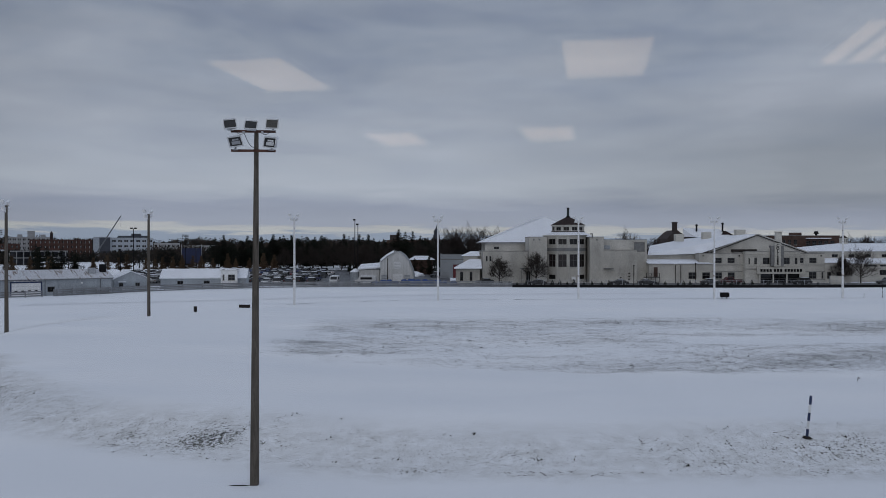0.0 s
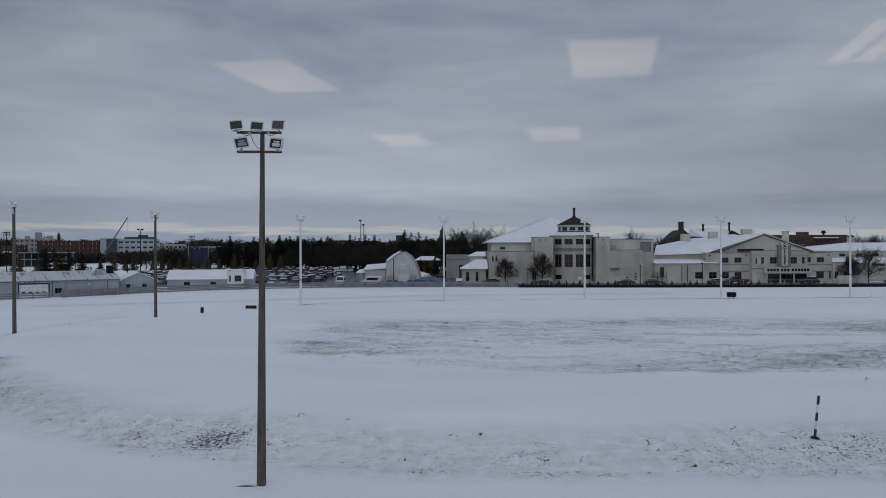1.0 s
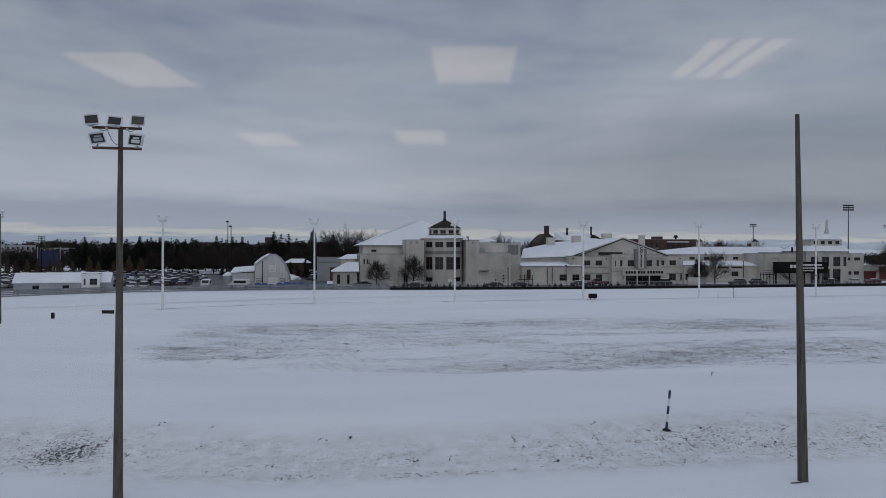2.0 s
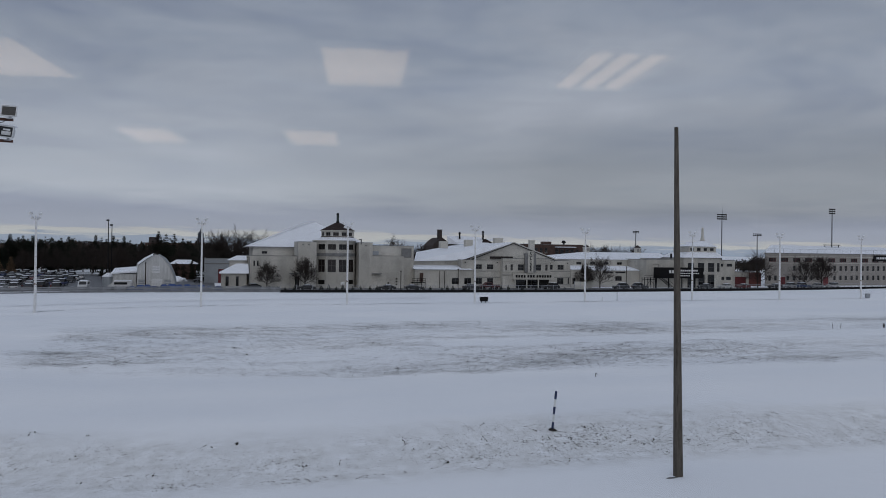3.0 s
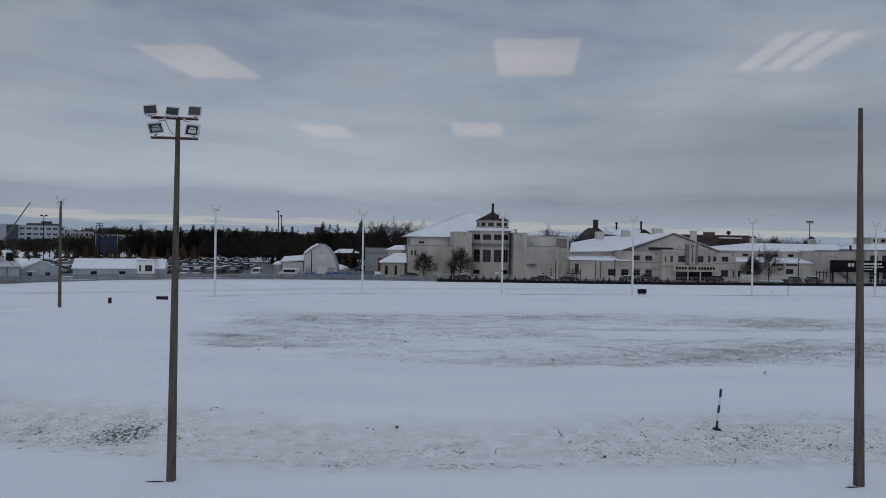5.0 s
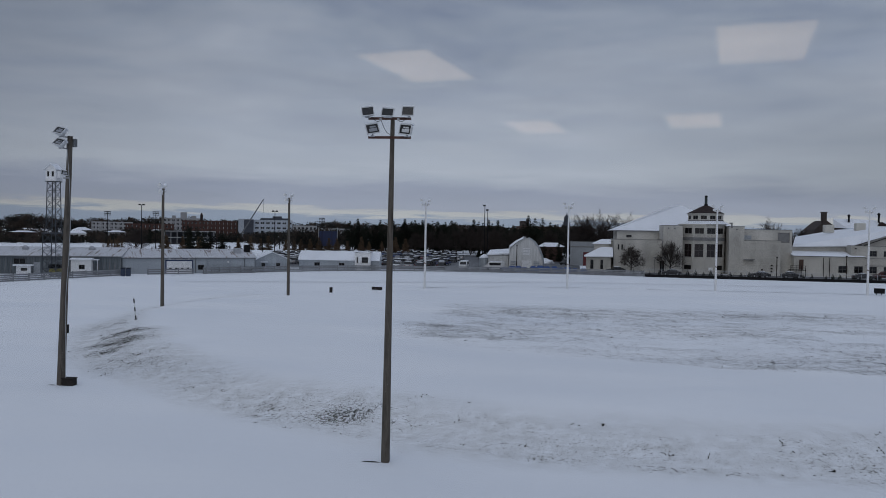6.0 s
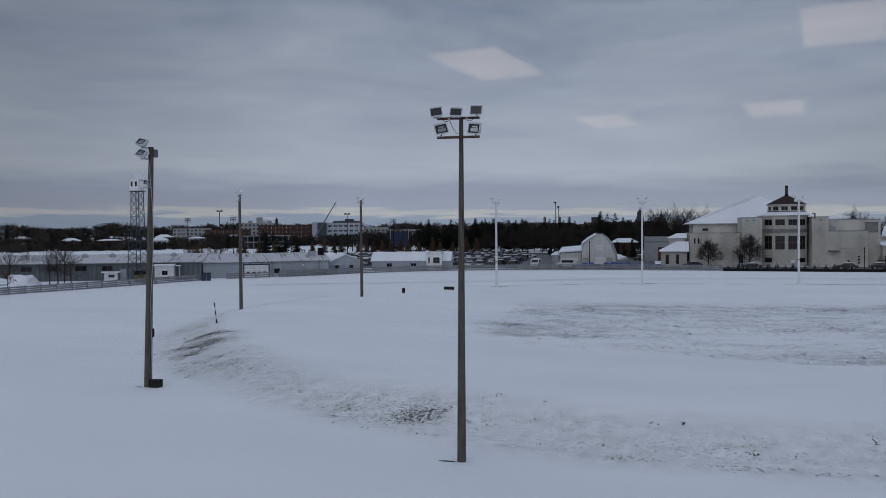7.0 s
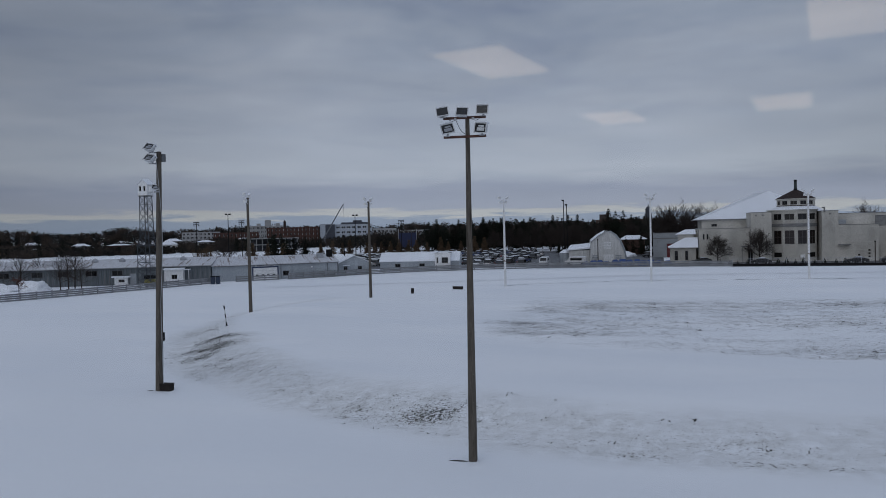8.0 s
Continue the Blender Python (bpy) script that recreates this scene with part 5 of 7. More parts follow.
aerial_mast = mast(197.0, 270, 26.0, 3, 5, 1.9)
bm = bmesh.new()
tube(bm, (0.15, 0, 26.0), (0.35, 0, 30.6), 0.07, 0.03, 6)
part("aerial", bm, DULLSTEEL, aerial_mast)
mast(158.3, 270, 18.6, 2, 4, 1.1, 0.2)
mast(213.8, 270, 18.6, 2, 5, 1.75, 0.22)
m4 = mast(228.6, 246, 27.9, 3, 3, 1.05, 0.28)
part("platform", boxes((-5.5, 5.5, -0.8, 0.8, 12.4, 13.2), (-3.4, 3.4, -0.6, 0.6, 14.2, 14.4)), BLACK, m4)
for x in (-3.2, 3.2):
    part("strut", boxes((x - 0.1, x + 0.1, -0.1, 0.1, 13.2, 14.2)), BLACK, m4)

# ---------------------------------------------------------------- barn beyond the fence
barn = thing("barn", pose(-12.2, 200, 0), "pale grey barn with rounded gambrel roof and lean-to", "building")
arch = [(-3.9, -0.3), (4.6, -0.3), (4.7, 1.2), (4.35, 3.2), (3.4, 5.5), (2.1, 7.2), (0.4, 8.3), (-1.6, 7.2), (-3.3, 5.8), (-3.5, 5.0), (-3.7, 3.0)]
BARNWALL = material("pale_grey_barn_boards", (0.62, 0.62, 0.61), 0.8, vary=0.18, size=0.8, fine=8, streak=(2, 1, 0.2))
part("wall", prism(arch, 0, 0.3), BARNWALL, barn)
shell = [(x * 1.03, z + 0.16) for x, z in arch[2:]]
for i in range(len(shell) - 1):
    (xa, za), (xb, zb) = shell[i], shell[i + 1]
    snowy_side = i >= 4 and i < 6
    front = -0.6 if snowy_side else -0.06
    part("roof", solid([(xa, front, za), (xb, front, zb), (xb - 1.6, 16, zb), (xa - 1.6, 16, za), (xa * 0.985, front, za - 0.12), (xb * 0.985, front, zb - 0.12), (xb * 0.985 - 1.6, 16, zb - 0.12), (xa * 0.985 - 1.6, 16, za - 0.12)], [(0, 1, 2, 3), (7, 6, 5, 4), (0, 4, 5, 1), (1, 5, 6, 2), (2, 6, 7, 3), (3, 7, 4, 0)]), ROOF_SNOW if snowy_side else BARNWALL, barn, "snowy upper roof slope" if snowy_side else "pale boarded lower roof slope")
part("wall", prism([(x * 0.98, z) for x, z in arch], 15.4, 15.7), SHEET, barn)
part("bargeboard", boxes((-0.2, 0.6, -0.5, -0.42, 8.2, 8.5)), DARK, barn)
hatch = part("shutter", boxes((-0.3, 1.4, -0.06, -0.004, 3.9, 5.6)), WHITE, barn, "white loft shutter")
for k in range(4):
    part("slat", boxes((-0.2, 1.3, -0.09, -0.062, 4.1 + k * 0.38, 4.18 + k * 0.38)), GREYPANEL, hatch)
for x in (-0.5, 0.75):
    part("door", boxes((x, x + 1.2, -0.06, -0.004, 0.0, 2.5)), WHITE, barn)
for x in (-3.4, 2.4):
    part("window", boxes((x, x + 1.5, -0.05, -0.004, 1.3, 2.3)), GREYPANEL, barn)
    for k in range(2):
        part("slat", boxes((x, x + 1.5, -0.08, -0.052, 1.55 + 0.4 * k, 1.62 + 0.4 * k)), WHITE, barn)
part("lean_to", boxes((-9.2, -4.0, 1.0, 9, -0.3, 3.6)), BARNWALL, barn)
part("roof", solid([(-9.6, 0.6, 3.55), (-3.8, 0.6, 4.0), (-3.8, 9.4, 5.0), (-9.6, 9.4, 4.5), (-9.6, 0.6, 3.85), (-3.8, 0.6, 4.3), (-3.8, 9.4, 5.3), (-9.6, 9.4, 4.8)], [(0, 3, 2, 1), (4, 5, 6, 7), (0, 1, 5, 4), (1, 2, 6, 5), (2, 3, 7, 6), (3, 0, 4, 7)]), ROOF_SNOW, barn)
hut = thing("hut", pose(-22.6, 203, 0), "small round pale hut with snowy cap", "hut")
bm = bmesh.new()
frustum(bm, 14, 1.3, -0.2, 1.3, 2.9)
part("wall", bm, SHEET, hut)
bm = bmesh.new()
frustum(bm, 14, 1.5, 2.9, 0.3, 3.8)
part("roof", bm, ROOF_SNOW, hut)

# ---------------------------------------------------------------- sheds at the far bend
SH = math.degrees(math.atan2(21, 52))


def sheet_shed(name, m, x0, x1, depth, h, ridge, wall, roof, label, openings=(), lap=1.0):
    """A long low shed of upright metal sheets under a shallow gable roof."""
    t = thing(name, m, label, "shed", "track sheds")
    part("wall", wall_with(list(openings), x0, x1, -0.3, h, 0.05, 0.3), wall, t)
    n = round((x1 - x0) / lap)
    sheet = part("sheet", boxes((-lap * 0.485, lap * 0.485, 0.0, 0.048, -0.2, h)), wall, t)
    used = False
    for k in range(n):
        cx = x0 + (k + 0.5) * (x1 - x0) / n
        if any(o[0] - lap / 2 < cx < o[1] + lap / 2 for o in openings):
            continue
        if used:
            again(sheet, pose(cx, rng.uniform(-0.012, 0), 0))
        else:
            sheet.matrix_basis = pose(cx, 0, 0)
            used = True
    part("wall", prism([(0, -0.3), (depth, -0.3), (depth, h), (depth / 2, ridge - 0.1), (0, h)], 0, 0.2), wall, t).matrix_basis = pose(x1, 0.05, 0, 0, 0, 90)
    part("wall", prism([(0, -0.3), (depth, -0.3), (depth, h), (depth / 2, ridge - 0.1), (0, h)], 0, 0.2), wall, t).matrix_basis = pose(x0 + 0.2, 0.05, 0, 0, 0, 90)
    part("wall", boxes((x0, x1, depth - 0.2, depth, -0.3, h)), wall, t)
    for s in (0, 1):
        y0, y1, z0, z1 = (-0.35, depth / 2, h, ridge) if s == 0 else (depth + 0.35, depth / 2, h, ridge)
        part("roof", solid([(x0 - 0.2, y0, z0), (x1 + 0.2, y0, z0), (x1 + 0.2, y1, z1), (x0 - 0.2, y1, z1)] + [(x0 - 0.2, y0, z0 + 0.14), (x1 + 0.2, y0, z0 + 0.14), (x1 + 0.2, y1, z1 + 0.14), (x0 - 0.2, y1, z1 + 0.14)], [(0, 3, 2, 1), (4, 5, 6, 7), (0, 1, 5, 4), (1, 2, 6, 5), (2, 3, 7, 6), (3, 0, 4, 7)]), roof, t)
    for o in openings:
        window(t, *o, 0.03, 1, 0, sill=False)
    return t


GARAGE_TURN = 34.6
shed = sheet_shed("garage_shed", pose(-89.3, 145.6, 0, 0, 0, GARAGE_TURN), 0, 26.6, 14, 3.2, 4.75, SHEET, PATCHY_ROOF, "long pale sheet-metal garage shed with patchy snowy roof", [(14.6, 15.9, 0.7, 1.75)])
gd = part("garage_door", boxes((8.4, 13.4, -0.09, -0.02, 0, 2.55)), WHITE, shed, "white panelled garage door")
for k in range(4):
    part("pane", boxes((8.9 + k * 1.15, 9.4 + k * 1.15, -0.12, -0.092, 0.75, 1.15)), PANE, gd)
for k in range(3):
    part("seam", boxes((8.4, 13.4, -0.1, -0.091, 0.62 + k * 0.64, 0.65 + k * 0.64)), GREYPANEL, gd)
part("frame", boxes((8.15, 8.38, -0.14, -0.02, 0, 2.8), (13.42, 13.65, -0.14, -0.02, 0, 2.8), (8.15, 13.65, -0.14, -0.02, 2.57, 2.8)), BLUE, shed)
part("sign_board", boxes((8.8, 13.0, -0.08, -0.02, 2.86, 3.14)), WHITE, shed)
for k in range(16):
    part("sign_bar", boxes((9.2 + k * 0.22, 9.35 + k * 0.22, -0.1, -0.082, 2.92, 3.08)), BLUE, shed)
part("gutter", boxes((0, 26.6, -0.5, -0.36, 3.08, 3.2)), DULLSTEEL, shed)
for x in (14.1, 24.2, 26.4):
    part("downpipe", boxes((x, x + 0.12, -0.16, -0.03, 0, 3.1)), DULLSTEEL, shed)
part("wall_lamp", bevelled((20.6, 20.95, -0.3, -0.02, 2.2, 2.5), 0.04, 1), WHITE, shed)
# the gabled end wing that faces the track
end_wing = thing("garage_wing", pose(-69.2, 165.4, 0, 0, 0, 27), "pale sheet-metal gabled end wing with snowy roof", "shed", "track sheds")
ew_ops = [(1.1, 1.9, 0.9, 1.9), (4.3, 5.2, 0.9, 1.9)]
part("wall", wall_with(ew_ops, 0, 7.2, -0.3, 2.6, 0, 0.25), SHEET, end_wing)
part("gable", prism([(0, 2.6), (7.2, 2.6), (3.5, 4.25)], 0, 0.25), SHEET, end_wing)
for o in ew_ops:
    window(end_wing, *o, 0.0, 1, 0, sill=False)
part("wall", boxes((0, 0.25, 0.25, 12, -0.3, 2.6)), SHEET, end_wing)
part("wall", boxes((6.95, 7.2, 0.25, 12, -0.3, 2.6)), SHEET, end_wing)
for xa, za, xb, zb in ((-0.35, 2.5, 3.5, 4.3), (3.5, 4.3, 7.55, 2.5)):
    part("roof", solid([(xa, -0.3, za), (xb, -0.3, zb), (xb, 12, zb), (xa, 12, za), (xa, -0.3, za + 0.14), (xb, -0.3, zb + 0.14), (xb, 12, zb + 0.14), (xa, 12, za + 0.14)], [(0, 3, 2, 1), (4, 5, 6, 7), (0, 1, 5, 4), (1, 2, 6, 5), (2, 3, 7, 6), (3, 0, 4, 7)]), ROOF_SNOW, end_wing, "snowy roof slope")
part("canopy", boxes((0.9, 2.4, -0.9, -0.02, 2.05, 2.2)), ROOF_SNOW, end_wing)
part("roof_unit", bevelled((22.6, 24.0, 3, 4.2, 3.9, 5.2), 0.08, 1), STEEL, shed)
part("roof_unit", bevelled((25.0, 26.2, 4, 5.2, 4.1, 5.9), 0.08, 1), BLACK, shed)
stable = sheet_shed("stable_shed", pose(-88.7, 144.8, 0, 0, 0, SH), -96, -0.4, 18, 3.5, 4.95, OLDSHEET, PATCHY_ROOF, "long weathered sheet-metal stable shed with patchy snowy roof", [(-20.0, -17.9, 1.9, 3.0), (-25.2, -22.9, 1.95, 3.05), (-30.6, -28.6, 1.95, 3.05), (-35.6, -33.4, 1.95, 3.05), (-42.0, -39.8, 1.95, 3.05), (-51.0, -48.5, 1.95, 3.05)])
part("door", boxes((-16.4, -15.2, -0.06, -0.02, 0, 2.3)), GREYPANEL, stable)
part("gutter", boxes((-96, -0.4, -0.5, -0.36, 3.38, 3.5)), DULLSTEEL, stable)
for x in (-25, -19.5, -7):
    bm = bmesh.new()
    frustum(bm, 10, 0.7, 4.0, 0.7, 4.7)
    frustum(bm, 10, 0.7, 4.7, 0.2, 5.1)
    part("roof_vent", bm, STEEL, stable, "round roof vent").matrix_basis = pose(x, 6, 0.3)
cabin = sheet_shed("cabin", pose(-96.7, 139.8, 0, 0, 0, SH), 0, 3.7, 3.4, 2.9, 3.15, WHITE, ROOF_SNOW, "small white cabin with flat snowy roof and porch", [(1.4, 2.5, 1.0, 1.9)])
part("porch_post", boxes((4.7, 4.8, 0.3, 0.4, -0.1, 2.8)), WHITE, cabin)
part("porch_roof", boxes((3.95, 4.95, 0.1, 3.2, 2.8, 2.95)), ROOF_SNOW, cabin)
booth = thing("booth", pose(-105.2, 137.4, -0.1, 0, 0, SH) @ Matrix.Scale(0.8, 4), "small white ticket booth with overhanging snowy roof", "booth")
block(booth, -1.6, 1.6, 0, 2.4, 2.1, WHITE, openings=[(-0.6, 0.9, 0.9, 1.6)], coping=0, sill=False)
part("roof", bevelled((-2.2, 2.2, -0.6, 3.0, 2.1, 2.45), 0.06, 1), ROOF_SNOW, booth)
trailer = sheet_shed("track_office", pose(-63.5, 177.0, 0, 0, 0, 9), 0, 18.8, 7, 2.3, 4.3, SHEET, ROOF_SNOW, "long low white track office with thick snowy roof", [(3.6, 4.9, 0.9, 1.8), (9.4, 10.7, 0.9, 1.8)])
block(trailer, 13.3, 16.9, -1.4, 3.0, 4.2, WHITE, openings=[(14.9, 16.4, 1.9, 3.2), (13.7, 14.1, 1.9, 3.2)], coping=0.1)
for x0 in (-85.3, -84.4):
    bn = thing("waste_bin", pose(x0, 139.3 + (x0 + 85.3) * 0.4, 0, 0, 0, SH), "dark blue wheeled waste bin", "bin", "waste bins")
    part("body", bevelled((-0.4, 0.4, -0.4, 0.4, -0.05, 1.5), 0.06), material("dark_blue_plastic", (0.02, 0.035, 0.07), 0.5, vary=0.2), bn)
    part("lid", bevelled((-0.44, 0.44, -0.46, 0.42, 1.505, 1.62), 0.03), BLACK, bn)

# ---------------------------------------------------------------- judges' lattice tower
LATTICE = material("dark_weathered_lattice_steel", (0.06, 0.068, 0.08), 0.7, 0.15, vary=0.3, size=0.6, fine=15)
tw = thing("lattice_tower", pose(-95.2, 132.5, 0, 0, 0, 2), "dark grey steel lattice tower carrying a small white cabin", "tower")
TH, b0, b1 = 17.6, 1.38, 1.05
levels = 11


def corner(i, u):
    w = b0 if u < 0.46 else b1
    w -= 0.25 * u
    return Vector(((-w, w, w, -w)[i], (-w, -w, w, w)[i], TH * u))


for i in range(4):
    for k in range(levels):
        bm = bmesh.new()
        tube(bm, corner(i, k / levels), corner(i, (k + 1) / levels), 0.08, 0.08, 6)
        part("leg", bm, LATTICE, tw)
for k in range(levels):
    for i in range(4):
        j = (i + 1) % 4
        for a, b in ((corner(i, k / levels), corner(j, (k + 1) / levels)), (corner(j, k / levels), corner(i, (k + 1) / levels)), (corner(i, (k + 1) / levels), corner(j, (k + 1) / levels))):
            bm = bmesh.new()
            tube(bm, a, b, 0.04, 0.04, 5)
            part("brace", bm, LATTICE, tw)
part("platform", boxes((-1.5, 1.5, -1.5, 1.5, TH * 0.455, TH * 0.455 + 0.2)), LATTICE, tw)
part("deck", boxes((-1.1, 1.1, -1.1, 1.1, TH, TH + 0.12)), LATTICE, tw)
hw, ht = 0.98, 2.35
cabw = part("cabin", wall_with([(-0.7, -0.3, TH + 0.95, TH + 1.9), (0.2, 0.62, TH + 0.95, TH + 1.9)], -hw, hw, TH + 0.12, TH + ht, -hw, -hw + 0.12), WHITE, tw, "small white timber cabin")
part("wall", wall_with([(-0.5, 0.6, TH + 0.95, TH + 1.9)], -hw + 0.12, hw, TH + 0.12, TH + ht, 0, 0.12), WHITE, cabw).matrix_basis = pose(hw, 0, 0, 0, 0, 90)
part("wall", boxes((-hw, -hw + 0.12, -hw + 0.12, hw, TH + 0.12, TH + ht)), WHITE, cabw)
part("wall", boxes((-hw + 0.12, hw - 0.12, hw - 0.12, hw, TH + 0.12, TH + ht)), WHITE, cabw)
part("gable", prism([(-hw, TH + ht), (hw, TH + ht), (0, TH + ht + 0.85)], -hw, hw), WHITE, cabw)
for s in (-1, 1):
    part("roof", solid([(0, -1.15, TH + ht + 1.0), (s * 1.24, -1.15, TH + ht - 0.06), (s * 1.24, 1.15, TH + ht - 0.06), (0, 1.15, TH + ht + 1.0), (0, -1.15, TH + ht + 0.87), (s * 1.24, -1.15, TH + ht - 0.19), (s * 1.24, 1.15, TH + ht - 0.19), (0, 1.15, TH + ht + 0.87)], [(0, 1, 2, 3), (7, 6, 5, 4), (0, 4, 5, 1), (1, 5, 6, 2), (2, 6, 7, 3)]), ROOF_SNOW, tw)
for x0, x1 in ((-0.7, -0.3), (0.2, 0.62)):
    part("pane", boxes((x0, x1, -hw + 0.05, -hw + 0.07, TH + 0.95, TH + 1.9)), PANE, cabw)
part("bay", bevelled((hw, hw + 0.55, -0.6, 0.6, TH + 0.7, TH + 2.0), 0.05, 1), WHITE, cabw)

tank = thing("feed_wagon", pose(-96.3, 134.6, 0, 0, 0, SH), "dark-topped wagon with dull yellow sides", "wagon")
part("body", bevelled((-0.95, 0.95, -0.8, 0.8, 0.5, 1.5), 0.06, 1), material("dull_yellow_paint", (0.22, 0.2, 0.06), 0.6, vary=0.25), tank)
part("cover", bevelled((-1.05, 1.05, -0.9, 0.9, 1.505, 2.2), 0.15, 2), BLACK, tank)
for x in (-0.6, 0.6):
    bm = bmesh.new()
    tube(bm, (x, -0.85, 0.4), (x, 0.85, 0.4), 0.4, 0.4, 12)
    part("wheel", bm, TYRE, tank)
redfence = thing("panel_fence", pose(161.2, 217.5, 0), "dull red-brown panel fence behind bare trees", "fence")
for k in range(8):
    part("panel", boxes((k * 1.6, k * 1.6 + 1.56, 0, 0.08, -0.1, 4.4)), material("dull_red_brown_panel", (0.12, 0.035, 0.03), 0.8, vary=0.25) if k == 0 else bpy.data.materials["dull_red_brown_panel"], redfence)

landing = thing("steel_landing", pose(54.4, 203.6, 0), "black steel landing with railings beside a dark door", "stairs")
part("deck", boxes((-2.2, 1.4, -1.2, 0.6, 1.5, 1.65)), BLACK, landing)
for x in (-2.1, -0.9, 0.3, 1.3):
    part("post", boxes((x - 0.06, x + 0.06, -1.2, -1.08, -0.1, 2.7)), BLACK, landing)
for z in (2.1, 2.6):
    part("rail", boxes((-2.2, 1.4, -1.18, -1.12, z, z + 0.08)), BLACK, landing)
for k in range(6):
    part("tread", boxes((-2.3 - (k + 1) * 0.3, -2.3 - k * 0.3, -1.2, 0.0, 1.4 - k * 0.25, 1.46 - k * 0.25)), BLACK, landing)
part("door", boxes((0.4, 1.4, 1.18, 1.26, 1.66, 4.1)), BRICK, landing, "dark red-brown door")
canopy = thing("door_canopy", pose(21.6, 204.4, 0), "small flat canopy over a dark door", "canopy")
part("slab", boxes((-1.6, 1.4, -1.6, -0.25, 3.7, 3.95)), STONE, canopy)
part("door", boxes((0.0, 1.0, -0.33, -0.24, 0, 3.0)), BLACK, canopy)
for x in (-1.4, 1.2):
    part("post", boxes((x - 0.05, x + 0.05, -1.55, -1.45, -0.1, 3.7)), STONE, canopy)

# ---------------------------------------------------------------- trees


def bare_tree(name, seed, height, spread, label, trunk=0.16, levels=5, split=3, mat=TWIG, twig=0.021, bare_trunk=0.22):
    """A leafless tree: a tapered trunk and limbs that fork into fine twigs."""
    r = random.Random(seed)
    t = thing(name, Matrix(), label, "tree", "bare trees")
    stem, fine = bmesh.new(), bmesh.new()

    def shoot(p, d, length, rad, level):
        bend = Vector((r.gauss(0, 1), r.gauss(0, 1), r.gauss(0, 0.5))) * 0.09
        q1 = p + (d + bend).normalized() * length * 0.5
        q2 = q1 + (d - bend * 0.5 + Vector((0, 0, 0.10))).normalized() * length * 0.5
        bm = stem if level == 0 else fine
        e = max(twig, rad * 0.45)
        tube(bm, p, q1, rad, (rad + e) / 2, 5 if level == 0 else 3, False)
        tube(bm, q1, q2, (rad + e) / 2, e, 5 if level == 0 else 3, False)
        if level >= levels - 2:
            return
        for k in range(split + 2 if level == 0 else split):
            u = d.orthogonal().normalized()
            w = d.cross(u)
            ang, turn = r.uniform(0.35, 0.85), r.uniform(0, 6.283)
            nd = (d * math.cos(ang) + (u * math.cos(turn) + w * math.sin(turn)) * math.sin(ang) + Vector((0, 0, 0.15))).normalized()
            f = 0.3 + 0.7 * (k + r.random()) / (split + 2 if level == 0 else split)
            s = p.lerp(q1, f * 2) if f < 0.5 else q1.lerp(q2, min(1, f * 2 - 1))
            shoot(s, nd, length * r.uniform(0.38, 0.62), e * r.uniform(0.7, 0.95), level + 1)

    lean = Vector((r.gauss(0, 0.03), r.gauss(0, 0.03), 1)).normalized()
    tube(stem, Vector((0, 0, -0.2)), lean * height * bare_trunk, trunk * 1.15, trunk, 8, False)
    tube(stem, lean * height * bare_trunk, lean * height * 0.62, trunk, trunk * 0.4, 6, False)
    limbs = 22
    for i in range(limbs):
        u = i / (limbs - 1)
        a = i * 2.4 + r.uniform(-0.4, 0.4)
        el = 0.35 + 1.05 * u + r.uniform(-0.12, 0.12)
        reach = height * (0.42 + 0.06 * math.sin(u * 3.1)) * spread * r.uniform(0.85, 1.1) * (1 - 0.15 * u)
        d = Vector((math.cos(a) * math.cos(el), math.sin(a) * math.cos(el), math.sin(el)))
        shoot(lean * height * (bare_trunk * 0.95 + 0.36 * u), d, reach, trunk * (0.5 - 0.2 * u), 0)
    top = max(v.co.z for v in fine.verts)
    for bm in (stem, fine):
        bmesh.ops.scale(bm, vec=(height / top,) * 3, verts=bm.verts[:])
    part("trunk", stem, BARK, t)
    part("crown", fine, mat, t, "fine bare twigs")
    return t


def clump(bm, c, rx, rz, r, n=10):
    """A ragged tuft of foliage: crossed leaf-like slivers round a centre."""
    for _ in range(n):
        d = Vector((r.gauss(0, 1), r.gauss(0, 1), r.gauss(0, 0.7)))
        d.normalize()
        p = Vector(c) + Vector((d.x * rx, d.y * rx, d.z * rz)) * r.uniform(0.3, 1.0)
        u = d.orthogonal().normalized() * r.uniform(0.12, 0.3) * rx
        tip = p + (d + Vector((0, 0, r.uniform(-0.3, 0.2)))) * rx * r.uniform(0.35, 0.8)
        vs = [bm.verts.new(q) for q in (p - u, p + u, tip)]
        bm.faces.new(vs)


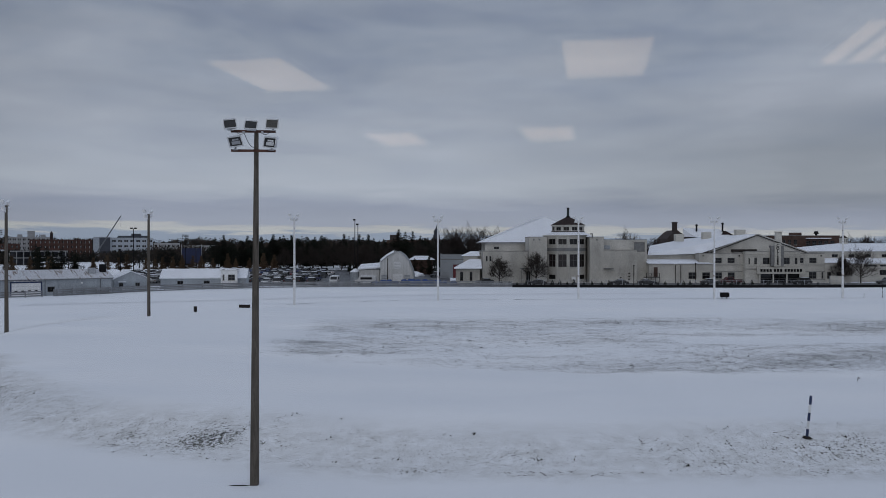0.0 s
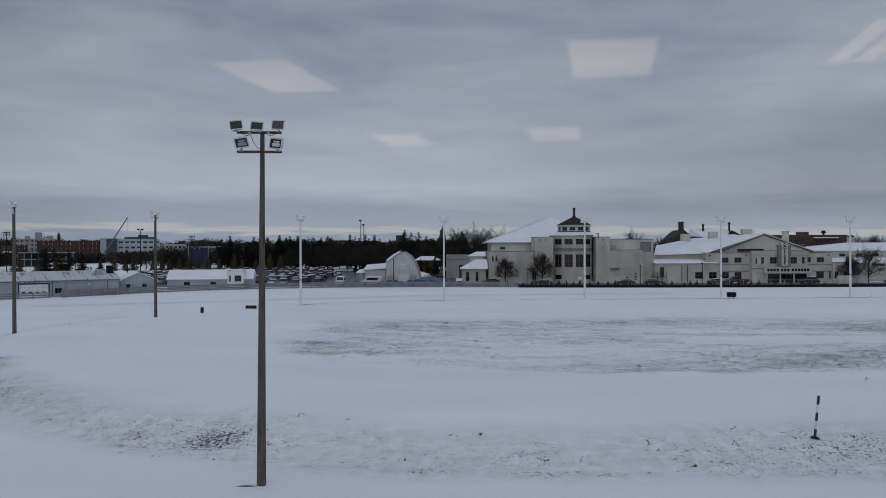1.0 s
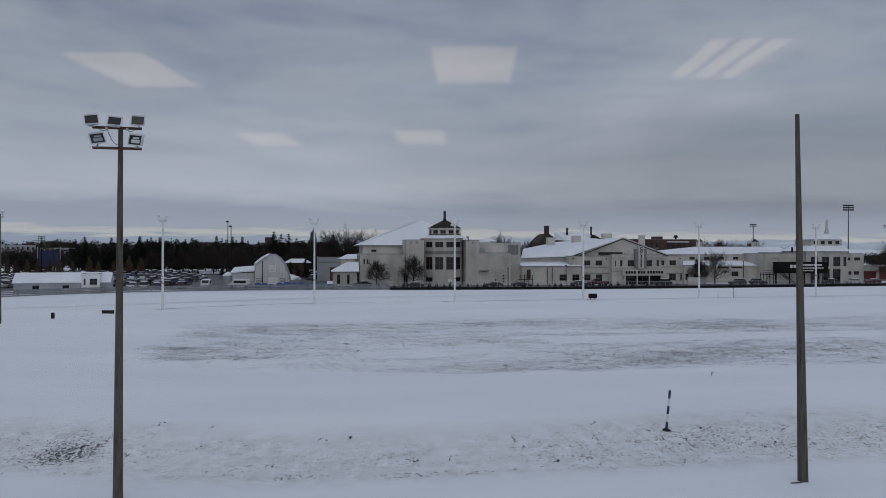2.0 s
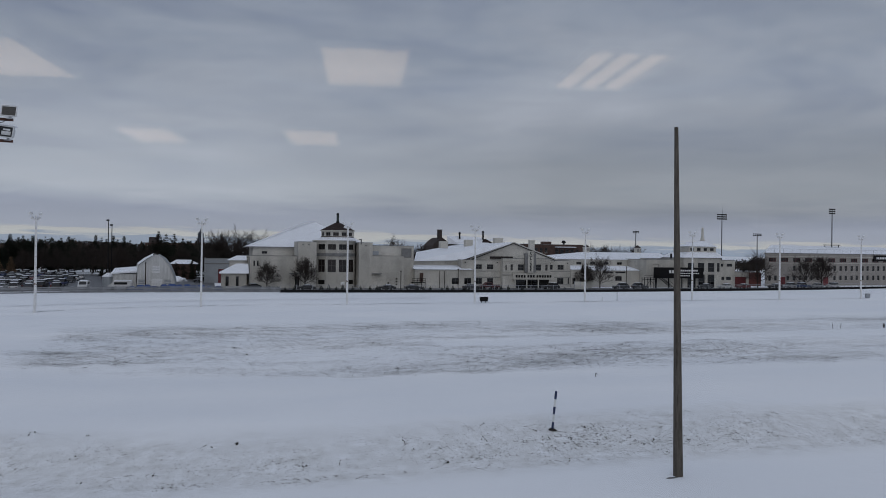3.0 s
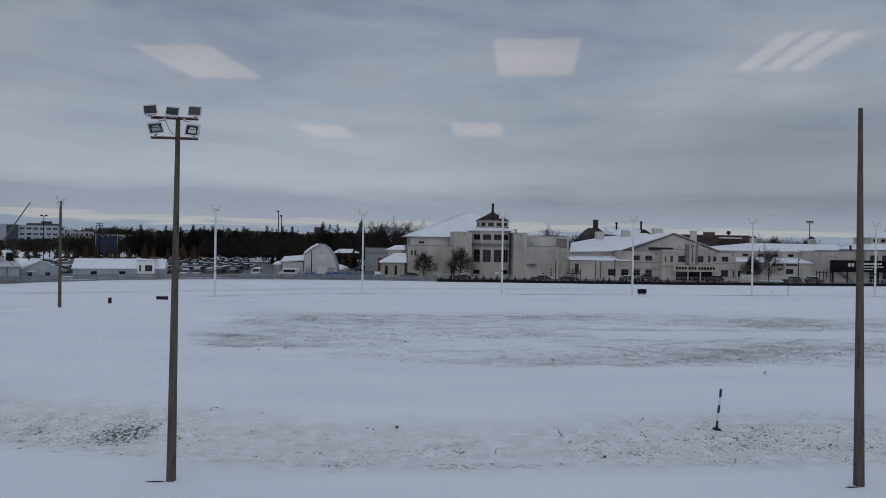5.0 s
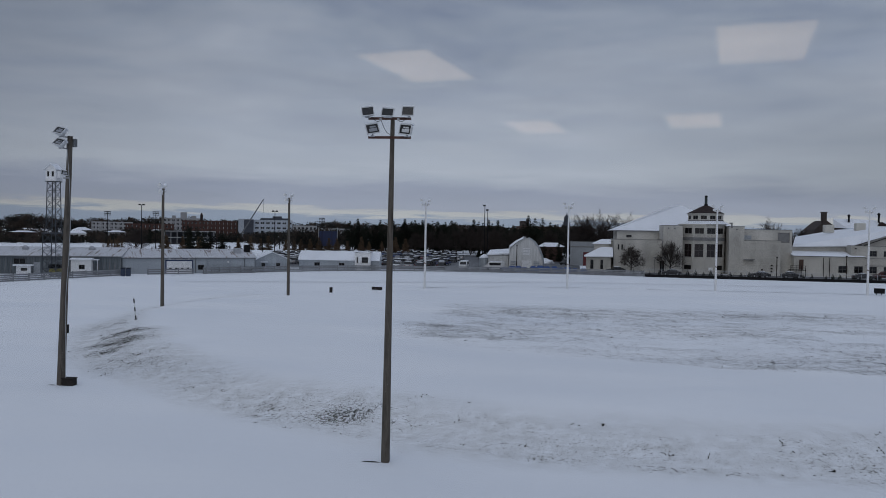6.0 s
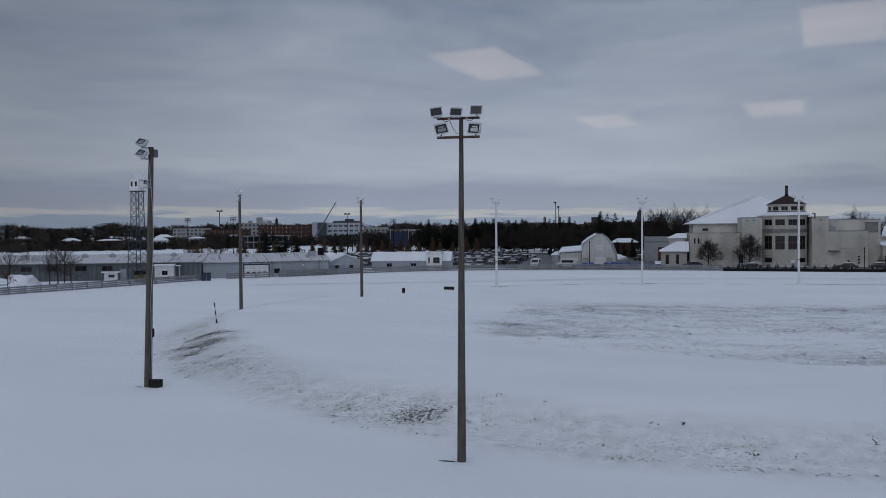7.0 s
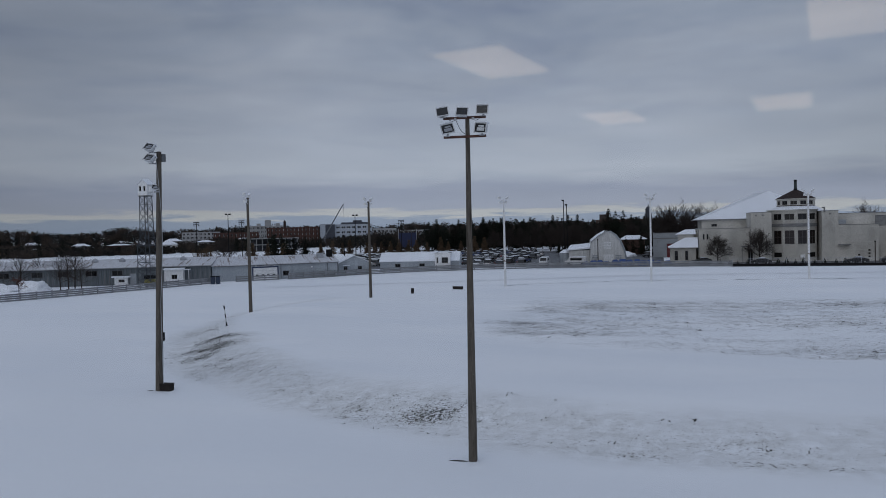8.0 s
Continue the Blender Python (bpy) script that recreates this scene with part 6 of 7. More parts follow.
def conifer(name, seed, height, width, label, mat=NEEDLE, clear=0.12, layers=22, ragged=0.35, group="pines", taper=0.8):
    """A conifer: trunk, whorls of limbs and needle clumps along them."""
    r = random.Random(seed)
    t = thing(name, Matrix(), label, "tree", group)
    stem, crown = bmesh.new(), bmesh.new()
    tube(stem, (0, 0, -0.2), (0, 0, height * 0.97), height * 0.016 + 0.05, 0.03, 6, False)
    for k in range(layers):
        u = k / (layers - 1)
        z = height * (clear + (1 - clear) * u)
        reach = (width * (1 - u) ** taper * (0.55 + 0.45 * min(1, u * 6)) + 0.3) * r.uniform(0.7, 1.15)
        for b in range(max(4, int(7 * (1 - u) + 4))):
            a = r.uniform(0, 6.283)
            l = reach * r.uniform(1 - ragged, 1.1)
            tip = Vector((math.cos(a) * l, math.sin(a) * l, z - l * 0.16 + r.uniform(-0.2, 0.2)))
            tube(stem, (0, 0, z), tip, 0.035, 0.012, 3, False)
            for s in (0.35, 0.65, 0.92):
                clump(crown, Vector((0, 0, z)).lerp(tip, s), 0.30 + 0.22 * l * (1.1 - s * 0.5), 0.40, r, 9)
    clump(crown, (0, 0, height * 0.97), 0.35, 0.5, r, 10)
    part("trunk", stem, BARK, t)
    part("crown", crown, mat, t, "dark needles")
    return t


TREE = "bare leafless deciduous tree with a dense twiggy crown"
round_a = bare_tree("bare_tree", 3, 7.4, 1.0, TREE, 0.17, 5, 6, twig=0.013)
round_a.matrix_basis = pose(14.3, 200.3, 0)
round_b = bare_tree("bare_tree", 8, 8.6, 1.05, TREE, 0.19, 5, 6, twig=0.014)
round_b.matrix_basis = pose(23.6, 199.6, 0)
broad = bare_tree("bare_tree", 21, 10.5, 1.15, "large bare leafless tree with spreading limbs", 0.22, 5, 5, twig=0.015, bare_trunk=0.18)
broad.matrix_basis = pose(108.2, 204.0, 0)
slim = bare_tree("bare_tree", 33, 7.5, 0.75, "slim young bare tree with upright twigs", 0.1, 4, 3, twig=0.01, bare_trunk=0.2)
slim.matrix_basis = pose(-109.5, 125.5, 0)
for src, x, y, s, a in ((broad, 161.6, 203.6, 1.2, 40), (broad, 180.3, 205.0, 1.05, 170), (round_b, 187.5, 205.6, 1.25, 90), (round_a, 103.6, 204.2, 1.05, 30),
                        (broad, 10.0, 262, 1.75, 10), (broad, 16.8, 268, 1.65, 200), (round_b, 4.2, 258, 1.9, 80), (broad, 59.0, 252, 1.55, 120), (round_a, 64.0, 256, 1.5, 60), (round_b, 78.5, 292, 1.55, 0), (round_b, 88.0, 295, 1.4, 70),
                        (broad, 107.0, 283, 1.4, 250), (round_a, 114.0, 280, 1.9, 20), (broad, 140.2, 268, 1.4, 20), (round_b, 146.0, 270, 1.6, 140), (broad, 151.5, 270, 1.3, 300), (round_a, 156.5, 268, 1.85, 100), (round_b, 134.5, 267, 1.5, 220), (round_a, 170.8, 270, 1.5, 0),
                        (slim, -108.0, 125.9, 1.1, 60), (slim, -109.8, 129.7, 1.15, 150), (slim, -122.6, 129.5, 1.05, 220), (slim, -122.8, 134.6, 0.95, 300), (slim, -107.0, 128.2, 0.8, 30), (slim, -126, 127, 1.0, 10),
                        (broad, -148.0, 250, 0.95, 0), (round_b, -26.0, 262, 1.2, 50), (round_a, -18.0, 270, 1.4, 120), (broad, 0.5, 285, 1.2, 90), (round_b, -8.5, 290, 1.3, 200), (broad, -33.0, 300, 1.1, 30), (broad, -46, 312, 1.15, 70), (round_b, -40, 310, 1.3, 10), (broad, -52, 314, 1.05, 130), (round_a, -57, 312, 1.4, 220), (broad, -36, 306, 1.2, 300), (round_b, -30, 308, 1.35, 160), (broad, -24, 312, 1.1, 20), (round_a, -63, 314, 1.3, 40)):
    copy_thing(src, pose(x, y, 0, 0, 0, a) @ Matrix.Scale(s, 4))

russet = thing("small_tree", pose(-111, 116.9, 0), "small tree holding russet dead leaves", "tree")
r5 = random.Random(9)
stem, leaves = bmesh.new(), bmesh.new()
tube(stem, (0, 0, -0.2), (0, 0, 1.6), 0.06, 0.04, 6, False)
for k in range(22):
    a, h = r5.uniform(0, 6.28), r5.uniform(1.0, 3.2)
    tip = Vector((math.cos(a) * r5.uniform(0.3, 1.3), math.sin(a) * r5.uniform(0.3, 1.3), h))
    tube(stem, (0, 0, min(1.6, h * 0.6)), tip, 0.03, 0.01, 4, False)
    clump(leaves, tip, 0.3, 0.22, r5, 14)
part("trunk", stem, BARK, russet)
part("crown", leaves, REDLEAF, russet, "russet dead leaves")

pine_src = [conifer("pine_tree", 40 + k, 1.0 * h, w, "tall dark pine tree", layers=n, clear=c, ragged=g, taper=q) for k, (h, w, c, g, q, n) in enumerate(((12.6, 4.3, 0.22, 0.75, 0.42, 13), (11.8, 5.0, 0.26, 0.8, 0.36, 11), (13.6, 3.3, 0.12, 0.6, 0.75, 20), (10.8, 4.8, 0.2, 0.8, 0.4, 11)))]
pr = random.Random(77)
spots = []
for k in range(52):
    u = k / 51
    spots.append((-93 + 62 * u + pr.uniform(-1.5, 1.5), 318 + 10 * u + pr.uniform(-6, 14), 0.72 + 0.26 * math.sin(min(1, u * 2.2) * 1.6) + pr.uniform(-0.08, 0.1)))
for k in range(26):
    u = k / 25
    spots.append((-27 + 36 * u + pr.uniform(-1.5, 1.5), 322 + pr.uniform(-12, 14), 0.88 + 0.22 * math.exp(-((u - 0.3) / 0.2) ** 2) + pr.uniform(-0.1, 0.1)))
for x, y, s in ((-116, 226, 0.66), (-113, 228, 0.72), (-110, 227, 0.68), (-107.5, 230, 0.7), (-119, 231, 0.62), (-196, 330, 0.7), (-191, 333, 0.66), (-186, 336, 0.72), (-300, 330, 0.7), (-292, 338, 0.75), (-181, 350, 0.8), (-177, 352, 0.75), (8.5, 262, 0.75), (5.5, 266, 0.8), (-9.2, 254, 0.44), (-7.0, 256, 0.4), (-4.4, 255, 0.5), (-1.9, 257, 0.46), (-29.0, 262, 0.42), (-31.5, 265, 0.36), (-11.8, 259, 0.5)):
    spots.append((x, y, s))
for i, (x, y, s) in enumerate(spots):
    src = pine_src[i % 4]
    m = pose(x, y, 0, 0, 0, pr.uniform(0, 360))
    if i < 4:
        src.matrix_basis = m
    else:
        copy_thing(src, m @ Matrix.Scale(s, 4))
larch = conifer("larch_tree", 91, 5.6, 1.5, "small brown autumn larch", LARCH, 0.1, 12, 0.4, "young larches")
larch.matrix_basis = pose(-134.5, 268.3, 0)
lr = random.Random(12)
for k in range(26):
    u = k / 25
    copy_thing(larch, pose(-146 + 84 * u + lr.uniform(-1.2, 1.2), 262 + 30 * u + lr.uniform(-3, 3), 0, 0, 0, lr.uniform(0, 360)) @ Matrix.Scale(lr.uniform(0.75, 1.15), 4))
brush = thing("brown_thicket", pose(-139, 222, 0, 0, 0, -30), "dense brown leafless thicket", "shrub")
bm = bmesh.new()
for k in range(260):
    p = Vector((lr.uniform(-5, 5), lr.uniform(-1.5, 1.5), 0))
    tube(bm, p, p + Vector((lr.gauss(0, 0.5), lr.gauss(0, 0.5), lr.uniform(3.4, 6.2))), 0.05, 0.012, 3, False)
part("stems", bm, LARCH, brush)
for k in range(9):
    bu = thing("low_bush", pose(-148 + k * 2.7, 236 + k * 1.3, 0), "small brown leafless bush in snow", "shrub", "brown bushes")
    bm = bmesh.new()
    for j in range(70):
        p = Vector((lr.gauss(0, 0.7), lr.gauss(0, 0.6), 0))
        tube(bm, p, p + Vector((lr.gauss(0, 0.45), lr.gauss(0, 0.45), lr.uniform(1.4, 3.2))), 0.035, 0.01, 3, False)
    part("stems", bm, LARCH, bu)

# far woods: one ragged belt after another, reaching right round the horizon in view
wr = random.Random(4)
woods = bmesh.new()


def far_belt(x0, y0, x1, y1, n, h0, h1, wide, conif):
    for k in range(n):
        u = (k + wr.random()) / n
        x, y = x0 + (x1 - x0) * u, y0 + (y1 - y0) * u + wr.gauss(0, 9)
        h, w = (h0 + (h1 - h0) * min(1, max(0, 0.5 + 0.9 * noise.noise((x * 0.02, y * 0.02, 2)) + wr.uniform(-0.3, 0.3)))), wide * wr.uniform(0.6, 1.3)
        base = Vector((x, y, -0.5))
        if wr.random() < conif:
            for j in range(5):
                z0, z1 = h * (0.06 + j * 0.17), h * (0.36 + j * 0.16)
                rr = w * 0.55 * (1 - j * 0.17)
                ring_v = [woods.verts.new(base + Vector((rr * wr.uniform(0.6, 1.2) * math.cos(i * 1.047), rr * wr.uniform(0.6, 1.2) * math.sin(i * 1.047), z0 + wr.uniform(-0.4, 0.4)))) for i in range(6)]
                tip = woods.verts.new(base + Vector((0, 0, z1)))
                for i in range(6):
                    woods.faces.new((ring_v[i], ring_v[(i + 1) % 6], tip))
        else:
            tube(woods, base, base + Vector((0, 0, h * 0.5)), 0.3, 0.2, 3, False)
            for j in range(230):
                d = Vector((wr.gauss(0, 1), wr.gauss(0, 1), wr.gauss(0, 1)))
                d.normalize()
                d *= wr.uniform(0.25, 1.0) ** 0.5
                c = base + Vector((d.x * w * 0.55, d.y * w * 0.55, h * 0.56 + d.z * h * 0.44))
                q = w * wr.uniform(0.055, 0.105)
                woods.faces.new([woods.verts.new(c + Vector((wr.uniform(-q, q), wr.uniform(-q, q), wr.uniform(-q, q)))) for _ in range(3)])


far_belt(-820, 540, -330, 820, 460, 13, 20, 13, 0.2)
far_belt(-420, 330, -262, 420, 150, 5, 8.5, 7, 0.2)
far_belt(-330, 330, -215, 400, 110, 4, 7.5, 6, 0.25)
far_belt(-365, 275, -205, 398, 130, 3.0, 6.5, 6.5, 0.15)
far_belt(-420, 310, -230, 450, 170, 4, 9, 7, 0.12)
far_belt(-262, 420, -180, 452, 70, 5, 8, 7, 0.3)
far_belt(-320, 700, -70, 760, 260, 12, 18, 11, 0.15)
far_belt(-180, 428, -130, 440, 60, 5, 8, 7, 0.1)
far_belt(-128, 345, -75, 355, 80, 8, 11, 6.5, 0.15)
far_belt(-85, 372, 60, 392, 190, 11, 15.5, 7, 0.35)
far_belt(-30, 352, 40, 362, 80, 8, 12, 6, 0.2)
far_belt(60, 380, 330, 420, 240, 6, 9.5, 7, 0.1)
far_belt(330, 420, 900, 520, 260, 7, 10.5, 9, 0.1)
wo_ob = part("woods", woods, WOODS)
tagged(wo_ob, "dark winter woods in the distance", "woods", kind="stuff")

# dwarf hedge shrubs along the pavilion and arena
for k in range(44):
    x = 10 + k * 2.05 + lr.uniform(-0.5, 0.5)
    if 44 < x < 49 or (77 < x < 100 and k % 2):
        continue
    sh = thing("dwarf_cedar", pose(x, 193.5 + lr.uniform(-0.5, 0.5), 0), "small dark clipped evergreen shrub", "shrub", "dwarf cedars")
    if k == 0:
        bm = bmesh.new()
        for j in range(26):
            u = j / 25
            clump(bm, (0, 0, 0.15 + 1.35 * u), 0.42 * (1.05 - u), 0.2, lr, 12)
        cedar = part("foliage", bm, HEDGE, sh)
    else:
        again(cedar, Matrix.Scale(lr.uniform(0.6, 1.15), 4), sh)

# ---------------------------------------------------------------- parked vehicles


def paint(name, c):
    m = material(name, c, 0.35, 0.1, vary=0.15, size=0.8, fine=4, bump=0)
    return m


PAINTS = [("white", paint("white_car_paint", (0.62, 0.62, 0.62))), ("dark grey", paint("dark_grey_car_paint", (0.045, 0.047, 0.05))), ("silver", paint("silver_car_paint", (0.3, 0.31, 0.32))), ("black", paint("black_car_paint", (0.015, 0.015, 0.017))), ("dark blue", paint("blue_car_paint", (0.02, 0.04, 0.12))), ("dark red", paint("red_car_paint", (0.14, 0.02, 0.02)))]


def car(color, mat, suv, group="parked cars"):
    """A parked car facing -y: shaped body, glasshouse, wheels, lamps and a cap of snow."""
    L, W, H = (4.6, 1.85, 1.68) if suv else (4.5, 1.78, 1.42)
    t = thing("car", Matrix(), f"{color} parked {'sport utility car' if suv else 'saloon car'} dusted with snow", "car", group)
    side_l = [(-L / 2, 0.35), (-L / 2, 0.75), (-L / 2 + 0.25, 0.9), (-0.75, 1.0), (1.75 if suv else 1.4, 1.0), (L / 2 - 0.05, 0.95), (L / 2, 0.6), (L / 2, 0.35)]
    bm = prism([(x, z) for x, z in side_l], -W / 2, W / 2)
    bmesh.ops.bevel(bm, geom=bm.edges[:], offset=0.07, segments=2, affect="EDGES", profile=0.6)
    part("body", bm, mat, t)
    g = [(-1.0, 1.0), (-0.3, H - 0.04), (1.5 if suv else 1.0, H - 0.03), (2.1 if suv else 1.75, 1.0)]
    iw = W / 2 - 0.2
    ow = W / 2 - 0.06
    bm = bmesh.new()
    v = []
    for s in (-1, 1):
        v += [bm.verts.new((x, s * (ow if z <= 1.0 else iw), z)) for x, z in g]
    for f in ((0, 1, 2, 3), (7, 6, 5, 4), (0, 4, 5, 1), (1, 5, 6, 2), (2, 6, 7, 3)):
        bm.faces.new([v[i] for i in f])
    part("glasshouse", bm, PANE, t, "dark car windows")
    part("roof", bevelled((-0.32, 1.52 if suv else 1.02, -iw - 0.02, iw + 0.02, H - 0.04, H + 0.03), 0.03, 1), mat, t)
    part("snow", bevelled((-0.28, 1.46 if suv else 0.98, -iw, iw, H + 0.032, H + 0.11), 0.035, 1), SNOW, t, "snow on the roof")
    for x in (-L / 2 + 0.85, L / 2 - 0.9):
        for s in (-1, 1):
            bm = bmesh.new()
            tube(bm, (x, s * (W / 2 - 0.2), 0.33), (x, s * (W / 2 + 0.01), 0.33), 0.33, 0.33, 14)
            wh = part("wheel", bm, TYRE, t)
            bm = bmesh.new()
            tube(bm, (x, s * (W / 2 + 0.012), 0.33), (x, s * (W / 2 + 0.03), 0.33), 0.2, 0.17, 10)
            part("rim", bm, STEEL, wh)
    for s in (-1, 1):
        part("headlight", boxes((-L / 2 - 0.02, -L / 2 + 0.06, s * 0.62 - 0.18, s * 0.62 + 0.18, 0.62, 0.76)), REFLECTOR, t)
        part("tail_light", boxes((L / 2 - 0.06, L / 2 + 0.02, s * 0.66 - 0.14, s * 0.66 + 0.14, 0.66, 0.82)), RED, t)
    return t


cars = [car(n, m, suv) for n, m in PAINTS for suv in (False, True)]
cr = random.Random(31)
places = []
for row, (y, xa, xb) in enumerate(((196.5, -44, -30), (203, -78, -33), (211, -84, -33), (219, -88, -33), (228, -92, -34), (238, -97, -34), (250, -100, -35), (264, -104, -36), (280, -106, -38), (298, -104, -40))):
    x = xa
    while x < xb:
        if cr.random() < 0.86:
            places.append((x, y + cr.uniform(-0.6, 0.6) + (x + 40) * -0.05, 90 + cr.uniform(-5, 5) + 180 * (cr.random() < 0.5)))
        x += 2.75 + cr.uniform(0, 0.3)
for x, y, a in ((23, 192.5, 0), (43, 192.5, 0), (50, 193, 180), (89.5, 196.5, 0), (66, 194.5, 180), (111, 197, 0), (117, 197, 180), (139, 198, 0), (146, 198, 5), (152, 198, 8), (165, 200, 8), (171, 201, 8), (177, 202, 188), (183, 203, 8), (190, 204, 8), (10.5, 198, 20), (-2, 238, 60), (4, 250, 80), (-3, 262, 85), (2.5, 268, 85)):
    places.append((x, y, a))
for i, (x, y, a) in enumerate(places):
    src = cars[cr.choice((0, 1, 2, 3, 2, 3, 4, 5, 6, 7, 6, 7, 8, 9, 10)) if y > 196 else cr.choice((6, 7, 6, 7, 2, 3))] if i >= len(cars) else cars[i]
    m = pose(x, y, 0.05 if y > 188 else 0, 0, 0, a)
    if i < len(cars):
        src.matrix_basis = m
    else:
        copy_thing(src, m)


def van(x, y, a, mat, label):
    t = thing("van", pose(x, y, 0.05, 0, 0, a), label, "van", "parked vans")
    bm = prism([(-2.6, 0.4), (-2.6, 1.1), (-2.0, 1.25), (-1.4, 2.1), (2.6, 2.1), (2.6, 0.4)], -0.98, 0.98)
    bmesh.ops.bevel(bm, geom=bm.edges[:], offset=0.08, segments=2, affect="EDGES")
    part("body", bm, mat, t)
    part("windscreen", solid([(-2.02, -0.8, 1.3), (-2.02, 0.8, 1.3), (-1.48, 0.75, 2.0), (-1.48, -0.75, 2.0), (-1.98, -0.8, 1.28), (-1.98, 0.8, 1.28), (-1.42, 0.75, 1.98), (-1.42, -0.75, 1.98)], [(0, 1, 2, 3), (7, 6, 5, 4), (0, 3, 7, 4), (1, 5, 6, 2), (2, 6, 7, 3), (0, 4, 5, 1)]).copy(), PANE, t)
    for s in (-1, 1):
        part("side_window", boxes((-1.2, 1.6, s * 0.985 - 0.01, s * 0.985 + 0.01, 1.3, 1.85)), PANE, t)
    for wx in (-1.6, 1.7):
        for s in (-1, 1):
            bm = bmesh.new()
            tube(bm, (wx, s * 0.75, 0.36), (wx, s * 0.99, 0.36), 0.36, 0.36, 14)
            part("wheel", bm, TYRE, t)
    part("snow", bevelled((-1.3, 2.5, -0.85, 0.85, 2.1, 2.18), 0.035, 1), SNOW, t)


van(-27.0, 196.2, 90, PAINTS[0][1], "white parked van seen end on")
van(-19.2, 195.6, 0, PAINTS[0][1], "white parked van beside the barn")
van(-126.0, 138.0, SH, PAINTS[3][1], "dark old van parked by the shed")
TRUCK_RED = paint("dark_red_car_paint", (0.07, 0.012, 0.012))
truck = thing("pickup_truck", pose(71.5, 196, 0.05), "dark red pickup truck parked by the arena", "truck")
bm = prism([(-2.7, 0.5), (-2.7, 1.1), (-1.5, 1.2), (-0.9, 1.9), (0.5, 1.9), (0.7, 1.25), (2.7, 1.25), (2.7, 0.5)], -0.95, 0.95)
bmesh.ops.bevel(bm, geom=bm.edges[:], offset=0.06, segments=2, affect="EDGES")
part("body", bm, TRUCK_RED, truck)
for s in (-1, 1):
    part("side_window", boxes((-0.9, 0.4, s * 0.955 - 0.01, s * 0.955 + 0.01, 1.3, 1.75)), PANE, truck)
    for wx in (-1.8, 1.7):
        bm = bmesh.new()
        tube(bm, (wx, s * 0.72, 0.4), (wx, s * 0.97, 0.4), 0.4, 0.4, 14)
        part("wheel", bm, TYRE, truck)
for k in range(12):
    x, y = -16.6 + k * 1.72 + cr.uniform(-0.3, 0.3), 192.6 + 0.8 * math.sin(k * 2.1)
    tp = thing("tarpaulin_stack", pose(x, y, 0, 0, 0, cr.uniform(-25, 25)) @ Matrix.Diagonal((1, 0.8, cr.uniform(0.6, 1.0), 1)), "low stack draped in blue tarpaulin dusted with snow", "tarpaulin", "blue tarpaulins")
    w = cr.uniform(0.65, 1.1)
    bm = solid([(-w, -0.9, 0), (w, -0.9, 0), (w, 0.9, 0), (-w, 0.9, 0), (-w * 0.95, -0.8, 1.05), (w * 0.95, -0.8, 1.1), (w * 0.95, 0.8, 1.1), (-w * 0.95, 0.8, 1.0), (-w * 0.6, 0, 1.75), (w * 0.6, 0, 1.8)], [(0, 3, 2, 1), (0, 1, 5, 4), (1, 2, 6, 5), (2, 3, 7, 6), (3, 0, 4, 7), (4, 5, 9, 8), (6, 7, 8, 9), (5, 6, 9), (7, 4, 8)])
    bmesh.ops.bevel(bm, geom=bm.edges[:], offset=0.08, segments=2, affect="EDGES")
    part("sheet", bm, TARP, tp)
    part("rope", boxes((-0.03, 0.03, -0.96, -0.9, 0, 1.2)), DARK, tp)
banner = thing("parking_barrier", pose(96.4, 192.8, 0.05), "pale crowd barrier panel", "barrier")
part("panel", boxes((-1.7, 1.7, 0, 0.06, 0.2, 2.2)), CREAM_PALE, banner)
for x in (-1.7, 0, 1.7):
    part("post", boxes((x - 0.05, x + 0.05, -0.06, 0.12, -0.1, 2.3)), STEEL, banner)

# snow heaps by the stable
hr = random.Random(3)
for hx, hy, hw, hh in ((-121, 122.5, 4.2, 1.5), (-115.5, 125, 3.6, 1.9), (-127, 120, 4.5, 1.7), (-10, 246, 4, 1.6)):
    bm = bmesh.new()
    bmesh.ops.create_icosphere(bm, subdivisions=4, radius=1)
    for v in bm.verts:
        n = 1 + 0.3 * noise.noise(v.co * 1.7 + Vector((hx, hy, 0))) + 0.2 * noise.noise(v.co * 4.5 + Vector((hx, 0, 0))) + 0.09 * noise.noise(v.co * 10 + Vector((0, hy, 0)))
        v.co = Vector((v.co.x * hw * n, v.co.y * hw * 0.6 * n, max(-0.2, v.co.z * hh * n)))
    heap = part("snow_heap", bm, SNOW, None, "", True)
    heap.matrix_basis = pose(hx, hy, 0)
    tagged(heap, "lumpy ploughed heap of snow", "snow heap", "snow heaps")

# ---------------------------------------------------------------- distant buildings


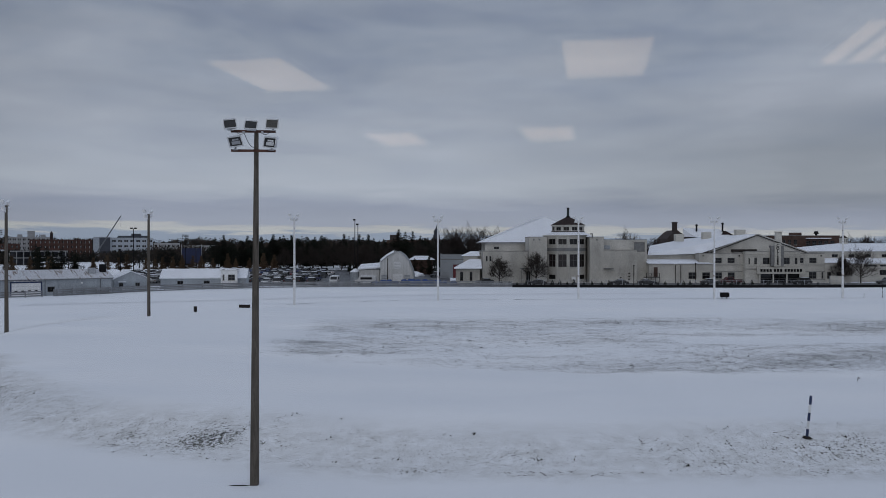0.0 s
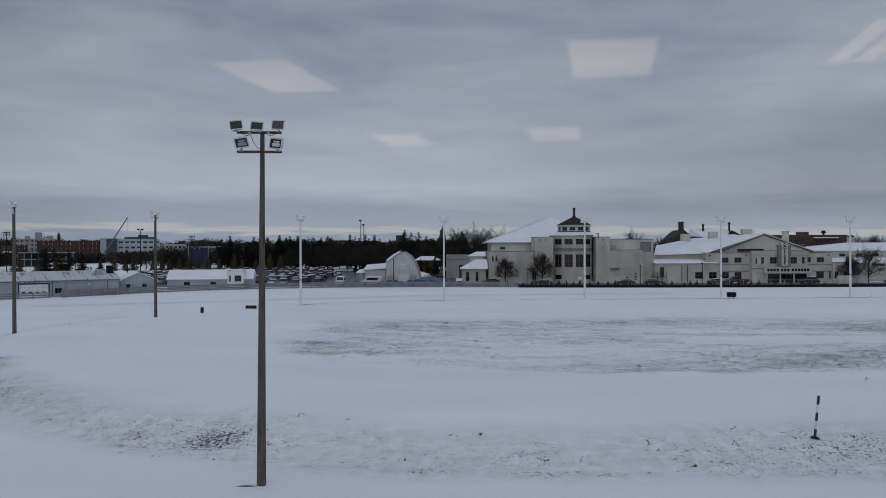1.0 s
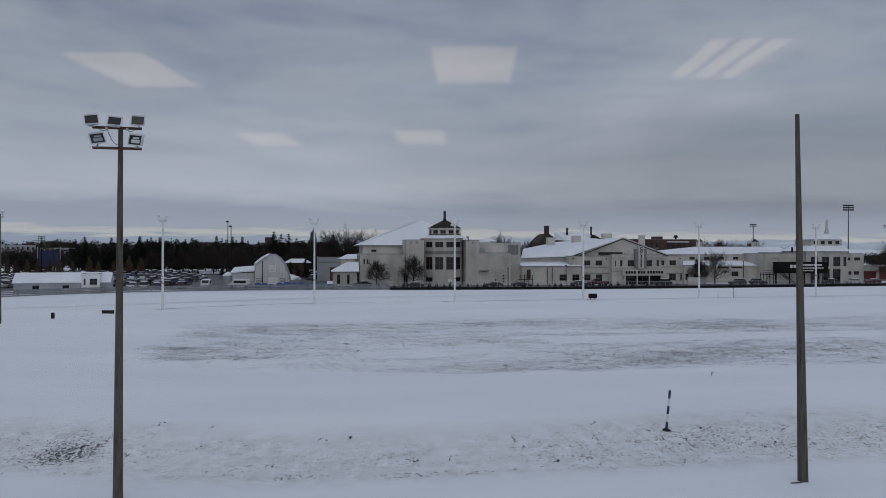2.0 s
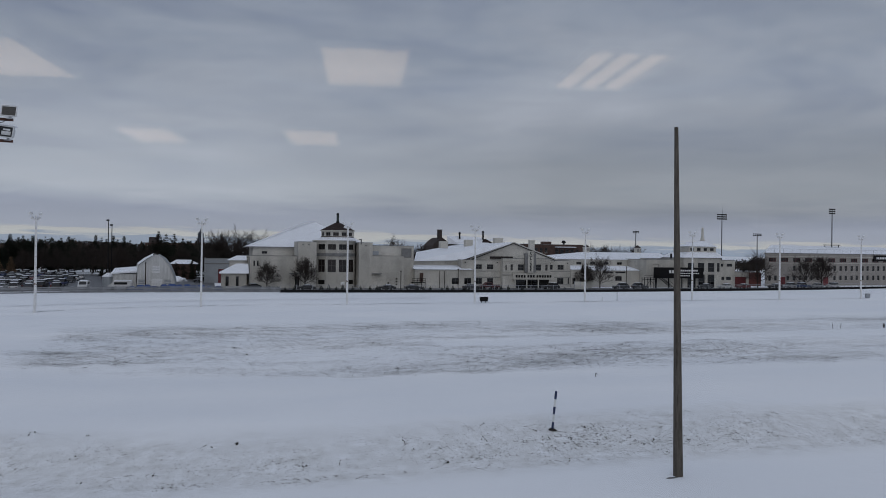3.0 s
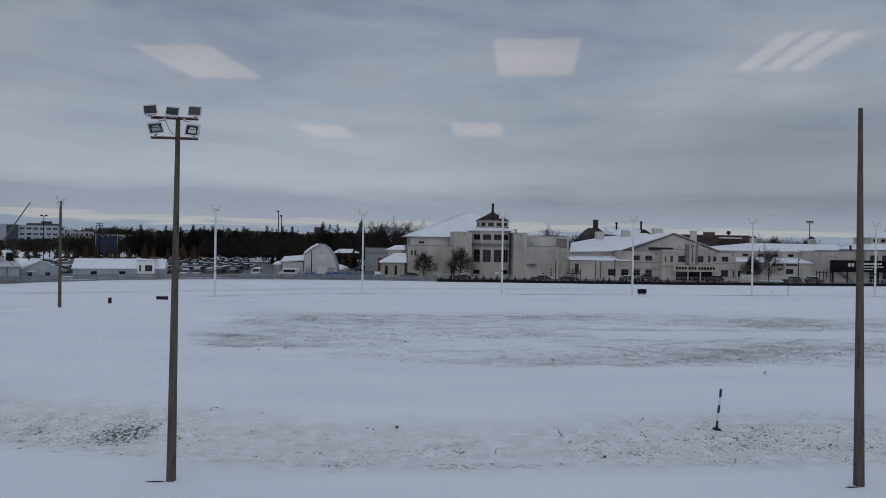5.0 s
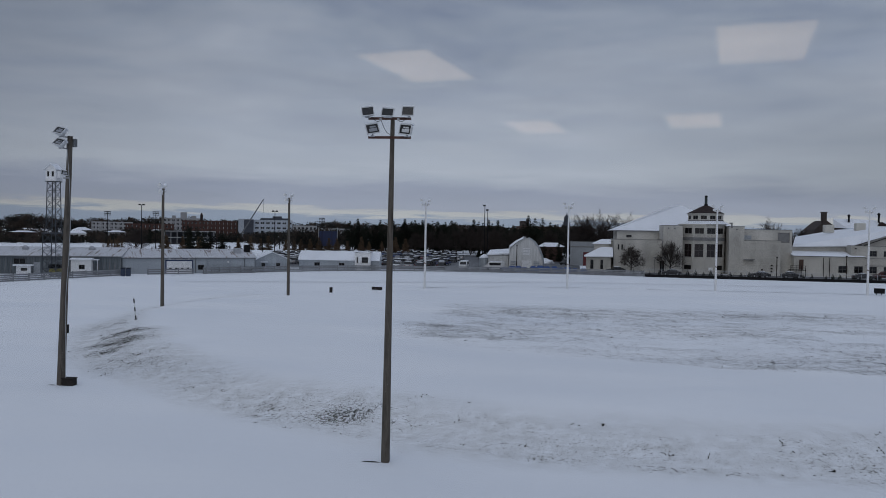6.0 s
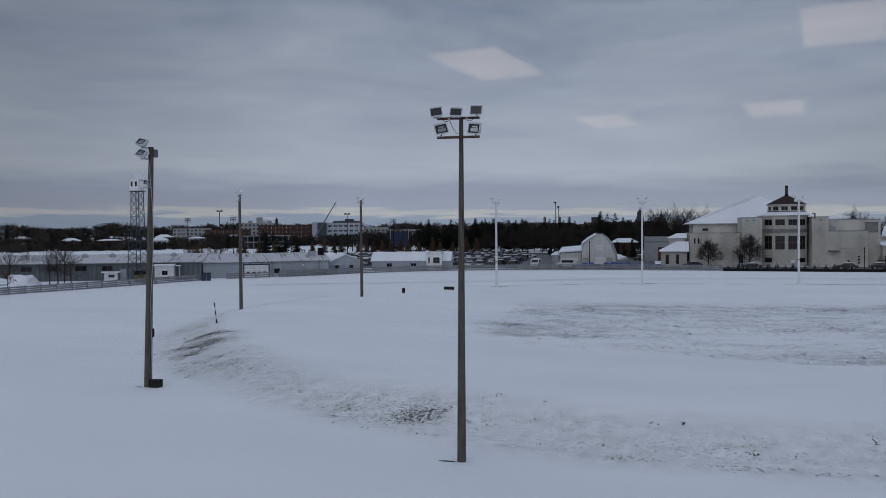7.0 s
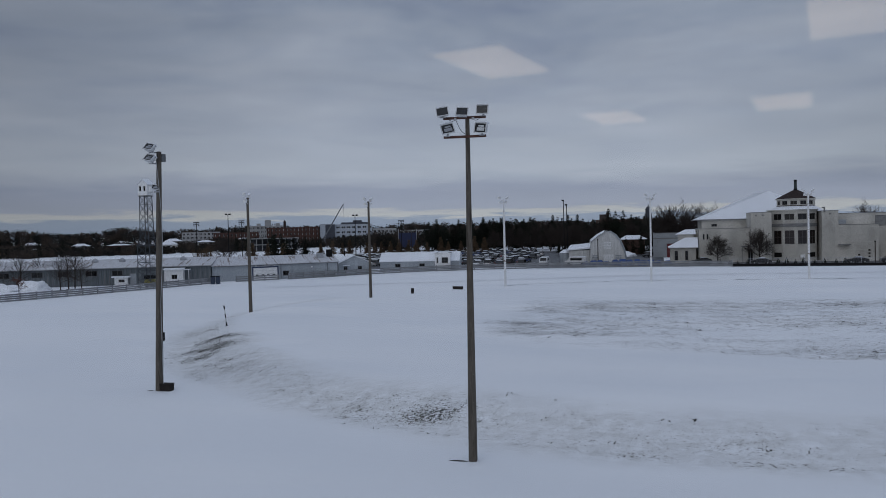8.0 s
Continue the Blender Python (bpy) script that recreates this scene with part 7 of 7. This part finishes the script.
def far_block(name, m, w, d, h, mat, rows, cols, label, pane=PANE, cat="building", win_w=0.5, win_h=0.45, z_first=1.0, roof=ROOF_SNOW, frames=True):
    """A distant block with real window openings in its front."""
    t = thing(name, m, label, cat)
    sx, sz = w / cols, (h - z_first) / rows
    ops = [(c * sx + sx * (1 - win_w) / 2, c * sx + sx * (1 + win_w) / 2, z_first + r * sz + sz * 0.2, z_first + r * sz + sz * (0.2 + win_h)) for r in range(rows) for c in range(cols)]
    part("wall", wall_with(ops, 0, w, -0.5, h, 0, 0.4), mat, t)
    part("wall", boxes((0, 0.4, 0.4, d, -0.5, h)), mat, t)
    part("wall", boxes((w - 0.4, w, 0.4, d, -0.5, h)), mat, t)
    part("wall", boxes((0.4, w - 0.4, d - 0.4, d, -0.5, h)), mat, t)
    part("roof", boxes((0.4, w - 0.4, 0.4, d - 0.4, h - 0.4, h - 0.1)), roof, t)
    for o in ops:
        wd = part("window", boxes((o[0], o[1], 0.25, 0.3, o[2], o[3])), pane, t)
        if frames:
            part("frame", boxes(((o[0] + o[1]) / 2 - 0.06, (o[0] + o[1]) / 2 + 0.06, 0.18, 0.249, o[2], o[3])), WHITE, wd)
    return t


BLUEGREY = material("pale_blue_grey_panel", (0.36, 0.39, 0.43), 0.7, vary=0.12, size=4, fine=1)
SLATE = material("dark_slate_panel", (0.05, 0.055, 0.07), 0.7, vary=0.2, size=4, fine=1)
CONC2 = material("grey_concrete", (0.3, 0.3, 0.3), 0.85, vary=0.15, size=4, fine=1)
apt = far_block("apartment_block", pose(-291, 526, 0, 0, 0, 28), 26, 14, 15.0, CONC2, 5, 9, "grey concrete apartment block with balconies")
part("penthouse", boxes((12, 16.5, 4, 9, 15, 19.3), (6, 9, 4, 9, 15, 16.8), (20, 23, 4, 9, 15, 16.8)), CONC2, apt)
apt2 = far_block("apartment_block", pose(-330, 500, 0, 0, 0, 28), 26, 14, 11.5, CONC2, 4, 9, "lower grey apartment block")
brick = far_block("brick_college", pose(-261, 497, 0, 0, 0, 25), 36, 16, 13.2, REDBRICK, 4, 14, "dark red brick college block with small turret", win_w=0.4)
bm = bmesh.new()
frustum(bm, 8, 1.0, 12.5, 0.9, 16.8)
frustum(bm, 8, 1.1, 16.8, 0.1, 18.6)
part("turret", bm, ROOFDARK, brick).matrix_basis = pose(12.5, 4, 0)
brick2 = far_block("brick_college", pose(-291, 478, 0, 0, 0, 27), 30, 14, 10.5, REDBRICK, 3, 11, "dark red brick wing", win_w=0.4)
hosp = far_block("hospital", pose(-209.5, 497, 0, 0, 0, 22), 25, 18, 14.3, BLUEGREY, 4, 7, "pale grey modern hospital block with window bands", win_w=0.62, win_h=0.35)
part("tower", boxes((-10.2, -0.05, -1, 16, -0.5, 14.8)), BLUEGREY, hosp)
part("tower", boxes((-6.6, -0.4, -1.3, -1.003, -0.5, 14.3)), SLATE, hosp, "dark slate stair tower")
part("penthouse", boxes((4, 22, 4, 14, 14.2, 15.6), (12, 18, 5, 12, 15.6, 16.9)), SLATE, hosp)
wing = far_block("hospital_wing", pose(-186, 506.5, 0, 0, 0, 20), 16, 14, 11.0, CONC2, 3, 6, "grey lower hospital wing", win_w=0.5)
wing2 = far_block("hospital_wing", pose(-168, 512, 0, 0, 0, 20), 20, 14, 9.4, CONC2, 3, 8, "grey low hospital wing")
crane = thing("mobile_crane", pose(-216.7, 488, 0), "mobile crane with raised lattice boom", "crane")
bm = bmesh.new()
tube(bm, (0, 0, 1.5), (16.4, 2.0, 27.8), 0.5, 0.3, 6)
part("boom", bm, DULLSTEEL, crane)
part("carrier", bevelled((-4, 3.5, -1.3, 1.3, 0.6, 2.4), 0.1, 1), BLACK, crane)
for x in (-3, -1, 1, 2.6):
    bm = bmesh.new()
    tube(bm, (x, -1.4, 0.5), (x, 1.4, 0.5), 0.55, 0.55, 12)
    part("wheel", bm, TYRE, crane)
bm = bmesh.new()
tube(bm, (16.4, 2.0, 27.6), (16.4, 2.0, 19), 0.06, 0.06, 4)
part("cable", bm, BLACK, crane)
frame_b = thing("construction_frame", pose(-205, 372, 0, 0, 0, 24), "open grey building frame with two floors", "building")
for k in range(9):
    part("column", boxes((k * 3.0, k * 3.0 + 0.35, 0, 0.35, -0.3, 6.8)), CONC2, frame_b)
for z in (3.4, 6.6):
    part("slab", boxes((-0.3, 24.8, -0.3, 10, z, z + 0.35)), CONC2, frame_b)
part("wall", boxes((0, 24.5, 8, 8.3, -0.3, 6.5)), SLATE, frame_b)
col = far_block("old_college", pose(-58, 414, 0, 0, 0, 6), 24, 14, 10.6, BRICK, 3, 11, "brown stone college building behind the pines", win_w=0.5)
part("roof", solid([(-0.5, -0.5, 10.6), (24.5, -0.5, 10.6), (24.5, 14.5, 10.6), (-0.5, 14.5, 10.6), (3, 7, 12.3), (21, 7, 12.3)], [(0, 1, 5, 4), (1, 2, 5), (2, 3, 4, 5), (3, 0, 4), (0, 3, 2, 1)]), ROOFDARK, col)
cha = far_block("convent", pose(-30, 418, 0), 40, 14, 12.4, BRICK, 3, 15, "long dark brick convent block with bell turret", win_w=0.45)
part("tower", boxes((1.6, 6.4, 4, 8, 12, 15.2), (5.0, 6.4, 5, 7, 15.2, 16.2)), SOOTBRICK, cha)
bm = bmesh.new()
frustum(bm, 8, 1.9, 12.0, 1.8, 14.6)
frustum(bm, 8, 2.2, 14.6, 2.0, 15.0)
frustum(bm, 8, 1.5, 15.0, 1.4, 16.9)
frustum(bm, 8, 1.8, 16.9, 0.6, 18.6)
frustum(bm, 8, 0.35, 18.6, 0.03, 20.4)
part("bell_turret", bm, SLATE, cha, "dark slate bell turret").matrix_basis = pose(26.5, 5, 0)
barnlike = thing("low_house", pose(-4.5, 262, 0), "low house with snowy roof among trees", "house")
part("wall", boxes((-6.5, 1, 0, 8, -0.3, 4.9)), BRICK, barnlike)
part("roof", solid([(-7.2, -0.6, 4.9), (1.7, -0.6, 4.9), (1.7, 8.6, 4.9), (-7.2, 8.6, 4.9), (-5, 4, 6.2), (-0.6, 4, 6.2)], [(0, 1, 5, 4), (1, 2, 5), (2, 3, 4, 5), (3, 0, 4), (0, 3, 2, 1)]), ROOF_SNOW, barnlike)


def house(x, y, turn, w, d, h, rise, mat, label):
    t = thing("house", pose(x, y, 0, 0, 0, turn), label, "house", "distant houses")
    ops = [(w * f - 0.7, w * f + 0.7, h - 1.9, h - 0.7) for f in (0.2, 0.5, 0.8)]
    part("wall", wall_with(ops, 0, w, -0.4, h, 0, 0.3), mat, t)
    part("wall", boxes((0, 0.3, 0.3, d, -0.4, h)), mat, t)
    part("wall", boxes((w - 0.3, w, 0.3, d, -0.4, h)), mat, t)
    part("wall", boxes((0.3, w - 0.3, d - 0.3, d, -0.4, h)), mat, t)
    for o in ops:
        part("window", boxes((o[0], o[1], 0.18, 0.22, o[2], o[3])), PANE, t)
    part("roof", solid([(-0.6, -0.6, h), (w + 0.6, -0.6, h), (w + 0.6, d + 0.6, h), (-0.6, d + 0.6, h), (w * 0.3, d / 2, h + rise), (w * 0.7, d / 2, h + rise)], [(0, 1, 5, 4), (1, 2, 5), (2, 3, 4, 5), (3, 0, 4), (0, 3, 2, 1)]), ROOF_SNOW, t, "snowy roof")


for h in ((-150.5, 216, 33, 9.0, 8, 6.2, 1.9, WHITE, "white house with snowy hipped roof"), (-142.5, 224, 33, 9.5, 8, 7.4, 0.9, CONC2, "grey house with flat snowy roof"),
          (-178, 193, 42, 6.5, 7, 5.0, 1.2, CONC2, "small grey house with snowy roof"), (-176.5, 208, 40, 9, 8, 6.6, 1.4, CONC2, "grey house with snowy roof"), (-163.5, 208, 38, 12, 8, 6.6, 0.8, REDBRICK, "brick bungalow with snowy roof"),
          (-198, 214, 42, 14, 8, 6.5, 1.1, REDBRICK, "brick house with snowy roof"), (-212, 226, 42, 10, 8, 7.5, 1.6, CONC2, "grey house with snowy roof"), (-190, 246, 40, 10, 8, 7.2, 1.2, REDBRICK, "brick house with snowy roof"), (-172, 250, 36, 10, 8, 8.0, 1.6, CONC2, "grey house with snowy roof"),
          (-224, 190, 48, 12, 8, 5.5, 1.5, REDBRICK, "brick house with snowy roof"), (-236, 215, 46, 10, 8, 6.8, 1.2, CONC2, "grey house with snowy roof"), (-150, 262, 30, 9, 8, 7.2, 1.6, CONC2, "grey house with snowy roof")):
    house(h[0] * 1.75, h[1] * 1.75, h[2], h[3], h[4], h[5] * 0.75, *h[6:])
pav_roof = thing("park_shelter", pose(-160, 322, 0) @ Matrix.Scale(0.85, 4), "open park shelter with snowy pyramid roof", "shelter")
for x in (-3, 3):
    for y in (-2, 2):
        part("post", boxes((x - 0.1, x + 0.1, y - 0.1, y + 0.1, -0.1, 3.0)), DARK, pav_roof)
part("roof", solid([(-4, -3, 3.0), (4, -3, 3.0), (4, 3, 3.0), (-4, 3, 3.0), (0, 0, 4.6)], [(0, 1, 4), (1, 2, 4), (2, 3, 4), (3, 0, 4), (0, 3, 2, 1)]), ROOF_SNOW, pav_roof)
part("wall", boxes((-3, 3, 1.9, 2.1, -0.1, 2.9)), BRICK, pav_roof)


def lamp_mast(x, y, h, style, label="tall dark lamp mast"):
    t = thing("lamp_mast", pose(x, y, 0), label, "lamp post", "lamp masts")
    bm = bmesh.new()
    tube(bm, (0, 0, -0.3), (0, 0, h), 0.16, 0.09, 8)
    part("mast", bm, BLACK, t)
    if style == "twin":
        for s in (-1, 1):
            part("lamp", bevelled((s * 0.55 - 0.3, s * 0.55 + 0.3, -0.25, 0.25, h - 0.1, h + 0.3), 0.07, 1), BLACK, t)
        part("arm", boxes((-0.8, 0.8, -0.06, 0.06, h - 0.1, h)), BLACK, t)
    elif style == "single":
        part("lamp", bevelled((-0.5, 0.2, -0.2, 0.2, h - 0.1, h + 0.28), 0.07, 1), BLACK, t)
    else:
        for r in range(3):
            part("crossbar", boxes((-0.95, 0.95, -0.05, 0.05, h - r * 0.55 - 0.04, h - r * 0.55 + 0.04)), BLACK, t)
            for c in range(5 - r):
                xx = -0.95 + 1.9 * c / (4 - r)
                part("lamp", bevelled((xx - 0.15, xx + 0.15, -0.18, 0.18, h - r * 0.55 - 0.06, h - r * 0.55 + 0.24), 0.04, 1), BLACK, t)
    return t


for x, y, h, s in ((-155.7, 244.8, 14.0, "rank"), (-142.5, 252.7, 14.3, "rank"), (-90.2, 275.7, 13.2, "rank"), (-116.2, 198.6, 15.3, "twin"), (-84.1, 214.1, 14.3, "twin"), (-87.2, 212.9, 8.5, "single"), (-98.8, 207.8, 5.9, "single"), (-23.9, 213.7, 16.6, "single"), (-23.1, 213.8, 15.4, "single")):
    lamp_mast(x, y, h, s)
for x, y, h in ((-86.8, 276.8, 12.0), (47.0, 194, 4.6), (62.2, 194, 5.2), (116.1, 203, 6.0), (-13.8, 196.5, 6.2)):
    t = thing("utility_pole", pose(x, y, 0), "plain dark utility pole", "pole", "utility poles")
    bm = bmesh.new()
    tube(bm, (0, 0, -0.3), (0, 0, h), 0.13, 0.1, 8)
    part("pole", bm, BARK, t)
    if h > 8:
        part("crossarm", boxes((-0.7, 0.7, -0.06, 0.06, h - 0.6, h - 0.48)), BARK, t)
    else:
        part("cap", bevelled((-0.16, 0.16, -0.16, 0.16, h, h + 0.3), 0.04, 1), BLACK, t)
score = thing("scoreboard", pose(-92.5, 290, 0, 0, 0, 15), "large dark blue board on steel posts", "sign")
part("board", boxes((-3.4, 3.4, 0, 0.3, 3.0, 8.6)), material("navy_board", (0.015, 0.025, 0.08), 0.6, vary=0.2), score)
for x in (-3.5, 3.5):
    part("post", boxes((x - 0.12, x + 0.12, 0.31, 0.5, -0.2, 10)), STEEL, score)
skips = random.Random(6)
for k in range(14):
    x, y = -150 + k * 5.4, 240 + k * 3.6 + skips.uniform(-4, 4)
    hp = bmesh.new()
    bmesh.ops.create_icosphere(hp, subdivisions=3, radius=1)
    for v in hp.verts:
        n = 1 + 0.3 * noise.noise(v.co * 1.6 + Vector((k, 0, 0)))
        v.co = Vector((v.co.x * 4.2 * n, v.co.y * 2.0 * n, max(-0.2, v.co.z * 1.5 * n)))
    o = part("snow_heap", hp, SNOW, None, "", True)
    o.matrix_basis = pose(x, y, 0)
    tagged(o, "ploughed bank of snow beyond the sheds", "snow heap", "far snow heaps")
